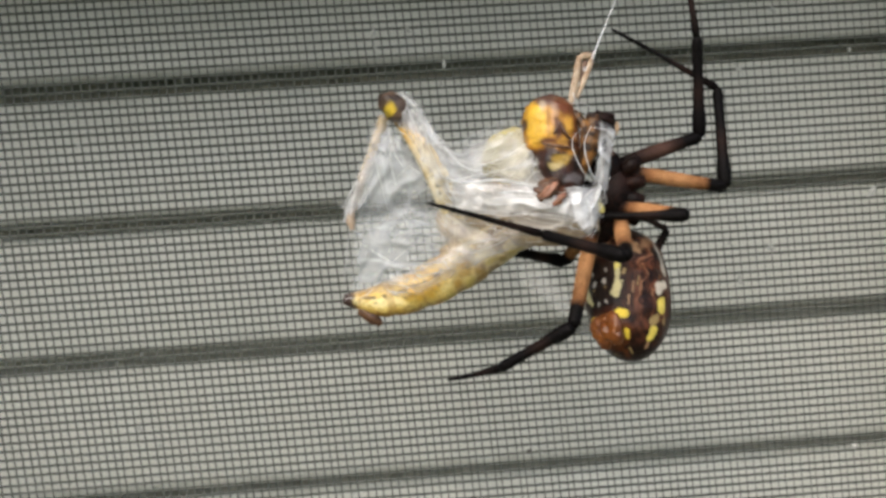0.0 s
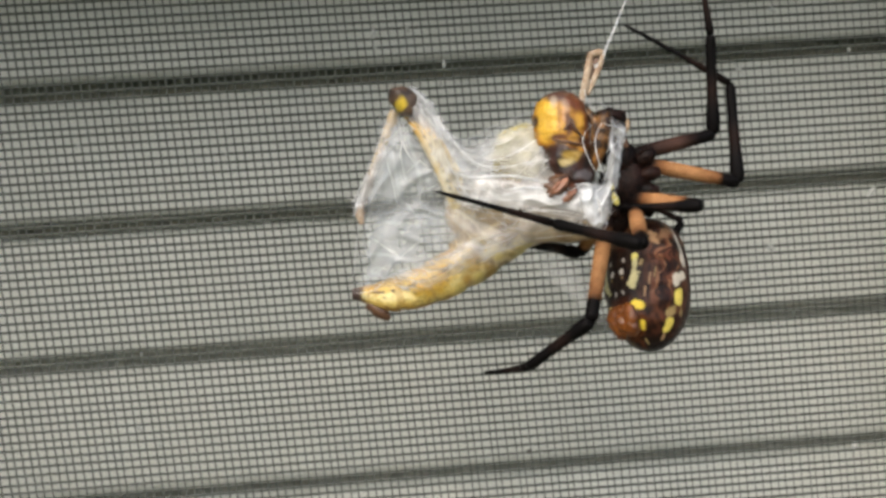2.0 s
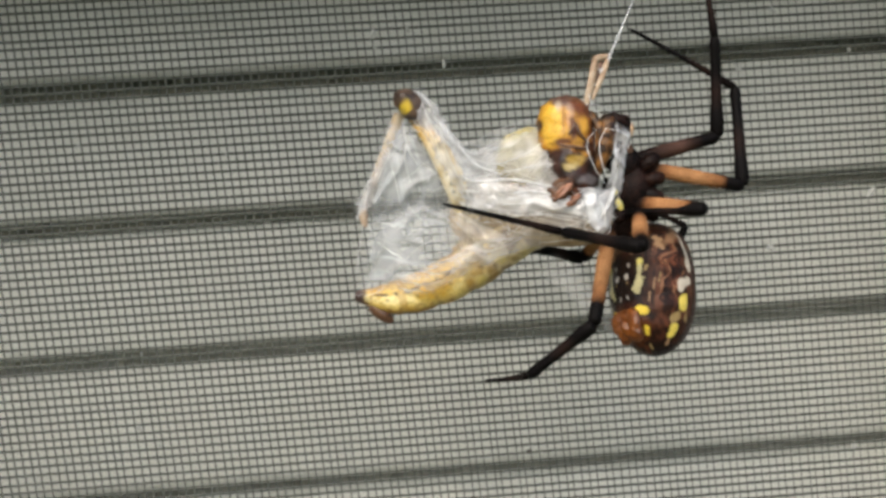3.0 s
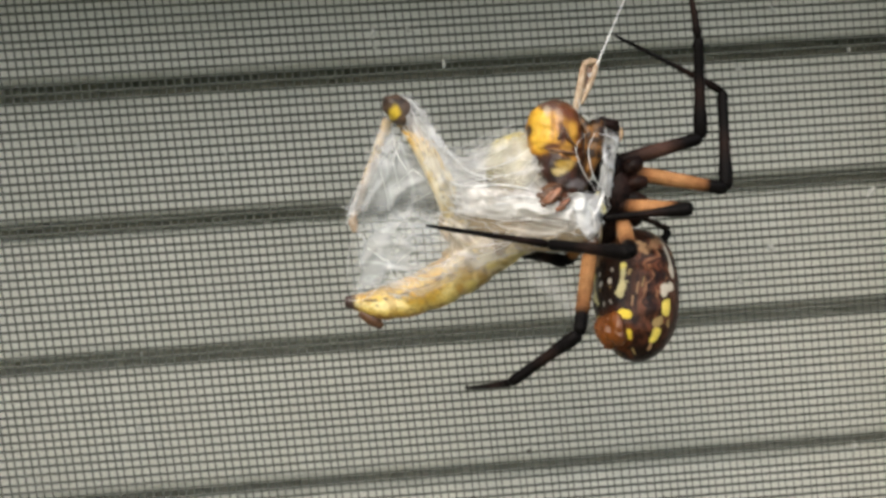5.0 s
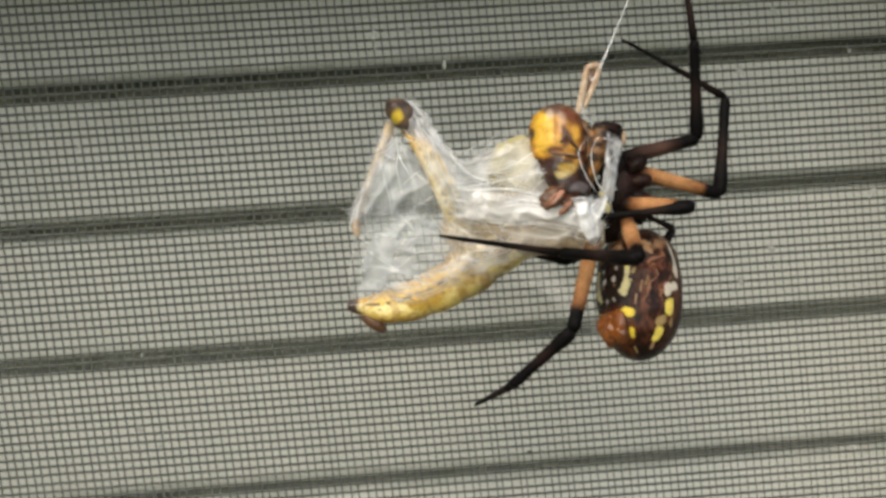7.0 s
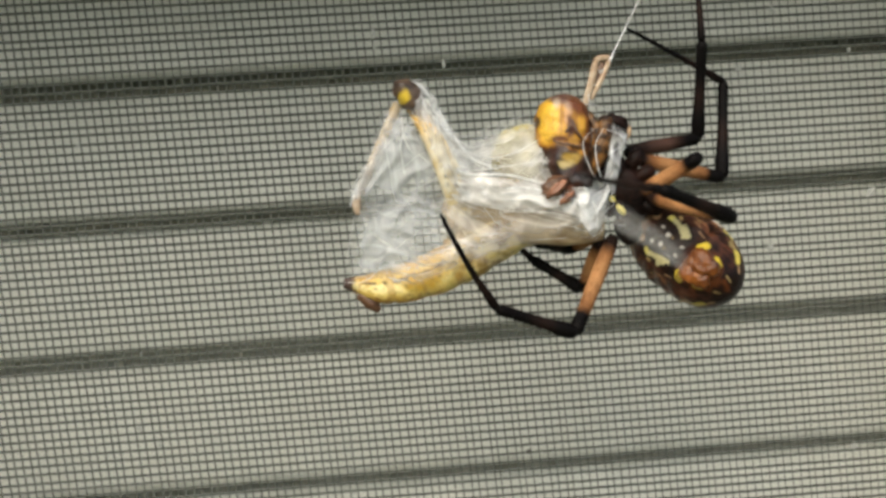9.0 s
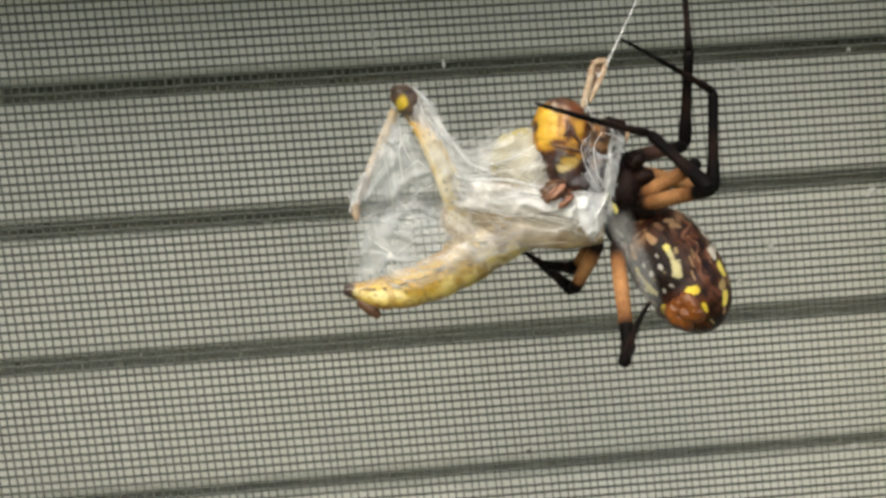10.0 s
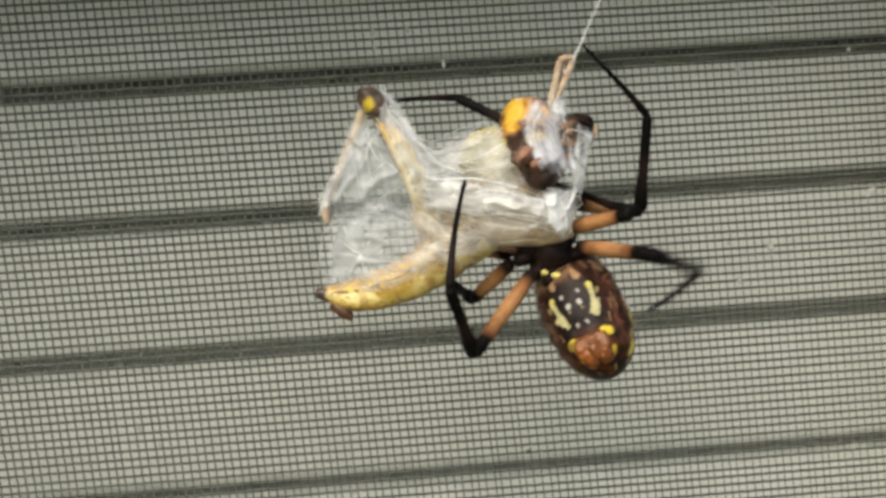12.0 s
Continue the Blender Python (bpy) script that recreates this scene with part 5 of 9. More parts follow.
    walk(legs["A"][0], [
        (0,mm(0.8,0,2.73,85.6,-19.1,13.3)), (0.5,mm(0.73,0,2.76,81.6,-17.1,26.2)), (1,mm(0.67,0,2.8,83,-18.6,21.7)),
        (1.5,mm(0.61,0,2.83,84.6,-15.3,15.9)), (2,mm(0.54,0,2.86,85.1,-14.6,13.7)), (2.5,mm(0.48,0,2.89,85.3,-17.1,13.1)),
        (3,mm(0.41,0,2.93,85.7,-15.6,11.5)), (3.2,mm(0.38,0,2.94,86.1,-17.6,10.2)), (4.8,mm(0.18,0,3.04,86.2,-16.3,10.1)),
        (5,mm(0.15,0,3.06,86.7,-16,7.9)), (5.5,mm(0.09,0,3.09,86.9,-14.7,7.2)), (6,mm(0.02,0,3.12,87.1,-14.4,6.4)),
        (6.5,mm(-0.04,0,3.15,86.8,-14.4,7.9)), (7,mm(-0.11,0,3.18,84.5,-14.8,16.6)), (7.2,mm(-0.13,0,3.2,83.1,-14.3,22)),
        (7.5,mm(0.01,0,3.43,84.1,-12.3,21.1)), (7.8,mm(0.51,0,3.78,86,-7.3,19.1)), (8,mm(0.97,0,4.02,87.4,-3.1,17.6)),
        (8.2,mm(1.45,0,4.22,88.6,1.2,16.3)), (8.5,mm(2.09,0,4.39,89.8,6.5,14.8)), (8.8,mm(2.37,0,4.43,90.3,8.7,14.1)),
        (9,mm(1.55,0,3.69,91.1,6.4,25.8)), (9.1,mm(1.01,0,3.29,91.8,5.8,28.2)), (9.2,mm(0.46,0,2.91,92.5,5.2,30.6)),
        (9.3,mm(0.39,0,3.11,90.1,2.5,29.9)), (9.4,mm(0.29,0,3.33,87.7,-0.1,29.3)), (9.5,mm(0.16,0,3.54,85.5,-2.8,28.7)),
        (9.6,mm(0.65,0,3.31,88.9,2.4,30)), (9.7,mm(1.07,0,3.01,92.6,7.5,31.6)), (9.8,mm(1.01,0,3.03,90.6,3.6,32.7)),
        (9.9,mm(0.95,0,3.06,88.4,-0.1,33.9)), (10,mm(0.88,0,3.09,86.1,-3.8,35.3)), (10.1,mm(0.6,0,3.41,85.9,-3.8,34.5)),
        (10.2,mm(0.32,0,3.73,85.6,-3.9,33.7)), (10.3,mm(0.46,0,3.58,87.7,-0.2,33.7)), (10.4,mm(0.59,0,3.44,89.7,3.5,33.8)),
        (10.5,mm(0.7,0,3.29,91.8,7.2,34.1)), (10.6,mm(0.71,0,3.55,90.8,1.7,37.5)), (10.7,mm(0.7,0,3.82,89.3,-3.7,41.1)),
        (10.8,mm(0.68,0,4.09,87.4,-8.8,44.9)), (10.9,mm(0.75,0,4.34,86.8,-15.4,42.1)), (11,mm(0.81,0,4.59,86.6,-22.1,39.5)),
        (11.1,mm(0.08,0.67,3.98,86,-20,42.3)), (11.2,mm(-0.67,1.33,3.38,85.5,-18,45.1)), (11.3,mm(-1.43,2,2.8,85.2,-15.9,47.9)),
        (11.4,mm(-0.28,2,3.27,81,-53.5,55.2)), (11.5,mm(0.9,2,3.67,-16.2,-83.8,154.3)), (11.6,mm(0.7,2,3.29,74.9,-87.2,63.3)),
        (11.7,mm(0.44,2,2.98,122.8,-81.6,15.5)), (11.8,mm(0.13,2,2.76,130.6,-74.9,7.7)), (11.9,mm(2.11,2,1.89,135.3,-58.9,3.2)),
        (12,mm(3.6,2,0.26,136.8,-42.8,1.7))])
    walk(legs["A"][1], [
        (0,mm(11.06,0,0,-12.5,-14.6,78.1)), (0.5,mm(11.06,0,0,-26.7,-21.4,86.7)), (1,mm(11.06,0,0,-21,-17.9,81.6)),
        (1.5,mm(11.06,0,0,-15,-13.5,81.3)), (2,mm(11.06,0,0,-12.6,-11.4,80.9)), (2.5,mm(11.06,0,0,-11.8,-11.3,78.1)),
        (3,mm(11.06,0,0,-10.4,-11,79.6)), (3.2,mm(11.06,0,0,-9,-10.7,77.5)), (4.8,mm(11.06,0,0,-9,-10.8,78.7)),
        (5,mm(11.06,0,0,-6.9,-9.8,78.4)), (5.5,mm(11.06,0,0,-6.2,-9,79.5)), (6,mm(11.06,0,0,-5.5,-8.3,79.4)),
        (6.5,mm(11.06,0,0,-7,-9.8,80)), (7,mm(11.06,0,0,-16.3,-18.1,84.8)), (7.2,mm(11.06,0,0,-22.4,-21,88.5)),
        (7.5,mm(11.06,0,0,-21.6,-20.6,88.1)), (7.8,mm(11.06,0,0,-19.5,-19.4,87.1)), (8,mm(11.06,0,0,-17.9,-18.4,86.3)),
        (8.2,mm(11.06,0,0,-16.3,-17.4,85.6)), (8.5,mm(11.06,0,0,-14.4,-16.1,84.8)), (8.8,mm(11.06,0,0,-13.6,-15.6,84.5)),
        (9,mm(11.06,0,0,-26.4,-23.7,89.5)), (9.1,mm(11.06,0,0,-29.5,-22.4,90.5)), (9.2,mm(11.06,0,0,-32.5,-20.9,91.2)),
        (9.3,mm(11.06,0,0,-31.7,-20.8,91.6)), (9.4,mm(11.06,0,0,-30.8,-20.7,92.1)), (9.5,mm(11.06,0,0,-30,-20.6,92.5)),
        (9.6,mm(11.06,0,0,-31.6,-21.1,92.6)), (9.7,mm(11.06,0,0,-33.1,-21.6,92.8)), (9.8,mm(11.06,0,0,-34.3,-22.3,92.3)),
        (9.9,mm(11.06,0,0,-35.5,-23,91.9)), (10,mm(11.06,0,0,-36.7,-23.7,91.5)), (10.1,mm(11.06,0,0,-35.6,-23.6,91)),
        (10.2,mm(11.06,0,0,-34.6,-23.4,90.6)), (10.3,mm(11.06,0,0,-34.7,-23.2,91.3)), (10.4,mm(11.06,0,0,-34.8,-23,92.1)),
        (10.5,mm(11.06,0,0,-34.9,-22.8,92.9)), (10.6,mm(11.06,0,0,-38.5,-24.5,89.9)), (10.7,mm(11.06,0,0,-42.2,-26.4,87.1)),
        (10.8,mm(11.06,0,0,-46,-28.4,84.6)), (10.9,mm(11.06,0,0,-41.5,-25.3,76.1)), (11,mm(11.06,0,0,-37.6,-21.6,68.1)),
        (11.1,mm(11.06,0,0,-41.5,-21.5,73.3)), (11.2,mm(11.06,0,0,-45.5,-21,78.3)), (11.3,mm(11.06,0,0,-49.4,-20.1,83.3)),
        (11.4,mm(11.06,0,0,-54.1,1.9,51.8)), (11.5,mm(11.06,0,0,-54.8,23.8,19.7)), (11.6,mm(11.06,0,0,-58.4,32.4,12.6)),
        (11.7,mm(11.06,0,0,-64,40.4,3.9)), (11.8,mm(11.06,0,0,-72.3,47.6,-7)), (11.9,mm(11.06,0,0,-64.3,48.6,4.7)),
        (12,mm(11.06,0,0,-55.7,48.6,16.8))])
    walk(legs["A"][2], [
        (0,mm(13.39,11.12,2.95,-12.4,-4.2,82.3)), (0.5,mm(11.68,10.92,4.29,-25,-7,85.2)), (1,mm(12.69,11.05,3.61,-20.5,-6.5,83.8)),
        (1.5,mm(12.77,11.29,2.74,-15.3,-6.3,87.1)), (2,mm(12.88,11.37,2.32,-13.3,-6.2,87.8)), (2.5,mm(13.42,11.27,2.3,-12.4,-5.6,84.9)),
        (3,mm(13.14,11.34,2.25,-11,-4.9,86.1)), (3.2,mm(13.56,11.26,2.19,-9.5,-4.2,83.9)), (4.8,mm(13.31,11.31,2.19,-9.6,-4.2,85.1)),
        (5,mm(13.38,11.34,1.99,-7.5,-3.5,85.1)), (5.5,mm(13.16,11.41,1.84,-6.8,-3.5,86.5)), (6,mm(13.19,11.42,1.69,-6.1,-3.4,86.7)),
        (6.5,mm(13.06,11.4,1.99,-7.5,-3.5,86.7)), (7,mm(12.07,11.12,3.65,-15.9,-4.1,86.2)), (7.2,mm(11.34,10.96,4.22,-21.2,-5.4,87.3)),
        (7.5,mm(11.43,10.99,4.13,-20.4,-5,86.7)), (7.8,mm(11.62,11.06,3.91,-18.7,-3.8,85.3)), (8,mm(11.77,11.12,3.72,-17.3,-2.8,84.3)),
        (8.2,mm(11.91,11.17,3.51,-15.9,-1.7,83.3)), (8.5,mm(12.07,11.24,3.26,-14.2,-0.3,82.1)), (8.8,mm(12.13,11.26,3.15,-13.6,0.4,81.6)),
        (9,mm(11.14,10.75,4.72,-25,-0.9,79.7)), (9.1,mm(10.97,10.86,4.47,-27.5,-6.3,80.6)), (9.2,mm(10.82,10.96,4.2,-30.3,-11.5,81.9)),
        (9.3,mm(10.74,10.97,4.17,-29.6,-10.7,82.5)), (9.4,mm(10.66,10.98,4.15,-28.9,-9.9,83)), (9.5,mm(10.58,10.99,4.12,-28.2,-9.1,83.6)),
        (9.6,mm(10.55,10.95,4.22,-29.6,-9.1,83.2)), (9.7,mm(10.52,10.91,4.32,-30.9,-9.1,82.8)), (9.8,mm(10.61,10.86,4.45,-32.3,-9.2,83.4)),
        (9.9,mm(10.7,10.8,4.59,-33.8,-9.3,84)), (10,mm(10.77,10.75,4.73,-35.2,-9.4,84.5)), (10.1,mm(10.86,10.76,4.7,-34.4,-10.6,84.7)),
        (10.2,mm(10.94,10.77,4.67,-33.5,-11.7,84.8)), (10.3,mm(10.8,10.79,4.63,-33.4,-11.4,84.4)), (10.4,mm(10.66,10.8,4.6,-33.3,-11.1,84)),
        (10.5,mm(10.52,10.81,4.56,-33.2,-10.9,83.6)), (10.6,mm(11.08,10.69,4.87,-36.7,-12.6,80.1)), (10.7,mm(11.58,10.51,5.22,-40.1,-14.5,76.7)),
        (10.8,mm(12.02,10.28,5.59,-43.5,-16.6,73.4)), (10.9,mm(13.6,10.31,5.02,-39.6,-13.2,64.5)), (11,mm(15.12,10.13,4.32,-36.2,-9.2,56)),
        (11.1,mm(14.2,10.46,4.3,-39.1,-8.2,60)), (11.2,mm(13.27,10.74,4.2,-42,-6.8,63.9)), (11.3,mm(12.35,10.96,4.03,-44.9,-5.2,67.6)),
        (11.4,mm(18.31,9.23,-0.39,-48.9,17.9,28)), (11.5,mm(21.17,3.62,-4.74,-51.8,41.3,-11.6)), (11.6,mm(20.73,2.16,-6.29,-50.4,51.7,-8.4)),
        (11.7,mm(19.97,0.61,-7.62,-47.4,62,-3.8)), (11.8,mm(18.91,-0.97,-8.67,-40.2,72,5)), (11.9,mm(18.79,0.64,-8.81,-46.2,74.4,-0.2)),
        (12,mm(18.48,2.24,-8.82,-54.2,76.6,-7.3))])
    walk(legs["B"][0], [
        (0,mm(1.6,-0.33,1.84,91,7.6,7.2)), (0.5,mm(1.55,-0.33,1.86,92.7,8.5,18.8)), (1,mm(1.5,-0.33,1.87,92.2,7.6,14.9)),
        (1.5,mm(1.46,-0.33,1.89,91.3,10.8,9.8)), (2,mm(1.41,-0.33,1.91,90.7,10.1,6.6)), (2.5,mm(1.37,-0.33,1.93,90.8,8.4,7.3)),
        (3,mm(1.32,-0.33,1.95,90.4,9.5,4.7)), (3.2,mm(1.3,-0.33,1.96,90.7,8.5,7.2)), (4.8,mm(1.15,-0.33,2.02,90.1,9.9,3.5)),
        (5,mm(1.14,-0.33,2.02,89.8,9.5,1.6)), (5.5,mm(1.09,-0.33,2.04,89.2,10.4,-1.6)), (6,mm(1.05,-0.33,2.06,89,11.2,-2.8)),
        (6.5,mm(1,-0.33,2.08,89.3,11.8,-1)), (7,mm(0.95,-0.33,2.1,92.3,13.3,11.9)), (7.2,mm(0.93,-0.33,2.1,94.4,12.5,21.1)),
        (7.5,mm(1,-0.33,2.33,94.8,14,19.8)), (7.8,mm(1.31,-0.33,2.71,95.4,17.6,16.6)), (8,mm(1.61,-0.33,2.98,95.6,20.7,13.9)),
        (8.2,mm(1.96,-0.33,3.23,95.3,23.9,11.1)), (8.5,mm(2.45,-0.33,3.48,94.6,27.7,7.6)), (8.8,mm(2.66,-0.33,3.57,94.1,29.3,6)),
        (9,mm(2,-0.33,2.78,100.6,28.6,19.8)), (9.1,mm(1.89,-0.33,2.24,103.9,28,26)), (9.2,mm(1.76,-0.33,1.7,107.1,27.1,32.1)),
        (9.3,mm(1.6,-0.33,1.87,103.5,23.7,28.4)), (9.4,mm(1.43,-0.33,2.02,100.3,19.9,25.1)), (9.5,mm(1.25,-0.33,2.15,97.6,16,22.1)),
        (9.6,mm(1.78,-0.33,1.91,102.4,22.8,28)), (9.7,mm(2.27,-0.33,1.57,108.8,28.8,35)), (9.8,mm(1.94,-0.33,1.68,105,26,31.1)),
        (9.9,mm(1.6,-0.33,1.75,101.8,23,27.5)), (10,mm(1.26,-0.33,1.78,98.9,19.7,24.1)), (10.1,mm(1.25,-0.33,2.23,99.2,19,25.4)),
        (10.2,mm(1.23,-0.33,2.67,99.4,18.4,26.7)), (10.3,mm(1.25,-0.33,2.44,101.2,21.8,27.4)), (10.4,mm(1.25,-0.33,2.22,103.1,25.2,28.2)),
        (10.5,mm(1.22,-0.33,2,105.1,28.6,29.2)), (10.6,mm(1.27,-0.33,2.03,104.7,23.6,30.5)), (10.7,mm(1.31,-0.33,2.07,104.2,18.5,31.9)),
        (10.8,mm(1.35,-0.33,2.11,103.5,13.5,33.3)), (10.9,mm(1.54,-0.33,2.24,102.9,13.7,35.5)), (11,mm(1.71,-0.33,2.38,102.3,14,37.6)),
        (11.1,mm(1.34,-0.33,2.28,102.1,13.3,34.9)), (11.2,mm(0.96,-0.33,2.19,101.9,12.6,32.2)), (11.3,mm(0.58,-0.33,2.1,101.7,11.9,29.5)),
        (11.4,mm(1.26,-0.33,2.52,101.8,15.4,27.1)), (11.5,mm(1.95,-0.33,2.91,101.6,18.9,24.7)), (11.6,mm(2.48,-0.33,3.1,104.9,20.9,27.6)),
        (11.7,mm(3.06,-0.33,3.22,108.5,22.6,30.5)), (11.8,mm(3.69,-0.33,3.25,112.3,24,33.5)), (11.9,mm(5.31,-0.33,2.1,125.4,36.5,44.2)),
        (12,mm(6.54,-0.33,0.37,144.7,45.3,60.7))])
    walk(legs["B"][1], [
        (0,mm(12.31,0,0,-7.1,8.2,99.2)), (0.5,mm(12.31,0,0,-17.6,0.3,105.6)), (1,mm(12.31,0,0,-13.9,6.7,99.9)),
        (1.5,mm(12.31,0,0,-9,7.9,102.4)), (2,mm(12.31,0,0,-6,7.9,101.7)), (2.5,mm(12.31,0,0,-6.6,8,100)),
        (3,mm(12.31,0,0,-4.2,8.7,100.8)), (3.2,mm(12.31,0,0,-6.6,7.9,99.8)), (4.8,mm(12.31,0,0,-3.3,10.2,98.7)),
        (5,mm(12.31,0,0,-1.5,10.6,98.2)), (5.5,mm(12.31,0,0,1.5,10.7,98.8)), (6,mm(12.31,0,0,2.6,9.9,99.5)),
        (6.5,mm(12.31,0,0,0.7,8.9,99.7)), (7,mm(12.31,0,0,-12.3,9.3,96.2)), (7.2,mm(12.31,0,0,-21.5,7.4,94.6)),
        (7.5,mm(12.31,0,0,-20,8,94.5)), (7.8,mm(12.31,0,0,-16.4,9.4,94.5)), (8,mm(12.31,0,0,-13.5,10.4,94.5)),
        (8.2,mm(12.31,0,0,-10.5,11.5,94.7)), (8.5,mm(12.31,0,0,-6.8,12.7,95.1)), (8.8,mm(12.31,0,0,-5.3,13.1,95.4)),
        (9,mm(12.31,0,0,-17.8,10.3,94.5)), (9.1,mm(12.31,0,0,-23.3,13.4,93.2)), (9.2,mm(12.31,0,0,-29,16.4,91.3)),
        (9.3,mm(12.31,0,0,-25.9,13.3,94.5)), (9.4,mm(12.31,0,0,-23,9.9,97.4)), (9.5,mm(12.31,0,0,-20.3,6.3,100)),
        (9.6,mm(12.31,0,0,-24.4,3.9,103.3)), (9.7,mm(12.31,0,0,-28.6,1.9,107)), (9.8,mm(12.31,0,0,-26.2,1.2,106.1)),
        (9.9,mm(12.31,0,0,-23.8,0.7,105.1)), (10,mm(12.31,0,0,-21.4,0.2,104)), (10.1,mm(12.31,0,0,-22.8,-7.8,112.1)),
        (10.2,mm(12.31,0,0,-25.3,-15.3,120.8)), (10.3,mm(12.31,0,0,-24.9,-14.7,119.4)), (10.4,mm(12.31,0,0,-24.5,-14,118)),
        (10.5,mm(12.31,0,0,-24.1,-13.4,116.6)), (10.6,mm(12.31,0,0,-27.7,-16.9,119.8)), (10.7,mm(12.31,0,0,-31.6,-19.9,123.6)),
        (10.8,mm(12.31,0,0,-35.8,-22.3,127.9)), (10.9,mm(12.31,0,0,-32.6,-17.8,118.4)), (11,mm(12.31,0,0,-30.5,-13.2,109.3)),
        (11.1,mm(12.31,0,0,-29.2,-14.3,111.3)), (11.2,mm(12.31,0,0,-27.9,-15.6,113.3)), (11.3,mm(12.31,0,0,-26.8,-17,115.2)),
        (11.4,mm(12.31,0,0,-22.3,-16.2,110.6)), (11.5,mm(12.31,0,0,-17.9,-14.7,106.2)), (11.6,mm(12.31,0,0,-22,-19.1,110.1)),
        (11.7,mm(12.31,0,0,-26.6,-22.8,114.7)), (11.8,mm(12.31,0,0,-31.8,-25.8,120)), (11.9,mm(12.31,0,0,-29.2,-16.7,110.9)),
        (12,mm(12.31,0,0,-28.9,-7.9,102))])
    walk(legs["B"][2], [
        (0,mm(10.39,11.79,-1.72,-2.7,7.2,158)), (0.5,mm(9.07,11.63,-0.06,-6.3,4.4,161)), (1,mm(10.23,11.81,-1.41,-5,7.1,160.1)),
        (1.5,mm(9.75,11.68,-1.66,-3.6,4.5,161.9)), (2,mm(9.88,11.71,-1.66,-2.5,3.5,161.7)), (2.5,mm(10.24,11.77,-1.68,-2.7,3.6,161.3)),
        (3,mm(10.07,11.72,-1.83,-1.9,2.2,161)), (3.2,mm(10.28,11.78,-1.67,-2.7,0.4,161.4)), (4.8,mm(10.51,11.74,-2.14,-1.6,-0.9,163)),
        (5,mm(10.61,11.74,-2.22,-1,-1.7,163)), (5.5,mm(10.49,11.72,-2.24,-0.2,-2.6,163.7)), (6,mm(10.33,11.72,-2.08,0.2,-2.3,164)),
        (6.5,mm(10.3,11.75,-1.88,-0.3,-1,164.3)), (7,mm(11.01,11.84,-1.94,-3.4,6.6,165.4)), (7.2,mm(11.35,11.93,-1.56,-6.1,15.1,163.6)),
        (7.5,mm(11.36,11.91,-1.68,-5.5,13.4,163.8)), (7.8,mm(11.38,11.87,-1.96,-4.2,9.3,164.1)), (8,mm(11.37,11.83,-2.19,-3.3,5.9,164.3)),
        (8.2,mm(11.33,11.79,-2.4,-2.4,2.4,164.4)), (8.5,mm(11.25,11.73,-2.64,-1.4,-1.8,164.5)), (8.8,mm(11.21,11.7,-2.74,-1.1,-3.5,164.5)),
        (9,mm(11.37,11.84,-2.15,-3.8,-0.4,167.1)), (9.1,mm(11.65,11.72,-2.8,-5,3.5,166.4)), (9.2,mm(12.04,11.57,-3.41,-6.4,7.4,165.6)),
        (9.3,mm(11.38,11.71,-2.78,-5.8,4.6,165.8)), (9.4,mm(10.77,11.79,-2.08,-5.2,1.8,166)), (9.5,mm(10.23,11.81,-1.33,-4.7,-1.1,166.2)),
        (9.6,mm(9.54,11.72,-0.82,-5.6,2.6,168.4)), (9.7,mm(8.77,11.53,-0.39,-6.3,6.2,170.6)), (9.8,mm(8.97,11.59,-0.26,-5.9,3.2,170.5)),
        (9.9,mm(9.17,11.65,-0.14,-5.4,0.1,170.5)), (10,mm(9.38,11.71,-0.04,-5,-2.9,170.4)), (10.1,mm(7.8,11.08,1.64,-5.2,-3.1,169.9)),
        (10.2,mm(6.34,9.99,3.18,-5.4,-3.3,169.4)), (10.3,mm(6.57,10.17,3.06,-5.5,-5,170.2)), (10.4,mm(6.81,10.34,2.93,-5.5,-6.7,171)),
        (10.5,mm(7.05,10.5,2.79,-5.6,-8.5,171.9)), (10.6,mm(6.56,10.02,3.5,-5.9,-9,167.6)), (10.7,mm(6.02,9.45,4.1,-6.4,-9.6,163.4)),
        (10.8,mm(5.45,8.81,4.58,-7,-10.2,159.2)), (10.9,mm(6.84,10.11,3.69,-7.4,-5.6,160)), (11,mm(8.43,11.09,2.76,-7.9,-0.9,160.6)),
        (11.1,mm(8.06,10.89,2.99,-7,-1.7,159.1)), (11.2,mm(7.71,10.68,3.25,-6.1,-2.4,157.7)), (11.3,mm(7.39,10.44,3.54,-5.2,-3,156.2)),
        (11.4,mm(8.23,10.85,3.36,-4,-4.3,156.7)), (11.5,mm(9.05,11.21,3.07,-2.8,-5.6,157.3)), (11.6,mm(8.39,10.71,3.95,-3.9,-6.8,155.3)),
        (11.7,mm(7.66,10.11,4.68,-5.2,-8,153.4)), (11.8,mm(6.87,9.41,5.25,-6.5,-9.2,151.6)), (11.9,mm(8.18,10.8,3.46,-7.8,-6.8,153.9)),
        (12,mm(9.81,11.69,1.66,-9,-4.4,156.2))])
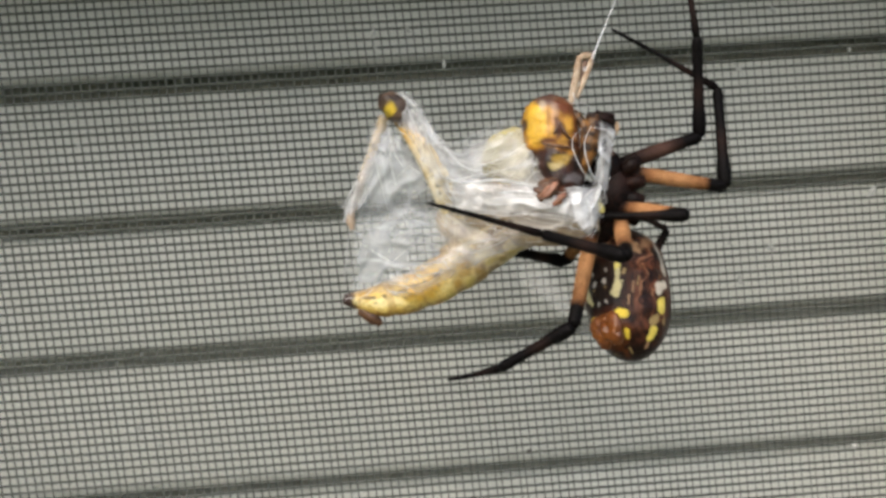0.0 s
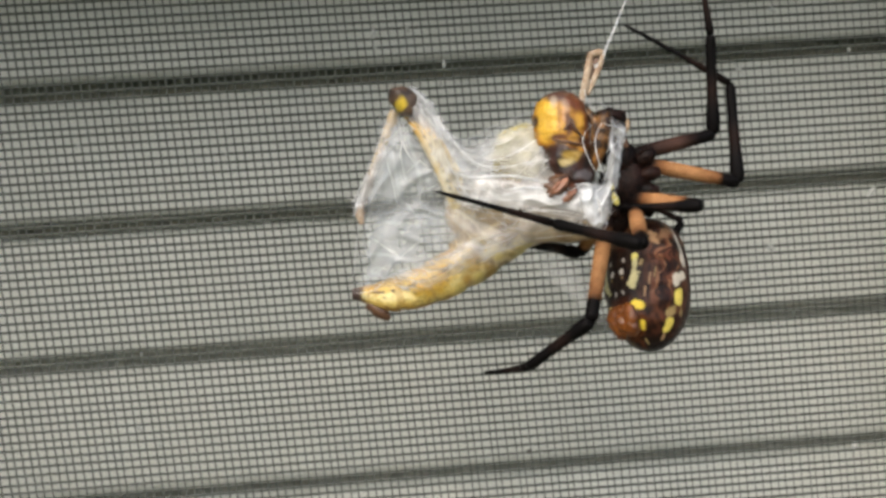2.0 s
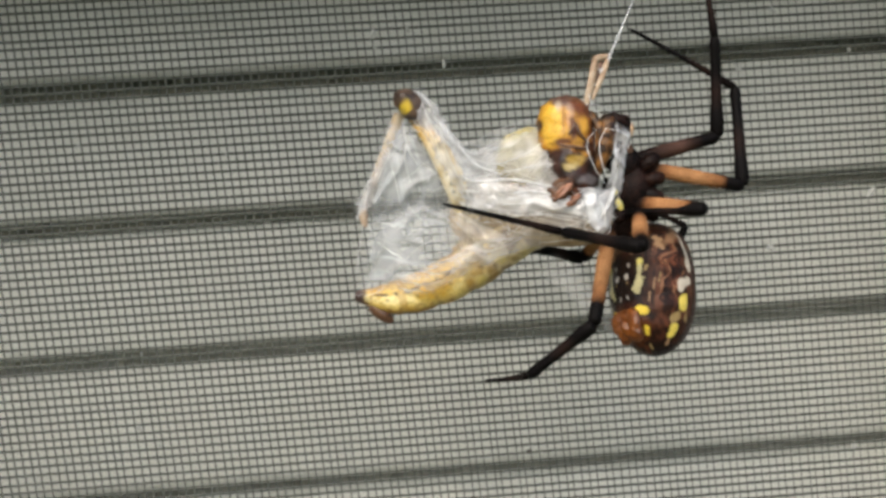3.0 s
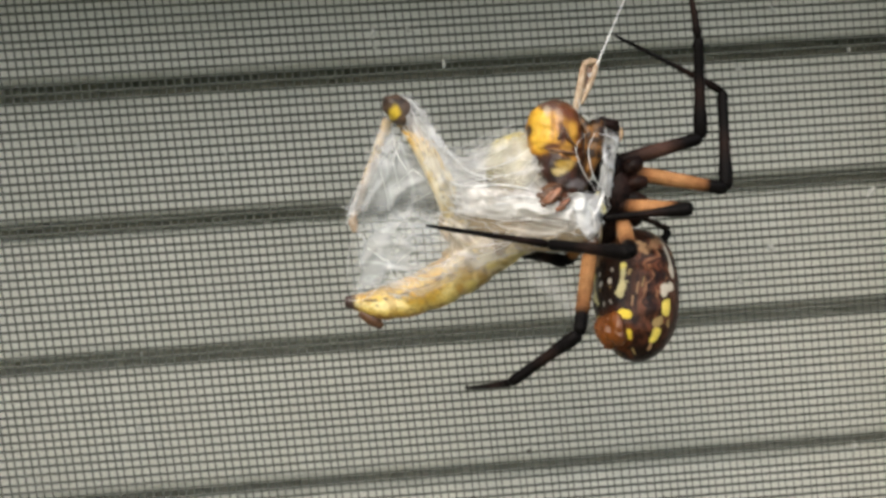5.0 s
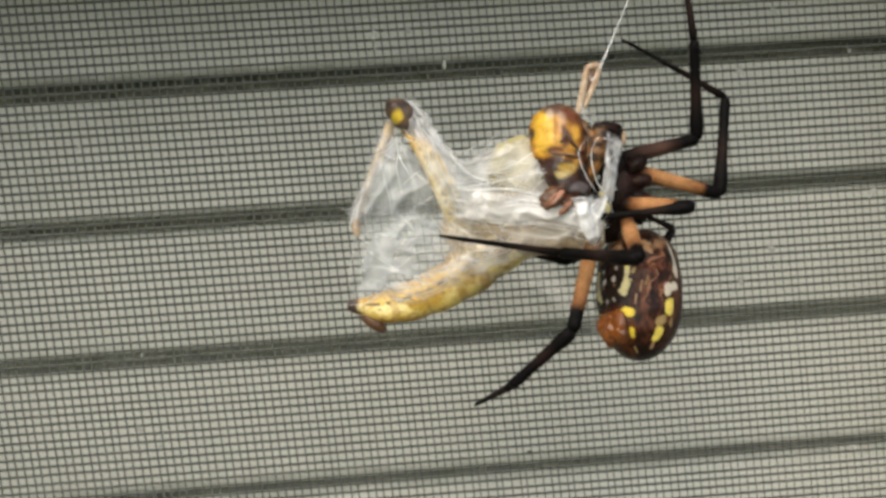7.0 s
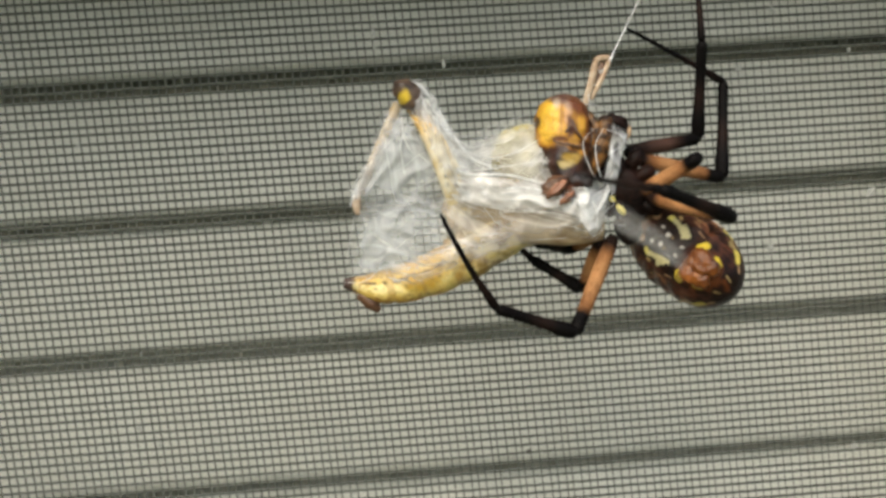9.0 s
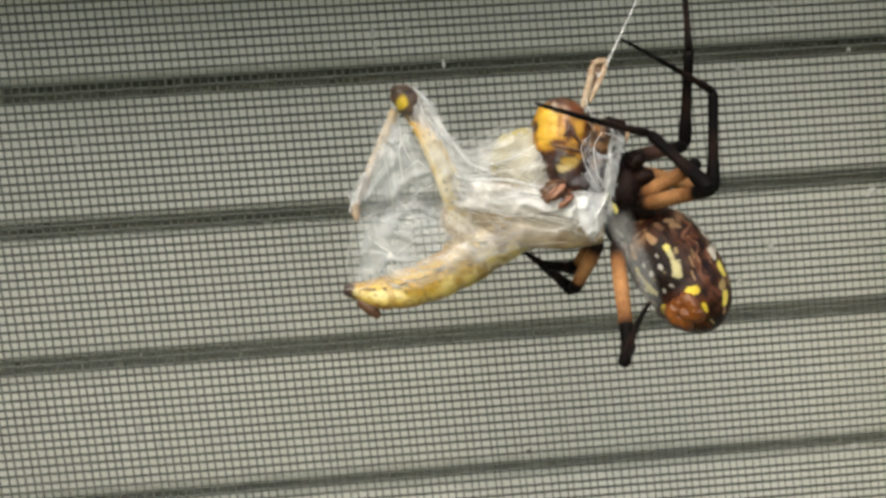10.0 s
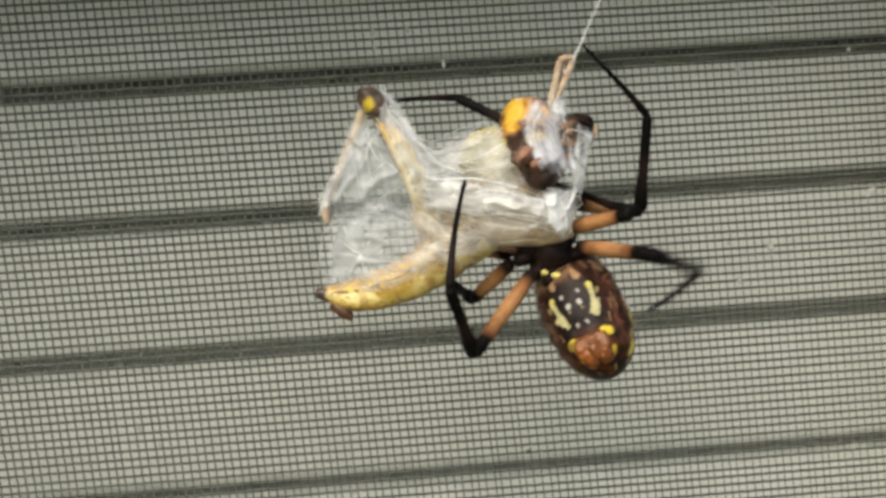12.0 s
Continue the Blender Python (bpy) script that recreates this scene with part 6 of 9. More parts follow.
    walk(legs["C"][0], [
        (0,mm(0.81,-1,-2.37,83.3,7,-43.9)), (0.5,mm(0.77,-1,-2.36,82.1,8.3,-51.8)), (1,mm(0.74,-1,-2.33,82.4,6.7,-48.9)),
        (1.5,mm(0.71,-1,-2.32,82.9,7,-45.1)), (2,mm(0.67,-1,-2.29,83,7.2,-44)), (2.5,mm(0.65,-1,-2.26,83,4.6,-43.5)),
        (3,mm(0.6,-1,-2.24,83,6,-43.6)), (3.2,mm(0.59,-1,-2.23,83.3,2.9,-38.8)), (4.8,mm(0.49,-1,-2.15,83.6,2.7,-30.4)),
        (5,mm(0.49,-1,-2.15,83.3,3.3,-35.6)), (5.5,mm(0.45,-1,-2.13,83.3,4,-35.7)), (6,mm(0.42,-1,-2.1,83.4,4.9,-33.5)),
        (6.5,mm(0.39,-1,-2.08,83.5,5,-32.6)), (7,mm(0.36,-1,-2.06,83.1,3.7,-38.9)), (7.2,mm(0.34,-1,-2.05,83,1.9,-41.3)),
        (7.5,mm(0.36,-1,-1.82,81.6,2.6,-41.6)), (7.8,mm(0.56,-1,-1.45,78.3,4.2,-42.2)), (8,mm(0.77,-1,-1.18,75.6,5.5,-42.7)),
        (8.2,mm(1.01,-1,-0.95,72.8,6.7,-43.2)), (8.5,mm(1.36,-1,-0.73,69.4,8.2,-43.8)), (8.8,mm(1.52,-1,-0.66,68,8.8,-44)),
        (9,mm(1.01,-1,-1.49,69.7,-11.3,-39.8)), (9.1,mm(0.73,-1,-1.41,69.8,-7.2,-46.3)), (9.2,mm(0.45,-1,-1.33,69.4,-3.1,-52.8)),
        (9.3,mm(0.8,-1,-1.13,73.1,0.7,-45.6)), (9.4,mm(1.12,-1,-0.88,76.9,3.7,-37.8)), (9.5,mm(1.4,-1,-0.59,80.5,5.8,-29.5)),
        (9.6,mm(0.77,-1,-0.79,75.9,5.2,-40.1)), (9.7,mm(0.14,-1,-0.84,70.6,2.9,-49.9)), (9.8,mm(0.55,-1,-1.18,73.7,-3.3,-48.4)),
        (9.9,mm(1.02,-1,-1.46,76.5,-9.6,-47.5)), (10,mm(1.52,-1,-1.68,79.2,-16.1,-47)), (10.1,mm(1.13,-1,-1.09,80.2,-14.1,-49.3)),
        (10.2,mm(0.73,-1,-0.52,81,-12.1,-51.6)), (10.3,mm(0.75,-1,-0.58,78.2,-9.1,-51.3)), (10.4,mm(0.77,-1,-0.64,75.3,-6.1,-51.2)),
        (10.5,mm(0.79,-1,-0.71,72.5,-3.1,-51.3)), (10.6,mm(0.5,-1,-0.23,73.8,-4.7,-48.9)), (10.7,mm(0.18,-1,0.23,75,-6.4,-46.5)),
        (10.8,mm(-0.16,-1,0.66,76.1,-8.2,-44.2)), (10.9,mm(0.44,-1,0.87,78.8,-10.4,-52.2)), (11,mm(1.03,-1,1.12,82,-11.9,-60.3)),
        (11.1,mm(0.47,-1,1.1,80.6,-8.8,-55.4)), (11.2,mm(-0.08,-1,1.1,79.6,-5.5,-50.6)), (11.3,mm(-0.64,-1,1.11,78.9,-2,-45.8)),
        (11.4,mm(0.08,-1,1.48,77.8,-0.2,-44.5)), (11.5,mm(0.83,-1,1.8,76.8,1.6,-43.3)), (11.6,mm(1.33,-1,1.82,72.9,4.5,-43.1)),
        (11.7,mm(1.85,-1,1.76,69.1,7.5,-43)), (11.8,mm(2.36,-1,1.61,65.3,10.5,-43.1)), (11.9,mm(3.24,-1,0.57,54.8,21.8,-46.5)),
        (12,mm(3.73,-1,-0.77,42.5,32.1,-52.9))])
    walk(legs["C"][1], [
        (0,mm(8.82,0,0,-7.5,-25.7,-169.6)), (0.5,mm(8.82,0,0,-7.4,-15.3,-170.8)), (1,mm(8.82,0,0,-7.4,-14.2,-171.1)),
        (1.5,mm(8.82,0,0,-6.8,-12.4,-171.3)), (2,mm(8.82,0,0,-6.6,-9.6,-171.7)), (2.5,mm(8.82,0,0,-7,-8.2,-172.1)),
        (3,mm(8.82,0,0,-6.7,-5.4,-172.3)), (3.2,mm(8.82,0,0,-6.5,-5.4,-172.6)), (4.8,mm(8.82,0,-0,-5.1,-21.4,-168.4)),
        (5,mm(8.82,-0,-0,-6.0,-26.3,-166.8)), (5.5,mm(8.82,-0,-0,-5.5,-26.4,-166.4)), (6,mm(8.82,0,0,-4.8,-24.3,-166.2)),
        (6.5,mm(8.82,-0,-0,-3.9,-23.3,-166.0)), (7,mm(8.82,0,-0,-4.0,-29.3,-164.9)), (7.2,mm(8.82,0,0,-3.6,-31.6,-165.4)),
        (7.5,mm(8.82,0,0,-6.7,10.2,-170.5)), (7.8,mm(8.82,0,0,-6.7,11.1,-171.9)), (8,mm(8.82,0,0,-6.6,11.8,-172.9)),
        (8.2,mm(8.82,0,0,-6.6,12.5,-174)), (8.5,mm(8.82,0,0,-6.5,13.4,-175.4)), (8.8,mm(8.82,0,0,-6.5,13.8,-175.9)),
        (9,mm(8.82,0,0,-5.3,21.2,168.4)), (9.1,mm(8.82,0,0,-5.9,18.8,169.7)), (9.2,mm(8.82,0,0,-6.5,16.4,171)),
        (9.3,mm(8.82,0,0,-6.5,-6.8,179.3)), (9.4,mm(8.82,0,0,-6.8,-30.1,-172.2)), (9.5,mm(8.82,0,0,-8,-53.5,-163.5)),
        (9.6,mm(8.82,0,0,-6.2,-17,-173.2)), (9.7,mm(8.82,0,0,-6.4,19.5,177.7)), (9.8,mm(8.82,0,0,-6.1,17.9,174.8)),
        (9.9,mm(8.82,0,0,-5.9,16.3,171.8)), (10,mm(8.82,0,0,-5.7,14.7,168.9)), (10.1,mm(8.82,0,0,-5.5,12.3,171.5)),
        (10.2,mm(8.82,0,0,-5.3,10,174)), (10.3,mm(8.82,0,0,-5.3,11.5,174.4)), (10.4,mm(8.82,0,0,-5.4,13,174.9)),
        (10.5,mm(8.82,0,0,-5.4,14.5,175.4)), (10.6,mm(8.82,0,0,-5.6,15.2,174.7)), (10.7,mm(8.82,0,0,-5.8,15.9,173.9)),
        (10.8,mm(8.82,0,0,-6,16.6,173.2)), (10.9,mm(8.82,0,0,-5.9,12.4,169.1)), (11,mm(8.82,0,0,-5,8.5,165.2)),
        (11.1,mm(8.82,0,0,-6.4,9.7,166)), (11.2,mm(8.82,0,0,-7.8,10.9,167)), (11.3,mm(8.82,0,0,-9,12.1,168)),
        (11.4,mm(8.82,0,0,-9.2,15.6,168.7)), (11.5,mm(8.82,0,0,-9.4,19,169.5)), (11.6,mm(8.82,0,0,-9.5,17,167.9)),
        (11.7,mm(8.82,0,0,-9.7,14.9,166.3)), (11.8,mm(8.82,0,0,-9.8,12.8,164.7)), (11.9,mm(8.82,0,0,-11.5,12.8,158.2)),
        (12,mm(8.82,0,0,-13.2,12.6,151.8))])
    walk(legs["C"][2], [
        (0,mm(0.06,-1.61,4.28,20.1,14.1,163.2)), (0.5,mm(-0.59,-1.52,2.6,22,4.8,166)), (1,mm(-0.65,-1.48,2.43,21.4,5.4,164.7)),
        (1.5,mm(-0.72,-1.46,2.13,20.4,6.9,164.9)), (2,mm(-0.82,-1.41,1.65,20.3,6,165.4)), (2.5,mm(-0.87,-1.34,1.4,20.3,3.9,163.9)),
        (3,mm(-0.93,-1.31,0.94,20.3,2.4,165.7)), (3.2,mm(-0.94,-1.27,0.92,19,5.2,162.5)), (4.8,mm(-0.17,-1.84,3.59,10.8,17.2,172.0)),
        (5,mm(0.22,-2.02,4.37,11.0,12.1,173.3)), (5.5,mm(0.24,-2.08,4.39,9.8,12.1,174.0)), (6,mm(0.09,-2.14,4.05,7.4,14.4,174.6)),
        (6.5,mm(0.03,-2.18,3.91,4.7,15.3,174.6)), (7,mm(0.52,-2.23,4.83,4.5,8.9,174.2)), (7.2,mm(0.7,-2.11,5.17,4.6,6.4,172.7)),
        (7.5,mm(-0.78,-1.6,-1.74,22,-25.3,158.5)), (7.8,mm(-0.78,-1.37,-1.9,23.7,-20.5,153.3)), (8,mm(-0.78,-1.19,-2.02,24.9,-16.5,149.3)),
        (8.2,mm(-0.78,-1,-2.14,26,-12.5,145.4)), (8.5,mm(-0.76,-0.78,-2.29,27.1,-7.5,140.8)), (8.8,mm(-0.75,-0.69,-2.36,27.4,-5.4,138.9)),
        (9,mm(-0.21,1.85,-3.58,25.8,-19.3,139.5)), (9.1,mm(-0.39,1.67,-3.19,28.6,-26.1,144.6)), (9.2,mm(-0.55,1.48,-2.79,31.1,-33.2,149.4)),
        (9.3,mm(-0.99,0.12,1.18,27,-13.1,156)), (9.4,mm(0.35,-1.16,4.95,24.4,7.2,160.4)), (9.5,mm(3.19,-1.67,7.95,22,27.7,163.1)),
        (9.6,mm(-0.57,-1.12,2.89,26.5,3,158.9)), (9.7,mm(-0.49,0.38,-3.29,32.6,-21.1,151.6)), (9.8,mm(-0.55,0.86,-3.04,33,-18,146.1)),
        (9.9,mm(-0.57,1.34,-2.78,33.3,-14.9,140.7)), (10,mm(-0.56,1.84,-2.51,33.5,-11.8,135.3)), (10.1,mm(-0.73,1.43,-2.11,34.1,-9.3,140.6)),
        (10.2,mm(-0.86,1.02,-1.71,34.7,-6.8,146)), (10.3,mm(-0.82,0.94,-1.97,34.8,-10,146.3)), (10.4,mm(-0.77,0.85,-2.22,35,-13.2,146.5)),
        (10.5,mm(-0.72,0.77,-2.48,35.2,-16.4,146.8)), (10.6,mm(-0.68,0.89,-2.59,33.8,-11.6,146.6)), (10.7,mm(-0.63,1.01,-2.7,32.5,-6.7,146.2)),
        (10.8,mm(-0.59,1.13,-2.82,31.2,-1.8,145.6)), (10.9,mm(-0.66,1.82,-2.13,35.3,-8.2,147.3)), (11,mm(-0.63,2.5,-1.45,39.1,-14.9,148.5)),
        (11.1,mm(-0.64,2.35,-1.66,36.8,-9.5,149.8)), (11.2,mm(-0.64,2.19,-1.86,34.4,-4.1,150.9)), (11.3,mm(-0.63,2.01,-2.07,32.1,1.3,151.7)),
        (11.4,mm(-0.52,1.86,-2.65,31.5,-1.9,151)), (11.5,mm(-0.37,1.71,-3.22,30.9,-5.1,150.4)), (11.6,mm(-0.42,1.98,-2.88,30.8,-3.5,150.4)),
        (11.7,mm(-0.46,2.26,-2.54,30.7,-1.9,150.5)), (11.8,mm(-0.48,2.54,-2.19,30.6,-0.2,150.5)), (11.9,mm(-0.13,3.57,-2.19,30.5,1.8,152.6)),
        (12,mm(0.32,4.56,-2.16,30.5,3.8,154.7))])
    walk(legs["E"][0], [
        (0,mm(0.69,-1.67,-3.72,-22.9,19.2,-97.9)), (0.5,mm(0.66,-1.67,-3.73,-23,18.8,-98.4)), (1,mm(0.67,-1.67,-3.74,-22.9,18.1,-97.9)),
        (1.5,mm(0.68,-1.67,-3.76,-22.7,17.7,-97.3)), (2,mm(0.66,-1.67,-3.77,-23,17.8,-98.2)), (2.5,mm(0.68,-1.67,-3.76,-22.9,17.2,-98.1)),
        (3,mm(0.66,-1.67,-3.78,-23.6,16.1,-100.4)), (3.2,mm(0.67,-1.67,-3.77,-23.6,15.5,-100.6)), (4.8,mm(0.67,-1.67,-3.8,-22.9,16.2,-98)),
        (5,mm(0.68,-1.67,-3.81,-22.6,16.7,-96.8)), (5.5,mm(0.67,-1.67,-3.82,-22.2,17.9,-95.5)), (6,mm(0.68,-1.67,-3.83,-22.4,18.2,-96.2)),
        (6.5,mm(0.68,-1.67,-3.84,-22.7,18.6,-97.2)), (7,mm(0.68,-1.67,-3.85,-21.9,20.2,-94.8)), (7.2,mm(0.67,-1.67,-3.85,-21.6,21.2,-93.9)),
        (7.5,mm(0.65,-1.67,-3.65,-21.4,19.1,-88.3)), (7.8,mm(0.72,-1.67,-3.35,-21.1,15,-74.5)), (8,mm(0.82,-1.67,-3.13,-21.3,12.7,-63.1)),
        (8.2,mm(0.95,-1.67,-2.94,-21.6,11.3,-51.5)), (8.5,mm(1.15,-1.67,-2.76,-21.2,10.7,-37.1)), (8.8,mm(1.24,-1.67,-2.71,-21,10.7,-31.1)),
        (9,mm(1.99,-1.67,-2.24,-23.5,21.1,-65.3)), (9.1,mm(1.06,-1.67,-2.46,-25.6,15.6,-68.7)), (9.2,mm(0.12,-1.67,-2.65,-27.4,10,-71.7)),
        (9.3,mm(0.56,-1.67,-2.88,-22.4,9.1,-67.5)), (9.4,mm(1.05,-1.67,-3.06,-17.5,7.6,-63.3)), (9.5,mm(1.56,-1.67,-3.18,-13,5.4,-59.2)),
        (9.6,mm(1.04,-1.67,-3.04,-20,10.6,-66.8)), (9.7,mm(0.58,-1.67,-2.83,-28.1,14,-75.3)), (9.8,mm(0.92,-1.67,-2.76,-23.8,9.4,-72.4)),
        (9.9,mm(1.25,-1.67,-2.66,-19.7,4.4,-70.1)), (10,mm(1.57,-1.67,-2.52,-15.9,-0.8,-68.4)), (10.1,mm(1.41,-1.67,-2.58,-15.4,-3.8,-69.4)),
        (10.2,mm(1.25,-1.67,-2.64,-14.9,-6.8,-70.4)), (10.3,mm(0.87,-1.67,-2.4,-18.7,1.6,-68.1)), (10.4,mm(0.53,-1.67,-2.12,-22.1,10.3,-66.8)),
        (10.5,mm(0.23,-1.67,-1.81,-25.5,19.2,-66.4)), (10.6,mm(0.19,-1.67,-1.81,-24,12.6,-66.8)), (10.7,mm(0.15,-1.67,-1.81,-22.4,6.1,-67.5)),
        (10.8,mm(0.11,-1.67,-1.82,-20.8,-0.3,-68.7)), (10.9,mm(0.39,-1.67,-1.18,-18.9,-1.7,-67.9)), (11,mm(0.63,-1.67,-0.51,-17.1,-3.2,-67.2)),
        (11.1,mm(0.39,-1.67,-0.48,-17.7,-1.4,-67.5)), (11.2,mm(0.15,-1.67,-0.43,-18.3,0.4,-67.8)), (11.3,mm(-0.08,-1.67,-0.38,-19,2.1,-68.1)),
        (11.4,mm(0.72,-1.67,-0.23,-20.3,1.6,-66.9)), (11.5,mm(1.53,-1.67,-0.11,-21.6,1.1,-65.6)), (11.6,mm(1.79,-1.67,-0.01,-26.8,3.1,-66.9)),
        (11.7,mm(2.08,-1.67,0.03,-32.2,5,-68.3)), (11.8,mm(2.39,-1.67,0.02,-37.6,6.5,-69.9)), (11.9,mm(2.91,-1.91,-1.14,-11.6,51.1,-8.8)),
        (11.95,mm(2.39,-1.91,-1.62,-40.9,47.0,-45.2)), (12,mm(2.51,-1.67,-2.89,-66.4,24.5,-79.3))])
    walk(legs["E"][1], [
        (0,mm(12.99,0,0,-77.1,16.9,-130.1)), (0.5,mm(12.99,0,0,-76.9,16.3,-128.5)), (1,mm(12.99,0,0,-76.9,15.6,-126.1)),
        (1.5,mm(12.99,0,0,-76.7,14.7,-124)), (2,mm(12.99,0,0,-77.2,16.4,-126.4)), (2.5,mm(12.99,0,0,-78.2,17.8,-128.1)),
        (3,mm(12.99,0,0,-81,19.3,-133.9)), (3.2,mm(12.99,0,0,-82.1,19.7,-135.8)), (4.8,mm(12.99,0,0,-81.8,23,-137)),
        (5,mm(12.99,0,0,-80.5,22.8,-134.9)), (5.5,mm(12.99,0,0,-77.5,22.3,-129.9)), (6,mm(12.99,0,0,-78.7,22.9,-133.5)),
        (6.5,mm(12.99,0,0,-79.8,23.6,-137)), (7,mm(12.99,0,0,-79.9,26.3,-140.7)), (7.2,mm(12.99,0,0,-80,27.6,-142.6)),
        (7.5,mm(12.99,0,0,-78,30.7,-139.9)), (7.8,mm(12.99,0,0,-69.2,37.3,-131.9)), (8,mm(12.99,0,0,-60.5,41.8,-123.9)),
        (8.2,mm(12.99,0,0,-50.1,44.7,-114.2)), (8.5,mm(12.99,0,0,-35.5,45.6,-101)), (8.8,mm(12.99,0,0,-30.1,45.3,-95.5)),
        (9,mm(12.99,0,0,-26.4,-8.9,-88.6)), (9.1,mm(12.99,0,0,-17,-15.8,-125.8)), (9.2,mm(12.99,0,0,-2.7,-18.8,-164.5)),
        (9.3,mm(12.99,0,0,6.1,-15.3,165)), (9.4,mm(12.99,0,0,12.7,-8.6,135.9)), (9.5,mm(12.99,0,0,15.9,0.2,107.8)),
        (9.6,mm(12.99,0,0,12.4,1.9,113.5)), (9.7,mm(12.99,0,0,9.1,4,119.1)), (9.8,mm(12.99,0,0,12.6,-12,141.5)),
        (9.9,mm(12.99,0,0,7.7,-28,165.4)), (10,mm(12.99,0,0,-8,-39.4,-164.2)), (10.1,mm(12.99,0,0,-9.3,-43.1,-161.5)),
        (10.2,mm(12.99,0,0,-10.8,-46.8,-158.6)), (10.3,mm(12.99,0,0,12.6,-32.9,164)), (10.4,mm(12.99,0,0,20.4,-14.1,136.3)),
        (10.5,mm(12.99,0,0,18.4,3.1,110.1)), (10.6,mm(12.99,0,0,21.3,-15.9,137.8)), (10.7,mm(12.99,0,0,12.6,-34.6,168.9)),
        (10.8,mm(12.99,0,0,-12.3,-44.8,-148.9)), (10.9,mm(12.99,0,0,-7,-47,-157.2)), (11,mm(12.99,0,0,-0.9,-48.7,-166.2)),
        (11.1,mm(12.99,0,0,-11.1,-48.2,-152.1)), (11.2,mm(12.99,0,0,-20.3,-46.2,-138.7)), (11.3,mm(12.99,0,0,-28.1,-42.9,-126.5)),
        (11.4,mm(12.99,0,0,-19.1,-44.7,-140.9)), (11.5,mm(12.99,0,0,-9.3,-45.1,-156)), (11.6,mm(12.99,0,0,-10.9,-46.3,-152.6)),
        (11.7,mm(12.99,0,0,-12.5,-47.4,-149.1)), (11.8,mm(12.99,0,0,-14.3,-48.5,-145.5)), (11.9,mm(12.99,-0,0,87.0,-116.1,44.7)),
        (11.95,mm(12.99,-0,-0,106.5,-27.6,52.9)), (12,mm(12.99,0,0,37,3.7,111.3))])
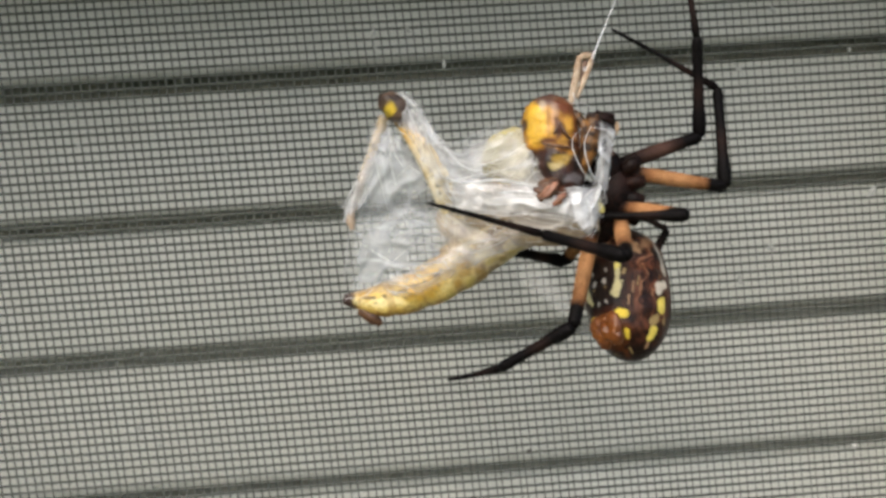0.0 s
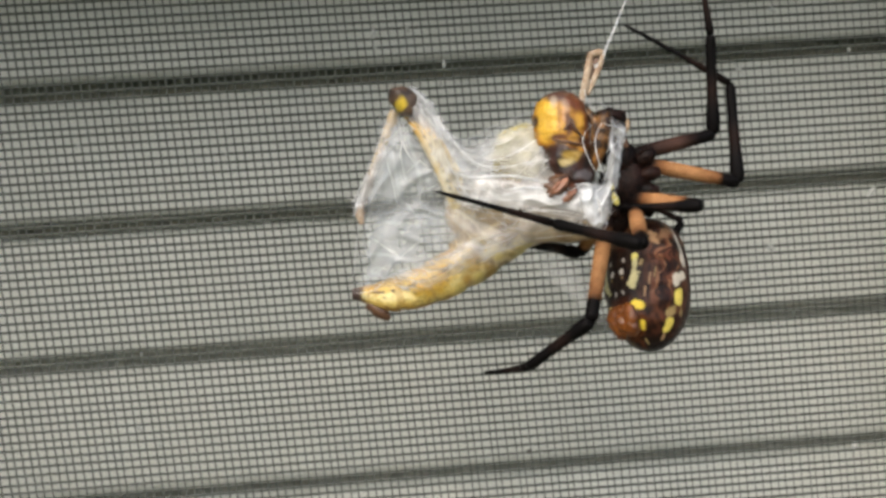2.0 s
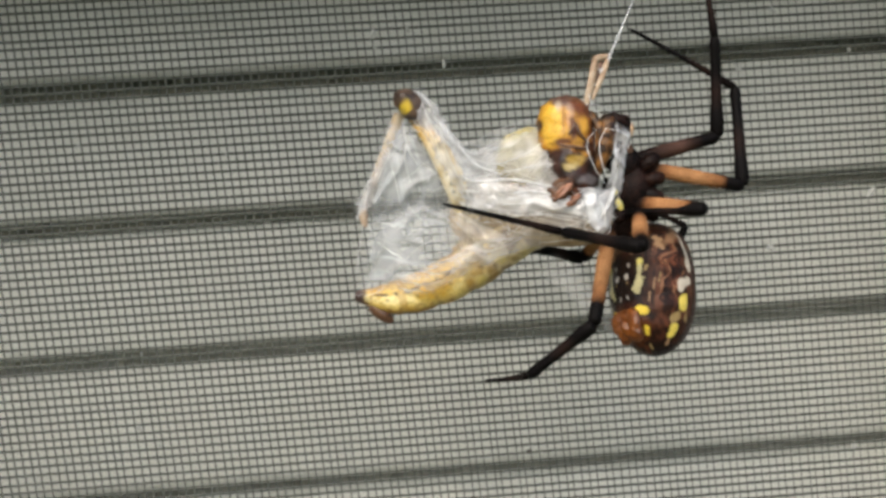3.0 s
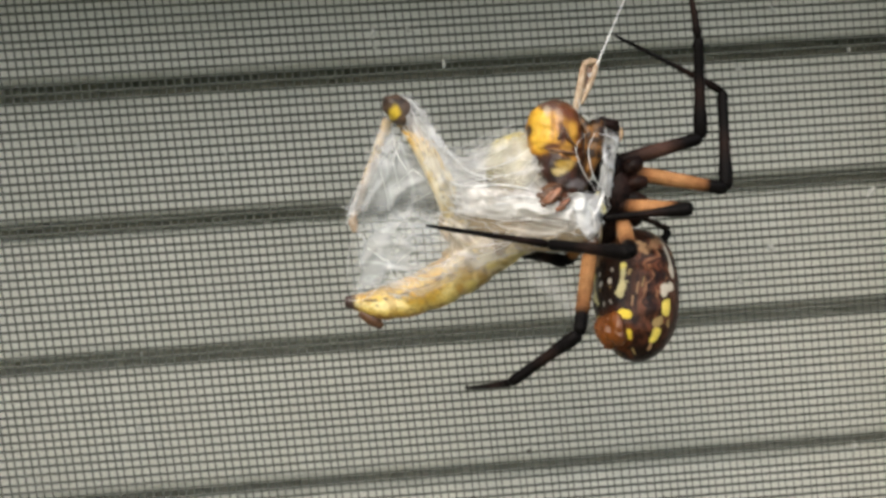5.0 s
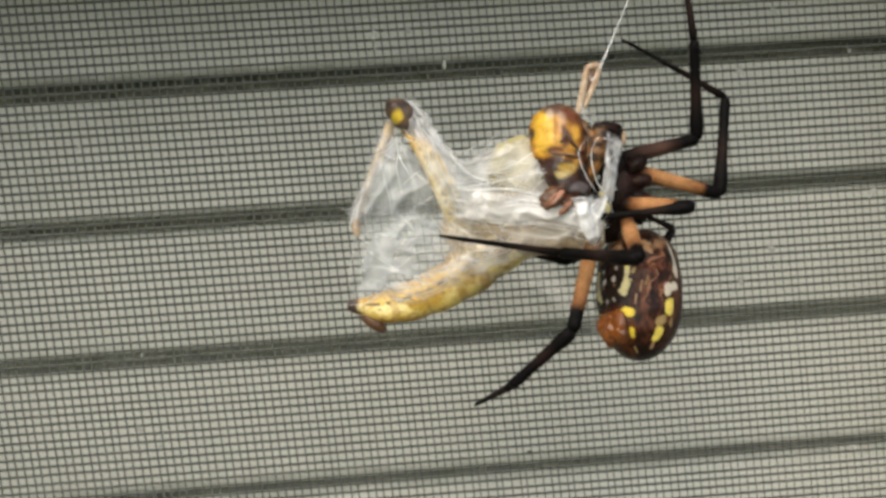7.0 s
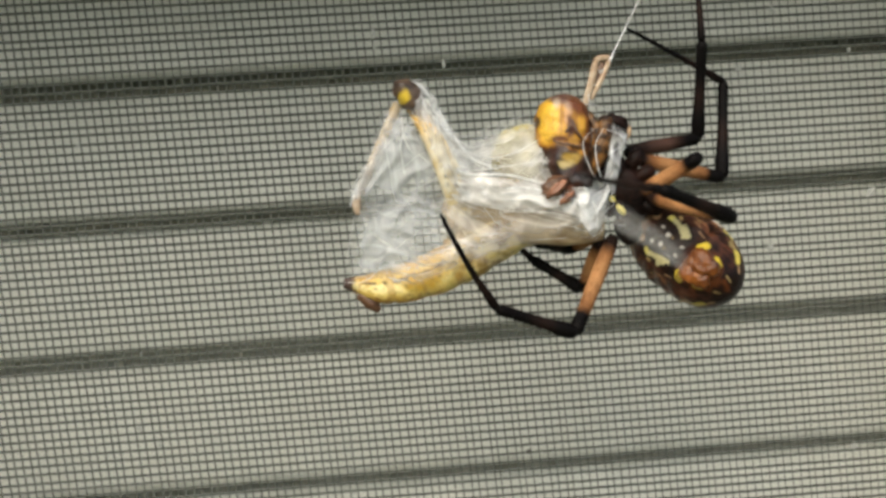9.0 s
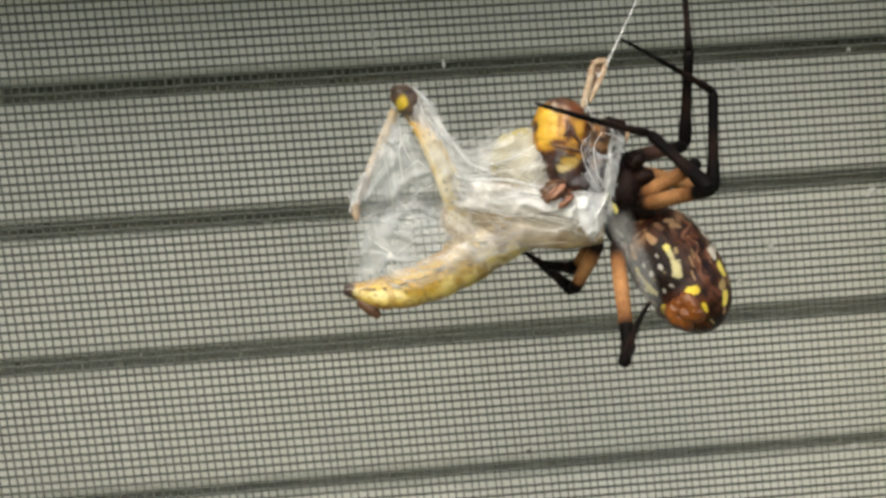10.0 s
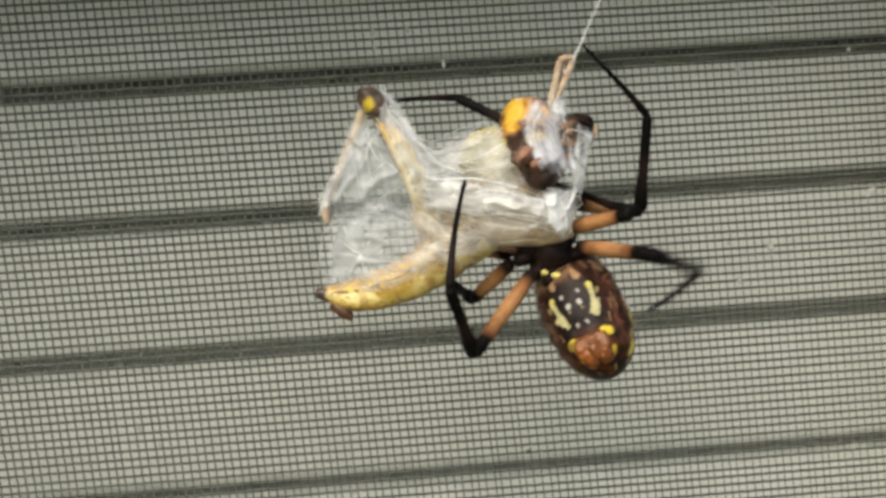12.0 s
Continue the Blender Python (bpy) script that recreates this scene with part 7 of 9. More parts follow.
    walk(legs["E"][2], [
        (0,mm(6.09,-8.2,-3.25,-68.1,-2.6,-63)), (0.5,mm(6.31,-8.41,-3.15,-68.2,-2,-64.1)), (1,mm(6.63,-8.71,-3.01,-69,-1.8,-64.8)),
        (1.5,mm(6.94,-8.98,-2.84,-69.5,-1.6,-65.3)), (2,mm(6.62,-8.65,-3.17,-69.1,-0.8,-64.8)), (2.5,mm(6.41,-8.38,-3.43,-69.6,-0.3,-63.4)),
        (3,mm(5.67,-7.62,-3.7,-69.9,2.6,-66.5)), (3.2,mm(5.43,-7.35,-3.78,-70.5,3.7,-68.1)), (4.8,mm(5.46,-7.03,-4.37,-70.6,6.9,-68.9)),
        (5,mm(5.71,-7.32,-4.33,-70.4,6.3,-68)), (5.5,mm(6.35,-7.95,-4.24,-69.5,5.9,-67.1)), (6,mm(5.89,-7.48,-4.36,-69,6.1,-66.5)),
        (6.5,mm(5.49,-6.99,-4.49,-68.4,6.6,-66.5)), (7,mm(5.22,-6.35,-4.97,-68,6,-71.2)), (7.2,mm(5.11,-6.03,-5.18,-67.7,6.2,-73.9)),
        (7.5,mm(5.63,-6.2,-5.72,-72.5,13,-82.7)), (7.8,mm(7.04,-6.62,-6.79,-87.5,24.6,-108.5)), (8,mm(8.34,-6.93,-7.46,-100.9,28.9,-133.5)),
        (8.2,mm(9.73,-7.25,-7.88,-112.7,28.6,-159.4)), (8.5,mm(11.5,-7.69,-8,-121.9,24.7,170.5)), (8.8,mm(12.24,-7.84,-7.95,-123.8,22.8,158.5)),
        (9,mm(13.27,-11.06,1.74,-115.2,1.7,176.9)), (9.1,mm(6.69,-8.74,3.05,-121.9,1.3,-136.6)), (9.2,mm(2.77,-2.83,3.6,-131,4.4,-90.3)),
        (9.3,mm(2.56,2.79,2.96,-130.9,10.9,-86.6)), (9.4,mm(5.05,7.71,1.68,-129.8,17.3,-82.7)), (9.5,mm(9.56,10.66,-0.04,-127.9,23.6,-78.5)),
        (9.6,mm(8.52,10.26,-0.38,-125.6,13.5,-77.6)), (9.7,mm(7.56,9.76,-0.79,-122.5,3.6,-77.5)), (9.8,mm(4.42,6.82,2.32,-126.7,1.6,-81.9)),
        (9.9,mm(3.42,2.49,5.26,-130.8,-0.9,-86)), (10,mm(4.67,-2.36,7.11,-134.7,-4,-89.6)), (10.1,mm(5.24,-2.59,7.65,-137.1,-2,-88.7)),
        (10.2,mm(5.85,-2.8,8.16,-139.6,0,-87.9)), (10.3,mm(3.95,2.6,6.08,-133.3,1.4,-88.8)), (10.4,mm(5.14,7.5,2.73,-127,2.5,-89.4)),
        (10.5,mm(9.15,10.5,-0.6,-120.6,3.3,-89.9)), (10.6,mm(5.01,7.23,3.07,-125.6,4.7,-88.5)), (10.7,mm(3.94,1.77,6.35,-130.6,6.1,-87.3)),
        (10.8,mm(6.19,-4.11,7.89,-135.6,7.5,-86.2)), (10.9,mm(5.95,-2.95,8.19,-136.8,3.2,-90.3)), (11,mm(5.81,-1.77,8.41,-137.8,-1.2,-94.2)),
        (11.1,mm(6.39,-3.49,8.35,-136.4,0.6,-89.3)), (11.2,mm(7.16,-5.12,8.08,-134.8,2.1,-84.4)), (11.3,mm(8.11,-6.6,7.62,-133.1,3.3,-79.4)),
        (11.4,mm(6.81,-5.01,7.88,-134.9,0.8,-85.1)), (11.5,mm(5.77,-3.22,7.93,-136.4,-1.9,-90.6)), (11.6,mm(6.12,-3.57,8.09,-136.2,-1,-87.7)),
        (11.7,mm(6.49,-3.9,8.24,-136,-0.1,-84.8)), (11.8,mm(6.88,-4.21,8.38,-135.8,0.8,-81.9)), (11.9,mm(9.49,-3.46,10.05,47.2,-178.2,37.4)),
        (11.95,mm(18.98,7.91,5.18,-129.9,14.7,-109.3)), (12,mm(8.94,10.41,-0.71,-122.9,21,-61))])
    walk(legs["F"][0], [
        (0,mm(-2.41,-1.33,-4.5,-29.7,55.5,-115.2)), (0.5,mm(-2.45,-1.33,-4.5,-29.9,56.9,-115.4)), (1,mm(-2.46,-1.33,-4.5,-28.8,57.4,-114.1)),
        (1.5,mm(-2.47,-1.33,-4.51,-28.1,59.1,-113.2)), (2,mm(-2.5,-1.33,-4.51,-29.1,58.7,-114.4)), (2.5,mm(-2.5,-1.33,-4.5,-28.7,57.3,-113.9)),
        (3,mm(-2.55,-1.33,-4.5,-28.8,56.7,-114.1)), (3.2,mm(-2.54,-1.33,-4.5,-28.4,56.7,-113.6)), (4.8,mm(-2.6,-1.33,-4.49,-28.9,61.7,-114.1)),
        (5,mm(-2.59,-1.33,-4.49,-28.3,62.6,-113.4)), (5.5,mm(-2.63,-1.33,-4.5,-28.4,65.3,-113.5)), (6,mm(-2.64,-1.33,-4.5,-30.4,65.5,-115.7)),
        (6.5,mm(-2.66,-1.33,-4.5,-32.7,65.6,-118.3)), (7,mm(-2.67,-1.33,-4.5,-37.6,61.7,-123.6)), (7.2,mm(-2.68,-1.33,-4.5,-39.3,60.2,-125.5)),
        (7.5,mm(-2.75,-1.33,-4.33,-44.5,59.1,-130.6)), (7.8,mm(-2.81,-1.33,-4.09,-55.2,55.3,-141.2)), (8,mm(-2.85,-1.33,-3.91,-62.2,51.5,-148.3)),
        (8.2,mm(-2.87,-1.33,-3.75,-67.8,47.2,-154)), (8.5,mm(-2.9,-1.33,-3.57,-73.1,41.5,-159.6)), (8.8,mm(-2.9,-1.33,-3.51,-74.8,39.1,-161.5)),
        (9,mm(-3.53,-1.33,-5.11,-62.4,37,-142.9)), (9.1,mm(-3.69,-1.33,-5.38,-54.4,35.6,-129.4)), (9.2,mm(-3.85,-1.33,-5.64,-47.3,33.1,-116.4)),
        (9.3,mm(-3.35,-1.33,-5.37,-52.4,37.8,-132.1)), (9.4,mm(-2.93,-1.33,-5.05,-60.2,41.5,-149.3)), (9.5,mm(-2.57,-1.33,-4.71,-70.6,43.3,-168.1)),
        (9.6,mm(-3.98,-1.33,-5.43,-60.8,42.4,-152.4)), (9.7,mm(-5.59,-1.33,-5.86,-53.2,40.4,-137.7)), (9.8,mm(-4.42,-1.33,-6.18,-45,46.3,-128.9)),
        (9.9,mm(-3.24,-1.33,-6.36,-34.4,51,-117.8)), (10,mm(-2.05,-1.33,-6.41,-21.4,53.8,-104.4)), (10.1,mm(-2.9,-1.33,-6.01,-30.4,53.7,-116.1)),
        (10.2,mm(-3.75,-1.33,-5.63,-39.1,52.5,-127.5)), (10.3,mm(-3.7,-1.33,-5.76,-47.2,46.2,-135.7)), (10.4,mm(-3.68,-1.33,-5.92,-53,39.2,-141.7)),
        (10.5,mm(-3.71,-1.33,-6.1,-57.4,31.8,-146.2)), (10.6,mm(-3.72,-1.33,-5.69,-49.1,36,-134)), (10.7,mm(-3.77,-1.33,-5.28,-39.4,38.4,-120.6)),
        (10.8,mm(-3.85,-1.33,-4.89,-28.8,38.7,-106.7)), (10.9,mm(-3.24,-1.33,-4.6,-31.6,55.4,-111.4)), (11,mm(-2.65,-1.33,-4.27,-40.3,71.9,-121.2)),
        (11.1,mm(-3.59,-1.33,-4.49,-44.5,62.8,-125.1)), (11.2,mm(-4.53,-1.33,-4.69,-46.7,53.6,-127)), (11.3,mm(-5.48,-1.33,-4.87,-48.2,44.4,-128.1)),
        (11.4,mm(-4.33,-1.33,-4.38,-52.5,44.3,-133.1)), (11.5,mm(-3.17,-1.33,-3.95,-56.6,43.8,-138)), (11.6,mm(-3.91,-1.33,-3.62,-60.4,35.8,-139.3)),
        (11.7,mm(-4.61,-1.33,-3.18,-63.8,27.9,-139.7)), (11.8,mm(-5.26,-1.33,-2.64,-67.1,20.1,-139.4)), (11.9,mm(-4.13,-1.33,-0.85,-76.7,6.7,-145.1)),
        (12,mm(-2.55,-1.33,0.21,-84.3,-7.7,-148.2))])
    walk(legs["F"][1], [
        (0,mm(13.54,0,0,-27.4,43.5,-56.2)), (0.5,mm(13.54,0,0,-29.9,46.4,-61.4)), (1,mm(13.54,0,0,-27.5,47.5,-59.2)),
        (1.5,mm(13.54,0,0,-25.3,50.3,-58.2)), (2,mm(13.54,0,0,-20.3,53.1,-51.1)), (2.5,mm(13.54,0,0,-24.4,52.1,-55)),
        (3,mm(13.54,0,0,-18.3,49.1,-46.6)), (3.2,mm(13.54,0,0,-22.6,47.6,-52.4)), (4.8,mm(13.54,0,0,-13.9,41.8,-45.9)),
        (5,mm(13.54,0,0,-14.8,39.9,-48.5)), (5.5,mm(13.54,0,0,-11.1,35.5,-46.1)), (6,mm(13.54,0,0,-10.4,35.9,-44.7)),
        (6.5,mm(13.54,0,0,-8.8,38.3,-41.7)), (7,mm(13.54,0,0,-8.1,42,-35.3)), (7.2,mm(13.54,0,0,-7.7,42.7,-32.5)),
        (7.5,mm(13.54,0,0,-11.6,36.4,-38.1)), (7.8,mm(13.54,0,0,-17.8,20.2,-48.6)), (8,mm(13.54,0,0,-19.5,6.7,-55.8)),
        (8.2,mm(13.54,0,0,-19.1,-6.5,-63.2)), (8.5,mm(13.54,0,0,-15.4,-21.7,-74)), (8.8,mm(13.54,0,0,-12.3,-27.5,-79.4)),
        (9,mm(13.54,0,0,-29.2,-18.9,-71.4)), (9.1,mm(13.54,0,0,-62,49.5,-70.6)), (9.2,mm(13.54,0,0,116.8,61.6,115.8)),
        (9.3,mm(13.54,0,0,-105.6,68.4,-96.9)), (9.4,mm(13.54,0,0,-84.7,21.5,-76.3)), (9.5,mm(13.54,0,0,-70,-25.2,-80.6)),
        (9.6,mm(13.54,0,0,-83.1,-18,-78.4)), (9.7,mm(13.54,0,0,-94,-9,-79.8)), (9.8,mm(13.54,0,0,-102.6,-26.3,-68.3)),
        (9.9,mm(13.54,0,0,-118.5,-40.5,-50.8)), (10,mm(13.54,0,0,-143.5,-47.7,-24.4)), (10.1,mm(13.54,0,0,-113,-50.5,-59.4)),
        (10.2,mm(13.54,0,0,-89.4,-38.7,-87.1)), (10.3,mm(13.54,0,0,-89,-37.7,-83.3)), (10.4,mm(13.54,0,0,-88.7,-36.8,-79.6)),
        (10.5,mm(13.54,0,0,-88.4,-35.8,-75.8)), (10.6,mm(13.54,0,0,-93,6.1,-66.1)), (10.7,mm(13.54,0,0,-88.3,49.7,-63.7)),
        (10.8,mm(13.54,0,0,34,83.9,50.9)), (10.9,mm(13.54,0,0,-54.3,7.8,-28.3)), (11,mm(13.54,0,0,-25.4,-61.6,-82.6)),
        (11.1,mm(13.54,0,0,-15.3,-51.9,-90.5)), (11.2,mm(13.54,0,0,-10.3,-41.4,-94.8)), (11.3,mm(13.54,0,0,-8.1,-30.8,-97.8)),
        (11.4,mm(13.54,0,0,-5.6,-30.4,-97.2)), (11.5,mm(13.54,0,0,-3.1,-30.1,-96.5)), (11.6,mm(13.54,0,0,-5,-33,-95.7)),
        (11.7,mm(13.54,0,0,-6.8,-36,-94.6)), (11.8,mm(13.54,0,0,-8.6,-39,-93.3)), (11.9,mm(13.54,0,0,-5.2,-48.3,-92.4)),
        (12,mm(13.54,0,0,-0.1,-57.7,-93.6))])
    walk(legs["F"][2], [
        (0,mm(17.59,-6.05,-6.91,-72,66.6,-113.8)), (0.5,mm(16.85,-6.08,-7.27,-76.2,67.9,-119.4)), (1,mm(17.01,-5.82,-7.4,-80.5,68.6,-125)),
        (1.5,mm(16.92,-5.45,-7.72,-83.7,69.3,-129.9)), (2,mm(17.32,-4.68,-8.03,-84.3,69.7,-129.8)), (2.5,mm(17.08,-5.05,-7.92,-84.4,68.4,-129)),
        (3,mm(18.05,-4.78,-7.59,-87.6,68.8,-132)), (3.2,mm(17.66,-5.36,-7.41,-86.8,68.3,-131.3)), (4.8,mm(18.75,-5.37,-6.69,-73.9,70.9,-121)),
        (5,mm(18.64,-5.77,-6.43,-71.3,70.8,-119.2)), (5.5,mm(19.21,-5.89,-5.82,-65.3,72.3,-114.8)), (6,mm(19.31,-5.72,-5.89,-61,73.7,-109.8)),
        (6.5,mm(19.42,-5.24,-6.22,-56.2,75.3,-104.2)), (7,mm(19.62,-4.3,-6.72,-49.6,79.9,-92.9)), (7.2,mm(19.76,-3.97,-6.81,-44.9,81.9,-86.3)),
        (7.5,mm(19.9,-4.99,-5.95,-57.6,70.6,-98.3)), (7.8,mm(19.77,-7.06,-3.47,-64.3,42.4,-102.8)), (8,mm(19.13,-8.25,-1.18,-65.8,19.4,-104.2)),
        (8.2,mm(18.03,-8.91,1.13,-65.9,-3.7,-106)), (8.5,mm(16.11,-8.96,3.71,-63.6,-31.4,-110.7)), (8.8,mm(15.18,-8.75,4.63,-60.5,-42.6,-114.4)),
        (9,mm(16.57,-9,3.25,-79.6,-44.5,-102.7)), (9.1,mm(15.7,-6.14,-7.64,-98.6,-68.5,-92.3)), (9.2,mm(11.45,4.3,-8.83,166.4,-76.2,-2.3)),
        (9.3,mm(13.09,-3.66,-9.33,-80.7,-81.9,-107.3)), (9.4,mm(15.75,-9.07,-3.68,-46.6,-66.5,-131.4)), (9.5,mm(15.02,-8.96,4.27,-36.6,-51.3,-128.5)),
        (9.6,mm(15.46,-9.35,3.09,-56.1,-53.4,-120.1)), (9.7,mm(15.29,-9.76,1.58,-74.7,-52.7,-113.3)), (9.8,mm(16.86,-8.36,4.45,-53.3,-30.3,-154.4)),
        (9.9,mm(18.36,-5.92,6.51,-50.4,-2.4,179.1)), (10,mm(19.69,-2.79,7.42,-58,25.8,153.6)), (10.1,mm(16.78,-5.49,7.75,-50.7,18,179.8)),
        (10.2,mm(13.94,-7.83,6.27,-45.5,8.3,-155.8)), (10.3,mm(14.46,-7.88,6.14,-45.9,4.5,-152.1)), (10.4,mm(14.99,-7.91,6.01,-46.3,0.6,-148.4)),
        (10.5,mm(15.53,-7.89,5.87,-46.7,-3.2,-144.7)), (10.6,mm(17.58,-9.12,-1.07,-53.1,-33.3,-150)), (10.7,mm(16.42,-5.82,-7.65,-64.6,-63.3,-148.6)),
        (10.8,mm(14.21,0.83,-9.98,-175.9,-81.4,-46.7)), (10.9,mm(22.29,-4.72,-1.36,-62.3,-22.5,173.6)), (11,mm(14.15,-4.73,8.83,-87.2,49.6,154)),
        (11.1,mm(13.48,-6.19,7.9,-78,31.1,174.9)), (11.2,mm(12.91,-7.5,6.64,-76.5,11.6,-169.4)), (11.3,mm(12.36,-8.54,5.15,-79.4,-7.6,-154.3)),
        (11.4,mm(12.45,-8.59,5.08,-78,-6,-155.2)), (11.5,mm(12.55,-8.63,5.03,-76.7,-4.4,-156.1)), (11.6,mm(12.7,-8.37,5.47,-78,-4.6,-155.3)),
        (11.7,mm(12.89,-8.1,5.9,-79.2,-4.9,-154.5)), (11.8,mm(13.09,-7.79,6.31,-80.5,-5.2,-153.8)), (11.9,mm(13.26,-6.67,7.5,-78.9,-5.1,-153.8)),
        (12,mm(13.2,-5.35,8.48,-77.4,-4.9,-153.8))])
    walk(legs["G"][0], [
        (0,mm(-2.09,0.67,-4.11,-142.4,36.3,114.5)), (0.5,mm(-2.08,0.67,-4.11,-143.2,35.9,113.2)), (1,mm(-2.08,0.67,-4.11,-143.1,35.9,113.3)),
        (1.5,mm(-2.09,0.67,-4.11,-143,35.6,113.5)), (2,mm(-2.08,0.67,-4.11,-143.2,35.7,113.1)), (2.5,mm(-2.09,0.67,-4.11,-142.8,35.8,113.8)),
        (3,mm(-2.08,0.67,-4.11,-143.3,35.9,112.9)), (3.2,mm(-2.08,0.67,-4.11,-143.2,36,113.2)), (4.8,mm(-2.09,0.67,-4.11,-143.1,36,113.4)),
        (5,mm(-2.09,0.67,-4.11,-142.8,35.9,113.8)), (5.5,mm(-2.08,0.67,-4.11,-143.2,35.9,113.2)), (6,mm(-2.09,0.67,-4.11,-143,35.8,113.6)),
        (6.5,mm(-2.09,0.67,-4.11,-143,35.8,113.6)), (7,mm(-2.09,0.67,-4.11,-142.9,35.8,113.6)), (7.2,mm(-2.09,0.67,-4.11,-143,35.8,113.5)),
        (7.5,mm(-2.26,0.67,-3.93,-140.9,37.3,114.5)), (7.8,mm(-2.55,0.67,-3.64,-135.4,40.8,117.6)), (8,mm(-2.77,0.67,-3.38,-130.4,43.4,120.9)),
        (8.2,mm(-2.96,0.67,-3.12,-125.1,45.8,125)), (8.5,mm(-3.16,0.67,-2.78,-117.9,48.3,131)), (8.8,mm(-3.24,0.67,-2.63,-114.8,49.2,133.7)),
        (9,mm(-4.56,0.67,-5.07,-120.2,40.4,126.9)), (9.1,mm(-5.05,0.67,-4.83,-106.2,41.1,148.4)), (9.2,mm(-5.53,0.67,-4.58,-93.5,37.6,169)),
        (9.3,mm(-4.98,0.67,-5.07,-94,33.5,169.4)), (9.4,mm(-4.38,0.67,-5.5,-94.5,29.5,169.8)), (9.5,mm(-3.74,0.67,-5.86,-94.9,25.4,170.5)),
        (9.6,mm(-5.27,0.67,-5.31,-101.8,33,156.1)), (9.7,mm(-6.71,0.67,-4.47,-109.9,39.8,140.3)), (9.8,mm(-5.75,0.67,-5.13,-114.9,41.4,135.6)),
        (9.9,mm(-4.73,0.67,-5.68,-120.4,42.5,130.8)), (10,mm(-3.67,0.67,-6.11,-126,43.2,125.8)), (10.1,mm(-4.64,0.67,-6.14,-126.4,40.4,125.6)),
        (10.2,mm(-5.6,0.67,-6.19,-126.8,37.6,125.5)), (10.3,mm(-5.59,0.67,-5.91,-122.5,37.2,128.6)), (10.4,mm(-5.57,0.67,-5.65,-118.3,36.6,131.9)),
        (10.5,mm(-5.54,0.67,-5.42,-114.3,35.8,135.1)), (10.6,mm(-5.84,0.67,-5.34,-115.9,38.9,134.3)), (10.7,mm(-6.17,0.67,-5.28,-117.6,42,133.3)),
        (10.8,mm(-6.5,0.67,-5.25,-119.5,45.1,132.1)), (10.9,mm(-5.72,0.67,-4.57,-117.2,45,136.9)), (11,mm(-4.99,0.67,-3.85,-114.8,44.8,141.7)),
        (11.1,mm(-5.4,0.67,-3.96,-107.8,43.9,151.5)), (11.2,mm(-5.81,0.67,-4.05,-101.3,42.2,161)), (11.3,mm(-6.22,0.67,-4.13,-95.5,39.8,169.9)),
        (11.4,mm(-5.02,0.67,-3.25,-95.3,40.6,169.9)), (11.5,mm(-3.78,0.67,-2.44,-95,41.4,170)), (11.6,mm(-4.23,0.67,-2.45,-104.1,37.1,154.1)),
        (11.7,mm(-4.71,0.67,-2.39,-109.9,31.8,140)), (11.8,mm(-5.22,0.67,-2.25,-113,26.4,127.1)), (11.9,mm(-4.59,0.67,0.56,-100.3,8.9,137.8)),
        (12,mm(-2.96,0.67,2.85,-91.8,-11.1,143))])
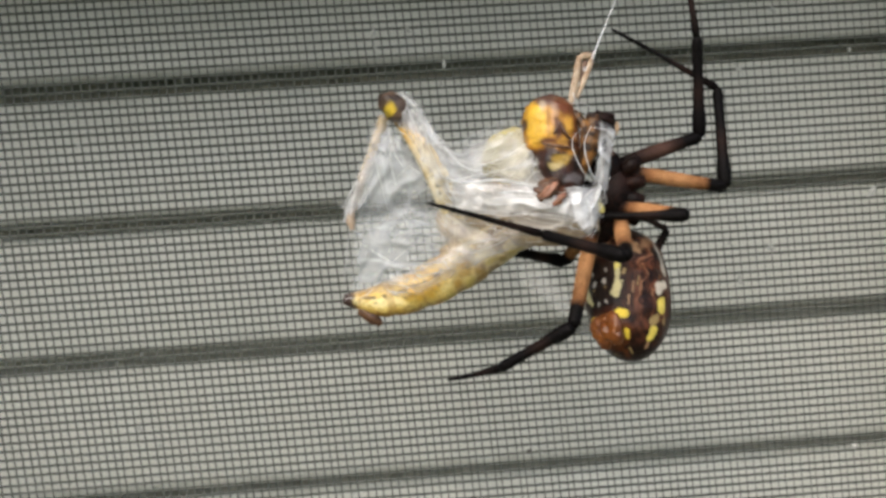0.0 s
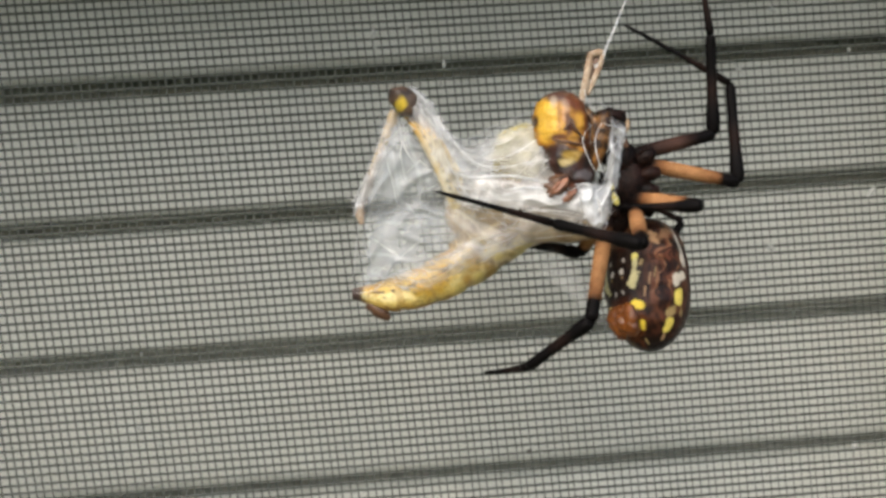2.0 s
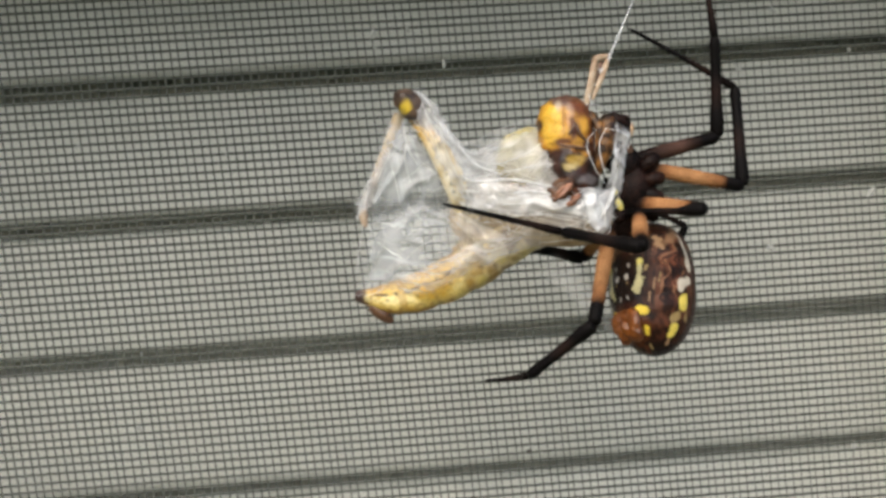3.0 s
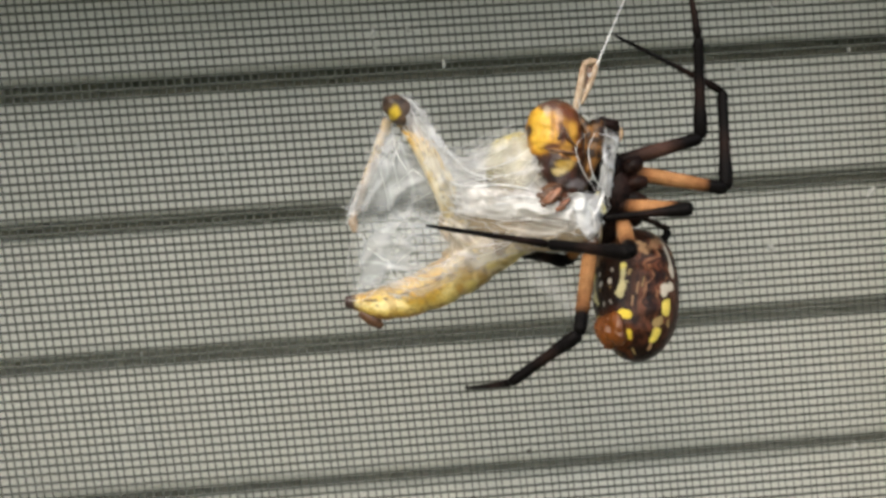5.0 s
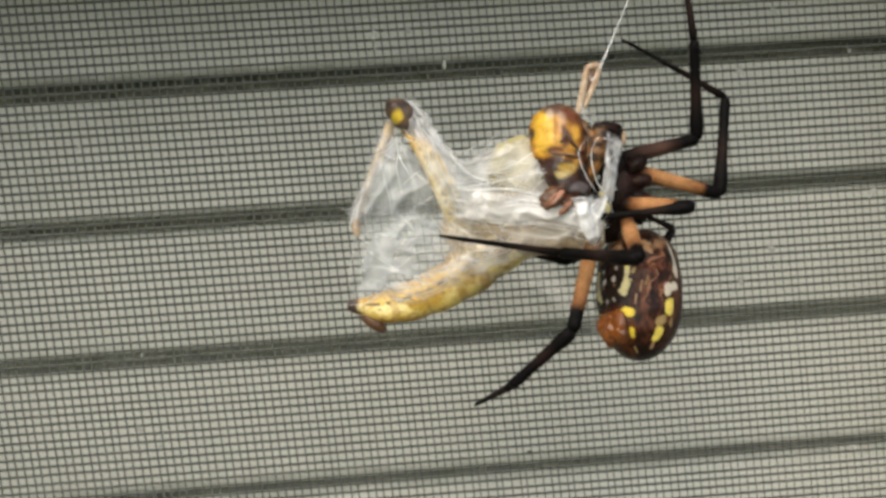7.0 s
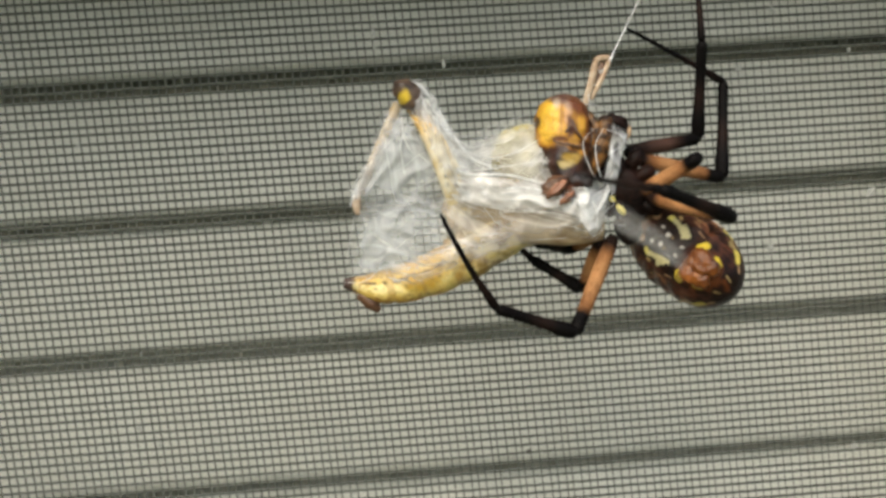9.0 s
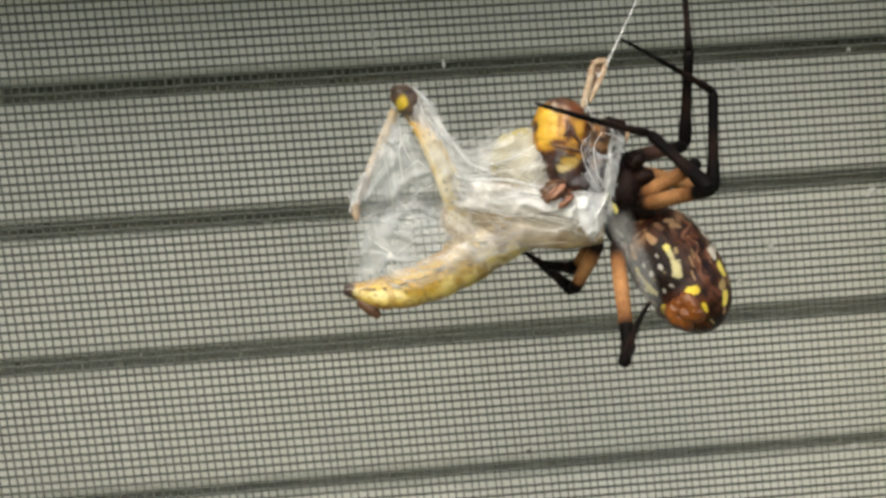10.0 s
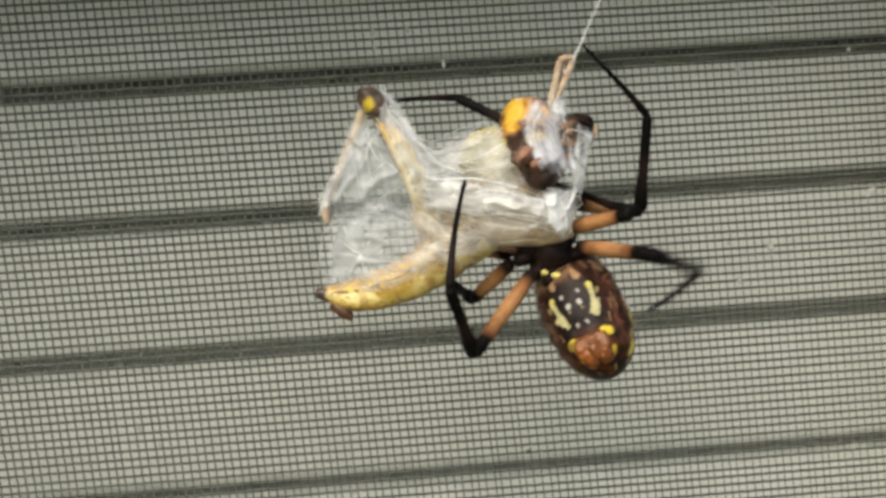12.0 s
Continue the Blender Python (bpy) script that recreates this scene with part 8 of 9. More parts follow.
    walk(legs["G"][1], [
        (0,mm(7.87,0,0,48.4,-21.5,-86.5)), (0.5,mm(7.87,0,0,49.2,-20.8,-86.6)), (1,mm(7.87,0,0,49.1,-20.8,-86.5)),
        (1.5,mm(7.87,0,0,49.2,-20.9,-86.2)), (2,mm(7.87,0,0,49.3,-20.9,-86.5)), (2.5,mm(7.87,0,0,48.9,-20.8,-86.1)),
        (3,mm(7.87,0,0,49.2,-20.8,-86.8)), (3.2,mm(7.87,0,0,49,-20.8,-86.6)), (4.8,mm(7.87,0,0,49,-20.8,-86.4)),
        (5,mm(7.87,0,0,48.8,-20.8,-86.1)), (5.5,mm(7.87,0,0,49.1,-20.8,-86.5)), (6,mm(7.87,0,0,49,-20.8,-86.3)),
        (6.5,mm(7.87,0,0,49,-20.8,-86.2)), (7,mm(7.87,0,0,49,-20.8,-86.2)), (7.2,mm(7.87,0,0,49.1,-20.8,-86.3)),
        (7.5,mm(7.87,0,0,45.5,-17.2,-81.9)), (7.8,mm(7.87,0,0,38.6,-6.8,-72.9)), (8,mm(7.87,0,0,35,2.8,-67)),
        (8.2,mm(7.87,0,0,33,13.2,-62.1)), (8.5,mm(7.87,0,0,32.7,26.3,-56.3)), (8.8,mm(7.87,0,0,33.5,31.8,-53.8)),
        (9,mm(7.87,0,0,8.3,6.5,-96.9)), (9.1,mm(7.87,0,0,-6,32.6,-80.9)), (9.2,mm(7.87,0,0,-20.2,63.8,-76.5)),
        (9.3,mm(7.87,0,0,-30.6,62.3,-79.4)), (9.4,mm(7.87,0,0,-39.7,60,-81)), (9.5,mm(7.87,0,0,-47.2,57,-81)),
        (9.6,mm(7.87,0,0,-23.6,45.8,-75.9)), (9.7,mm(7.87,0,0,-9,34.1,-82.3)), (9.8,mm(7.87,0,0,-5.6,37.1,-78.8)),
        (9.9,mm(7.87,0,0,-1.9,39.8,-74.8)), (10,mm(7.87,0,0,2.2,42.3,-70.3)), (10.1,mm(7.87,0,0,10.8,48.1,-56.6)),
        (10.2,mm(7.87,0,0,21.8,52.1,-40.3)), (10.3,mm(7.87,0,0,16,53.1,-47.8)), (10.4,mm(7.87,0,0,9.8,53.6,-55.5)),
        (10.5,mm(7.87,0,0,3.5,53.5,-63.4)), (10.6,mm(7.87,0,0,3.4,57.4,-64.3)), (10.7,mm(7.87,0,0,3.4,61.2,-65.2)),
        (10.8,mm(7.87,0,0,3.5,65,-66.2)), (10.9,mm(7.87,0,0,-46.8,52.5,-118)), (11,mm(7.87,0,0,-63.3,27.3,-136.2)),
        (11.1,mm(7.87,0,0,-65.9,39,-130.5)), (11.2,mm(7.87,0,0,-68.9,51.2,-126.6)), (11.3,mm(7.87,0,0,-73.6,64,-125.6)),
        (11.4,mm(7.87,0,0,-70.6,61.7,-124.6)), (11.5,mm(7.87,0,0,-68.2,59.4,-124)), (11.6,mm(7.87,0,0,-32.5,45,-91)),
        (11.7,mm(7.87,0,0,-15.9,22.9,-82.4)), (11.8,mm(7.87,0,0,-4.4,0.4,-86.4)), (11.9,mm(7.87,0,0,-8.4,24.4,-59.1)),
        (12,mm(7.87,0,0,-0.1,48.3,-26.1))])
    walk(legs["G"][2], [
        (0,mm(8.27,-6.57,2.59,57.4,30.2,-61.9)), (0.5,mm(8.26,-6.59,2.52,58.4,30.2,-62)), (1,mm(8.27,-6.6,2.51,58.3,30.2,-62)),
        (1.5,mm(8.31,-6.59,2.52,58.3,30.1,-61.8)), (2,mm(8.27,-6.59,2.52,58.5,30.3,-62)), (2.5,mm(8.32,-6.59,2.51,58.1,29.9,-61.7)),
        (3,mm(8.24,-6.6,2.52,58.5,30.3,-62.1)), (3.2,mm(8.26,-6.6,2.51,58.3,30.2,-62)), (4.8,mm(8.28,-6.6,2.51,58.2,30.1,-61.9)),
        (5,mm(8.31,-6.59,2.51,58.1,29.9,-61.7)), (5.5,mm(8.27,-6.6,2.51,58.3,30.2,-62)), (6,mm(8.3,-6.59,2.51,58.2,30,-61.8)),
        (6.5,mm(8.3,-6.59,2.51,58.2,30,-61.8)), (7,mm(8.3,-6.59,2.51,58.2,30,-61.8)), (7.2,mm(8.29,-6.59,2.51,58.3,30.1,-61.9)),
        (7.5,mm(8.82,-6.69,2.09,53.5,29.4,-70.4)), (7.8,mm(9.93,-6.71,0.84,42.3,24.9,-90.1)), (8,mm(10.62,-6.5,-0.35,34.8,18.8,-104.6)),
        (8.2,mm(11.09,-6.08,-1.62,29.1,11,-117.5)), (8.5,mm(11.38,-5.27,-3.14,24.5,-0.2,-131.7)), (8.8,mm(11.41,-4.85,-3.73,23.5,-5.1,-137.1)),
        (9,mm(7.03,-6.97,-0.8,34.4,33,-91.3)), (9.1,mm(8.8,-5.88,-3.81,7.6,16.3,-112.5)), (9.2,mm(8.6,-3.04,-6.34,-9.2,-8.8,-120)),
        (9.3,mm(8.47,-3.23,-6.26,-11.7,-30.2,-101.1)), (9.4,mm(8.42,-3.49,-6.12,-21.2,-50.1,-76.4)), (9.5,mm(8.47,-3.81,-5.93,-49.7,-65,-33)),
        (9.6,mm(9.07,-4.78,-5.07,9.1,-65.6,-107.6)), (9.7,mm(8.65,-5.8,-3.97,36.1,-46.8,-150.8)), (9.8,mm(8.96,-5.53,-4.26,35.1,-46.2,-147.6)),
        (9.9,mm(9.29,-5.24,-4.53,34.2,-45.6,-144.5)), (10,mm(9.62,-4.92,-4.76,33.5,-45,-141.6)), (10.1,mm(10.47,-3.94,-5.26,41.4,-40.7,-149.7)),
        (10.2,mm(11.18,-2.8,-5.58,47.6,-35.5,-156.4)), (10.3,mm(10.72,-3.14,-5.65,32,-36.4,-134.6)), (10.4,mm(10.24,-3.46,-5.69,16.9,-32.6,-113.8)),
        (10.5,mm(9.75,-3.76,-5.68,4.9,-24.7,-95.9)), (10.6,mm(9.52,-3.44,-5.95,11.9,-20.2,-116.9)), (10.7,mm(9.29,-3.09,-6.19,17,-14.3,-136.7)),
        (10.8,mm(9.07,-2.73,-6.41,20.1,-7.4,-155.6)), (10.9,mm(5.84,-3.8,-5.61,20.4,29.5,-134.6)), (11,mm(3.33,-4.35,-3.24,43.6,63.4,-95.9)),
        (11.1,mm(4.3,-4.18,-4.44,10.2,50.2,-127.6)), (11.2,mm(5.23,-3.55,-5.51,-4.4,30.7,-140.1)), (11.3,mm(6.06,-2.52,-6.35,-11.9,9.5,-144.9)),
        (11.4,mm(5.96,-2.76,-6.23,-11,16.4,-141.9)), (11.5,mm(5.85,-2.98,-6.08,-9.5,23.2,-138.5)), (11.6,mm(7.78,-5,-5,12.1,40.5,-115.2)),
        (11.7,mm(8.73,-6.46,-2.75,45.5,42.2,-81.1)), (11.8,mm(8.31,-7.05,-0.06,70.7,27.1,-56.1)), (11.9,mm(11.17,-5.52,-2.92,34.2,36,-94)),
        (12,mm(12.09,-2.07,-5.28,1.2,22.1,-128.9))])
    walk(legs["H"][0], [
        (0,mm(-2.22,2,-3.4,-83.1,-4.9,125.2)), (0.5,mm(-2.19,2,-3.39,-83,-5.1,124.6)), (1,mm(-2.19,2,-3.39,-83,-5,124.7)),
        (1.5,mm(-2.21,2,-3.38,-83.1,-5.4,124.9)), (2,mm(-2.19,2,-3.38,-83,-5.4,124.6)), (2.5,mm(-2.22,2,-3.39,-83.1,-5,125.1)),
        (3,mm(-2.18,2,-3.39,-82.9,-5.1,123.6)), (3.2,mm(-2.19,2,-3.4,-83,-4.9,123.8)), (4.8,mm(-2.2,2,-3.4,-83,-4.9,124.8)),
        (5,mm(-2.22,2,-3.4,-83.1,-4.9,125.1)), (5.5,mm(-2.19,2,-3.39,-83,-5,124.7)), (6,mm(-2.21,2,-3.39,-83.1,-5,124.9)),
        (6.5,mm(-2.21,2,-3.39,-83.1,-5,125)), (7,mm(-2.21,2,-3.39,-83.1,-5,125)), (7.2,mm(-2.2,2,-3.39,-83.1,-5.1,124.9)),
        (7.5,mm(-2.38,2,-3.14,-81.3,-4.6,124)), (7.8,mm(-2.66,2,-2.69,-77.1,-3.3,122.1)), (8,mm(-2.84,2,-2.3,-73.7,-2.1,120.8)),
        (8.2,mm(-2.98,2,-1.9,-70.2,-0.7,119.8)), (8.5,mm(-3.1,2,-1.4,-66,1.2,119)), (8.8,mm(-3.13,2,-1.2,-64.2,1.9,118.8)),
        (9,mm(-4,2,-4.18,-64.8,8.1,126.8)), (9.1,mm(-5.07,2,-4.08,-57.9,18,146.2)), (9.2,mm(-6.13,2,-3.96,-47.6,25.5,167.8)),
        (9.3,mm(-5.27,2,-4.49,-55.3,25.1,151.3)), (9.4,mm(-4.37,2,-4.91,-63.3,21.9,135.5)), (9.5,mm(-3.44,2,-5.21,-70.5,16,121.4)),
        (9.6,mm(-5.04,2,-4.66,-66.6,25,118.4)), (9.7,mm(-6.54,2,-3.8,-62.5,34.6,117.5)), (9.8,mm(-5.81,2,-4.63,-67.1,32.6,114.5)),
        (9.9,mm(-5,2,-5.37,-71.6,30.4,112.1)), (10,mm(-4.12,2,-6.02,-75.9,28.1,110.1)), (10.1,mm(-4.54,2,-5.81,-70.5,31.7,120.7)),
        (10.2,mm(-4.96,2,-5.6,-64.2,34.5,132.1)), (10.3,mm(-5.01,2,-5.33,-63.1,33.5,130)), (10.4,mm(-5.05,2,-5.09,-61.8,32.7,128)),
        (10.5,mm(-5.08,2,-4.86,-60.4,32,126)), (10.6,mm(-4.56,2,-5.03,-61.5,32.6,126.5)), (10.7,mm(-4.04,2,-5.18,-62.5,33.3,127)),
        (10.8,mm(-3.52,2,-5.29,-63.6,34.1,127.5)), (10.9,mm(-3.41,2,-4.37,-52,35.2,147.6)), (11,mm(-3.37,2,-3.45,-40,33.5,167.7)),
        (11.1,mm(-4.28,2,-3.25,-46.2,30,154.6)), (11.2,mm(-5.18,2,-3.03,-51.1,25.4,142.6)), (11.3,mm(-6.08,2,-2.79,-54.5,20.1,131.4)),
        (11.4,mm(-4.83,2,-1.92,-49.2,19.2,142.9)), (11.5,mm(-3.54,2,-1.11,-44.4,17.4,154.1)), (11.6,mm(-3.9,2,-0.9,-43.4,7.4,144.1)),
        (11.7,mm(-4.25,2,-0.63,-39.8,-1.7,133.6)), (11.8,mm(-4.58,2,-0.29,-33.9,-9.1,122.2)), (11.9,mm(-3.76,2,1.87,-20.1,-21.9,114.4)),
        (12,mm(-2.22,2,3.56,-2.5,-31,101.2))])
    walk(legs["H"][1], [
        (0,mm(6.07,0,0,-20.2,-83.9,21.6)), (0.5,mm(6.07,0,0,-23.1,-84.2,24.8)), (1,mm(6.07,0,0,-22.2,-84.2,23.8)),
        (1.5,mm(6.07,0,0,-23.4,-84,25.2)), (2,mm(6.07,0,0,-24.2,-84.1,26.1)), (2.5,mm(6.07,0,0,-21,-84,22.4)),
        (3,mm(6.07,0,0,-27.6,-85,29.3)), (3.2,mm(6.07,0,0,-25.7,-85,27.2)), (4.8,mm(6.07,0,0,-21.4,-84.2,22.8)),
        (5,mm(6.07,0,0,-20.4,-84,21.8)), (5.5,mm(6.07,0,0,-22.5,-84.2,24.1)), (6,mm(6.07,0,0,-21.7,-84,23.2)),
        (6.5,mm(6.07,0,0,-21.6,-84,23.1)), (7,mm(6.07,0,0,-21.5,-84,23)), (7.2,mm(6.07,0,0,-22.1,-84,23.7)),
        (7.5,mm(6.07,0,0,-44.1,-85.3,44.3)), (7.8,mm(6.07,0,0,-108.6,-84.1,105.2)), (8,mm(6.07,0,0,-129.8,-80.4,123.5)),
        (8.2,mm(6.07,0,0,-138.9,-76.2,129.5)), (8.5,mm(6.07,0,0,-144.8,-70.9,131.5)), (8.8,mm(6.07,0,0,-146.4,-68.8,131.5)),
        (9,mm(6.07,0,0,-174.3,-76.7,153.5)), (9.1,mm(6.07,0,0,-33.5,-81.3,-4.9)), (9.2,mm(6.07,0,0,-23.2,-63.5,-35.8)),
        (9.3,mm(6.07,0,0,-32.6,-73.5,-11.9)), (9.4,mm(6.07,0,0,-76.4,-80.4,45.3)), (9.5,mm(6.07,0,0,-130.8,-74.7,112.4)),
        (9.6,mm(6.07,0,0,-168.9,-66.8,140)), (9.7,mm(6.07,0,0,173.3,-55.3,146.9)), (9.8,mm(6.07,0,0,175.3,-56.4,148.6)),
        (9.9,mm(6.07,0,0,177.2,-57.4,150.2)), (10,mm(6.07,0,0,179.2,-58.4,151.8)), (10.1,mm(6.07,0,0,172.8,-74.9,155.1)),
        (10.2,mm(6.07,0,0,73,-86.2,-109.8)), (10.3,mm(6.07,0,0,46.1,-81.8,-82.2)), (10.4,mm(6.07,0,0,38.6,-77,-73.7)),
        (10.5,mm(6.07,0,0,35.4,-72.1,-69.2)), (10.6,mm(6.07,0,0,26.2,-71.7,-60.1)), (10.7,mm(6.07,0,0,17.6,-70.9,-51.6)),
        (10.8,mm(6.07,0,0,9.9,-69.7,-43.9)), (10.9,mm(6.07,0,0,-7.2,-54.5,-39)), (11,mm(6.07,0,0,-18.2,-40.3,-42.8)),
        (11.1,mm(6.07,0,0,-20.6,-55.5,-26.6)), (11.2,mm(6.07,0,0,-33.1,-70.5,-1.8)), (11.3,mm(6.07,0,0,-90.7,-79.2,67.3)),
        (11.4,mm(6.07,0,0,-97.4,-72.9,69.5)), (11.5,mm(6.07,0,0,-100.3,-65.9,68.8)), (11.6,mm(6.07,0,0,-95.7,-62,72.8)),
        (11.7,mm(6.07,0,0,-92.8,-57.4,78.2)), (11.8,mm(6.07,0,0,-91.1,-52.3,84.4)), (11.9,mm(6.07,0,0,-110.3,-67.5,113)),
        (12,mm(6.07,0,0,-166.4,-74.7,177.2))])
    walk(legs["H"][2], [
        (0,mm(6.7,0.25,6.41,12.9,-49.8,-15.9)), (0.5,mm(6.66,0.27,6.41,13.2,-50.4,-15.8)), (1,mm(6.66,0.26,6.41,13.1,-50.3,-15.9)),
        (1.5,mm(6.68,0.29,6.41,13.1,-50.1,-15.5)), (2,mm(6.66,0.29,6.41,13.2,-50.3,-15.6)), (2.5,mm(6.69,0.26,6.41,12.9,-49.9,-15.8)),
        (3,mm(6.55,0.27,6.42,14,-53.1,-16.6)), (3.2,mm(6.57,0.26,6.42,13.9,-52.9,-16.7)), (4.8,mm(6.67,0.25,6.41,13.1,-50.2,-16)),
        (5,mm(6.69,0.25,6.41,12.9,-49.9,-15.9)), (5.5,mm(6.66,0.27,6.41,13.1,-50.3,-15.9)), (6,mm(6.68,0.26,6.41,13,-50.1,-15.8)),
        (6.5,mm(6.68,0.26,6.41,13,-50.1,-15.8)), (7,mm(6.68,0.26,6.41,13,-50,-15.8)), (7.2,mm(6.68,0.27,6.41,13,-50.1,-15.8)),
        (7.5,mm(6.44,0.37,6.42,13.3,-48.5,-17.3)), (7.8,mm(5.89,0.64,6.41,14,-44.5,-21)), (8,mm(5.47,0.9,6.36,14.6,-41.1,-24.1)),
        (8.2,mm(5.09,1.19,6.26,15.3,-37.8,-27)), (8.5,mm(4.67,1.58,6.09,16.3,-33.6,-30.6)), (8.8,mm(4.52,1.75,6.01,16.7,-31.9,-32)),
        (9,mm(4.74,0.66,6.27,7.7,-22.8,-27.3)), (9.1,mm(7.03,-0.08,6.37,-0.2,-1.8,-45.3)), (9.2,mm(8.4,-1.68,5.77,-10.4,15.1,-68.7)),
        (9.3,mm(7.85,-0.38,6.18,-4,4.5,-56.6)), (9.4,mm(6.82,0.76,6.36,1.6,-7,-46.4)), (9.5,mm(5.42,1.57,6.22,6.8,-18.9,-37.5)),
        (9.6,mm(4.12,1.63,5.93,14.2,-30.5,-50)), (9.7,mm(2.99,2,5.3,24.4,-40.1,-66.1)), (9.8,mm(3.02,1.86,5.37,25.4,-36.8,-65.4)),
        (9.9,mm(3.05,1.73,5.43,26.2,-33.5,-64.5)), (10,mm(3.09,1.59,5.49,26.8,-30.2,-63.6)), (10.1,mm(4.54,0.71,6.22,14.1,-14.6,-55.6)),
        (10.2,mm(5.92,-0.4,6.43,5.7,3.1,-53)), (10.3,mm(6.19,-0.91,6.38,8.7,-13.6,-56.5)), (10.4,mm(6.47,-1.39,6.28,13.6,-29.7,-62.3)),
        (10.5,mm(6.77,-1.85,6.13,22.3,-44.8,-72.3)), (10.6,mm(7.07,-1.75,6.12,17.7,-38.6,-67.2)), (10.7,mm(7.38,-1.65,6.09,14.2,-32.1,-63.1)),
        (10.8,mm(7.68,-1.55,6.05,11.5,-25.4,-59.9)), (10.9,mm(8.98,-2.35,5.25,-1.3,-28.5,-69)), (11,mm(9.67,-3.34,4.17,-16,-34.8,-74.5)),
        (11.1,mm(9.33,-1.64,5.31,-10.7,-28.9,-66.5)), (11.2,mm(8.22,-0.07,6.08,-6.5,-23.8,-56.8)), (11.3,mm(6.53,1.11,6.33,-3.4,-19.6,-45.8)),
        (11.4,mm(6.73,1.78,6.16,-9.1,-19.1,-54.2)), (11.5,mm(7.02,2.46,5.88,-15.5,-20,-61.9)), (11.6,mm(6.96,2.89,5.69,-16.6,-48.9,-45.9)),
        (11.7,mm(6.78,3.4,5.43,-32.3,-77.8,-17.5)), (11.8,mm(6.45,3.93,5.1,-174.4,-70.5,136)), (11.9,mm(5.1,2.27,5.96,-171.3,-72.4,140)),
        (12,mm(4.36,0.08,6.22,-168.8,-74.6,144.5))])
    walk(legs["D"][0], [
        (0,mm(1.99,1.67,-2.53,87.6,25.5,-5.5)), (0.5,mm(2.01,1.67,-2.52,87.6,25.5,-5.5)), (1,mm(2.01,1.67,-2.53,87.6,25.5,-5.5)),
        (1.5,mm(2,1.67,-2.51,87.6,25.5,-5.5)), (2,mm(2.01,1.67,-2.51,87.6,25.5,-5.5)), (2.5,mm(1.99,1.67,-2.53,87.6,25.5,-5.5)),
        (3,mm(2.02,1.67,-2.52,87.6,25.5,-5.5)), (3.2,mm(2.01,1.67,-2.53,87.6,25.5,-5.5)), (4.8,mm(2,1.67,-2.53,87.6,25.5,-5.5)),
        (5,mm(1.99,1.67,-2.53,87.6,25.5,-5.5)), (5.5,mm(2.01,1.67,-2.53,87.6,25.5,-5.5)), (6,mm(2,1.67,-2.53,87.6,25.5,-5.5)),
        (6.5,mm(2,1.67,-2.53,87.6,25.5,-5.5)), (7,mm(2,1.67,-2.53,87.6,25.5,-5.5)), (7.2,mm(2,1.67,-2.52,87.6,25.5,-5.5)),
        (7.5,mm(2.04,1.67,-2.4,87.3,29.6,-5.8)), (7.8,mm(2.25,1.67,-2.29,86.4,39.6,-6.6)), (8,mm(2.45,1.67,-2.24,85.4,47.8,-7.5)),
        (8.2,mm(2.67,1.67,-2.23,83.9,55.9,-9)), (8.5,mm(2.94,1.67,-2.28,80.7,65.8,-12.2)), (8.8,mm(3.06,1.67,-2.32,78.4,69.8,-14.4)),
        (9,mm(2.99,1.67,-0.83,79.8,68,-13.2)), (9.1,mm(2.7,1.67,-1.42,79.1,69,-13.8)), (9.2,mm(2.4,1.67,-2.01,78.4,69.9,-14.4)),
        (9.3,mm(1.75,1.67,-2.01,81.2,65.3,-11.8)), (9.4,mm(1.12,1.67,-2.13,83.2,60.7,-10.1)), (9.5,mm(0.53,1.67,-2.36,84.7,56,-8.8)),
        (9.6,mm(1.23,1.67,-2.35,82.3,63,-10.9)), (9.7,mm(1.92,1.67,-2.55,78.4,69.9,-14.5)), (9.8,mm(2.09,1.67,-2.58,80.9,66,-12.2)),
        (9.9,mm(2.27,1.67,-2.59,82.7,62.1,-10.5)), (10,mm(2.47,1.67,-2.59,84.1,58.1,-9.3)), (10.1,mm(1.59,1.67,-2.24,84.2,57.6,-9.2)),
        (10.2,mm(0.7,1.67,-1.91,84.4,57.1,-9)), (10.3,mm(1.24,1.67,-1.85,83.2,60.7,-10.1)), (10.4,mm(1.78,1.67,-1.86,81.7,64.4,-11.4)),
        (10.5,mm(2.32,1.67,-1.95,79.7,68,-13.2)), (10.6,mm(2.02,1.67,-1.87,80.9,66,-12.1)), (10.7,mm(1.71,1.67,-1.81,81.9,64,-11.2)),
        (10.8,mm(1.41,1.67,-1.78,82.7,62,-10.5)), (10.9,mm(1.1,1.67,-1.43,83.5,59.9,-9.8)), (11,mm(0.78,1.67,-1.1,84.1,57.9,-9.3)),
        (11.1,mm(0.24,1.67,-1.31,83.9,58.6,-9.4)), (11.2,mm(-0.31,1.67,-1.51,83.7,59.2,-9.6)), (11.3,mm(-0.85,1.67,-1.69,83.5,59.9,-9.8)),
        (11.4,mm(0.21,1.67,-1.39,82.9,61.4,-10.3)), (11.5,mm(1.29,1.67,-1.14,82.3,62.9,-10.8)), (11.6,mm(1.16,1.67,-1.12,79.4,68.4,-13.4)),
        (11.7,mm(1.05,1.67,-1.09,74.7,73.8,-17.9)), (11.8,mm(0.96,1.67,-1.04,65.6,79,-26.8)), (11.9,mm(0.76,1.67,-0.58,-37.7,83.6,-129.4)),
        (12,mm(0.84,1.67,-0.11,-73.3,71.5,-164.4))])
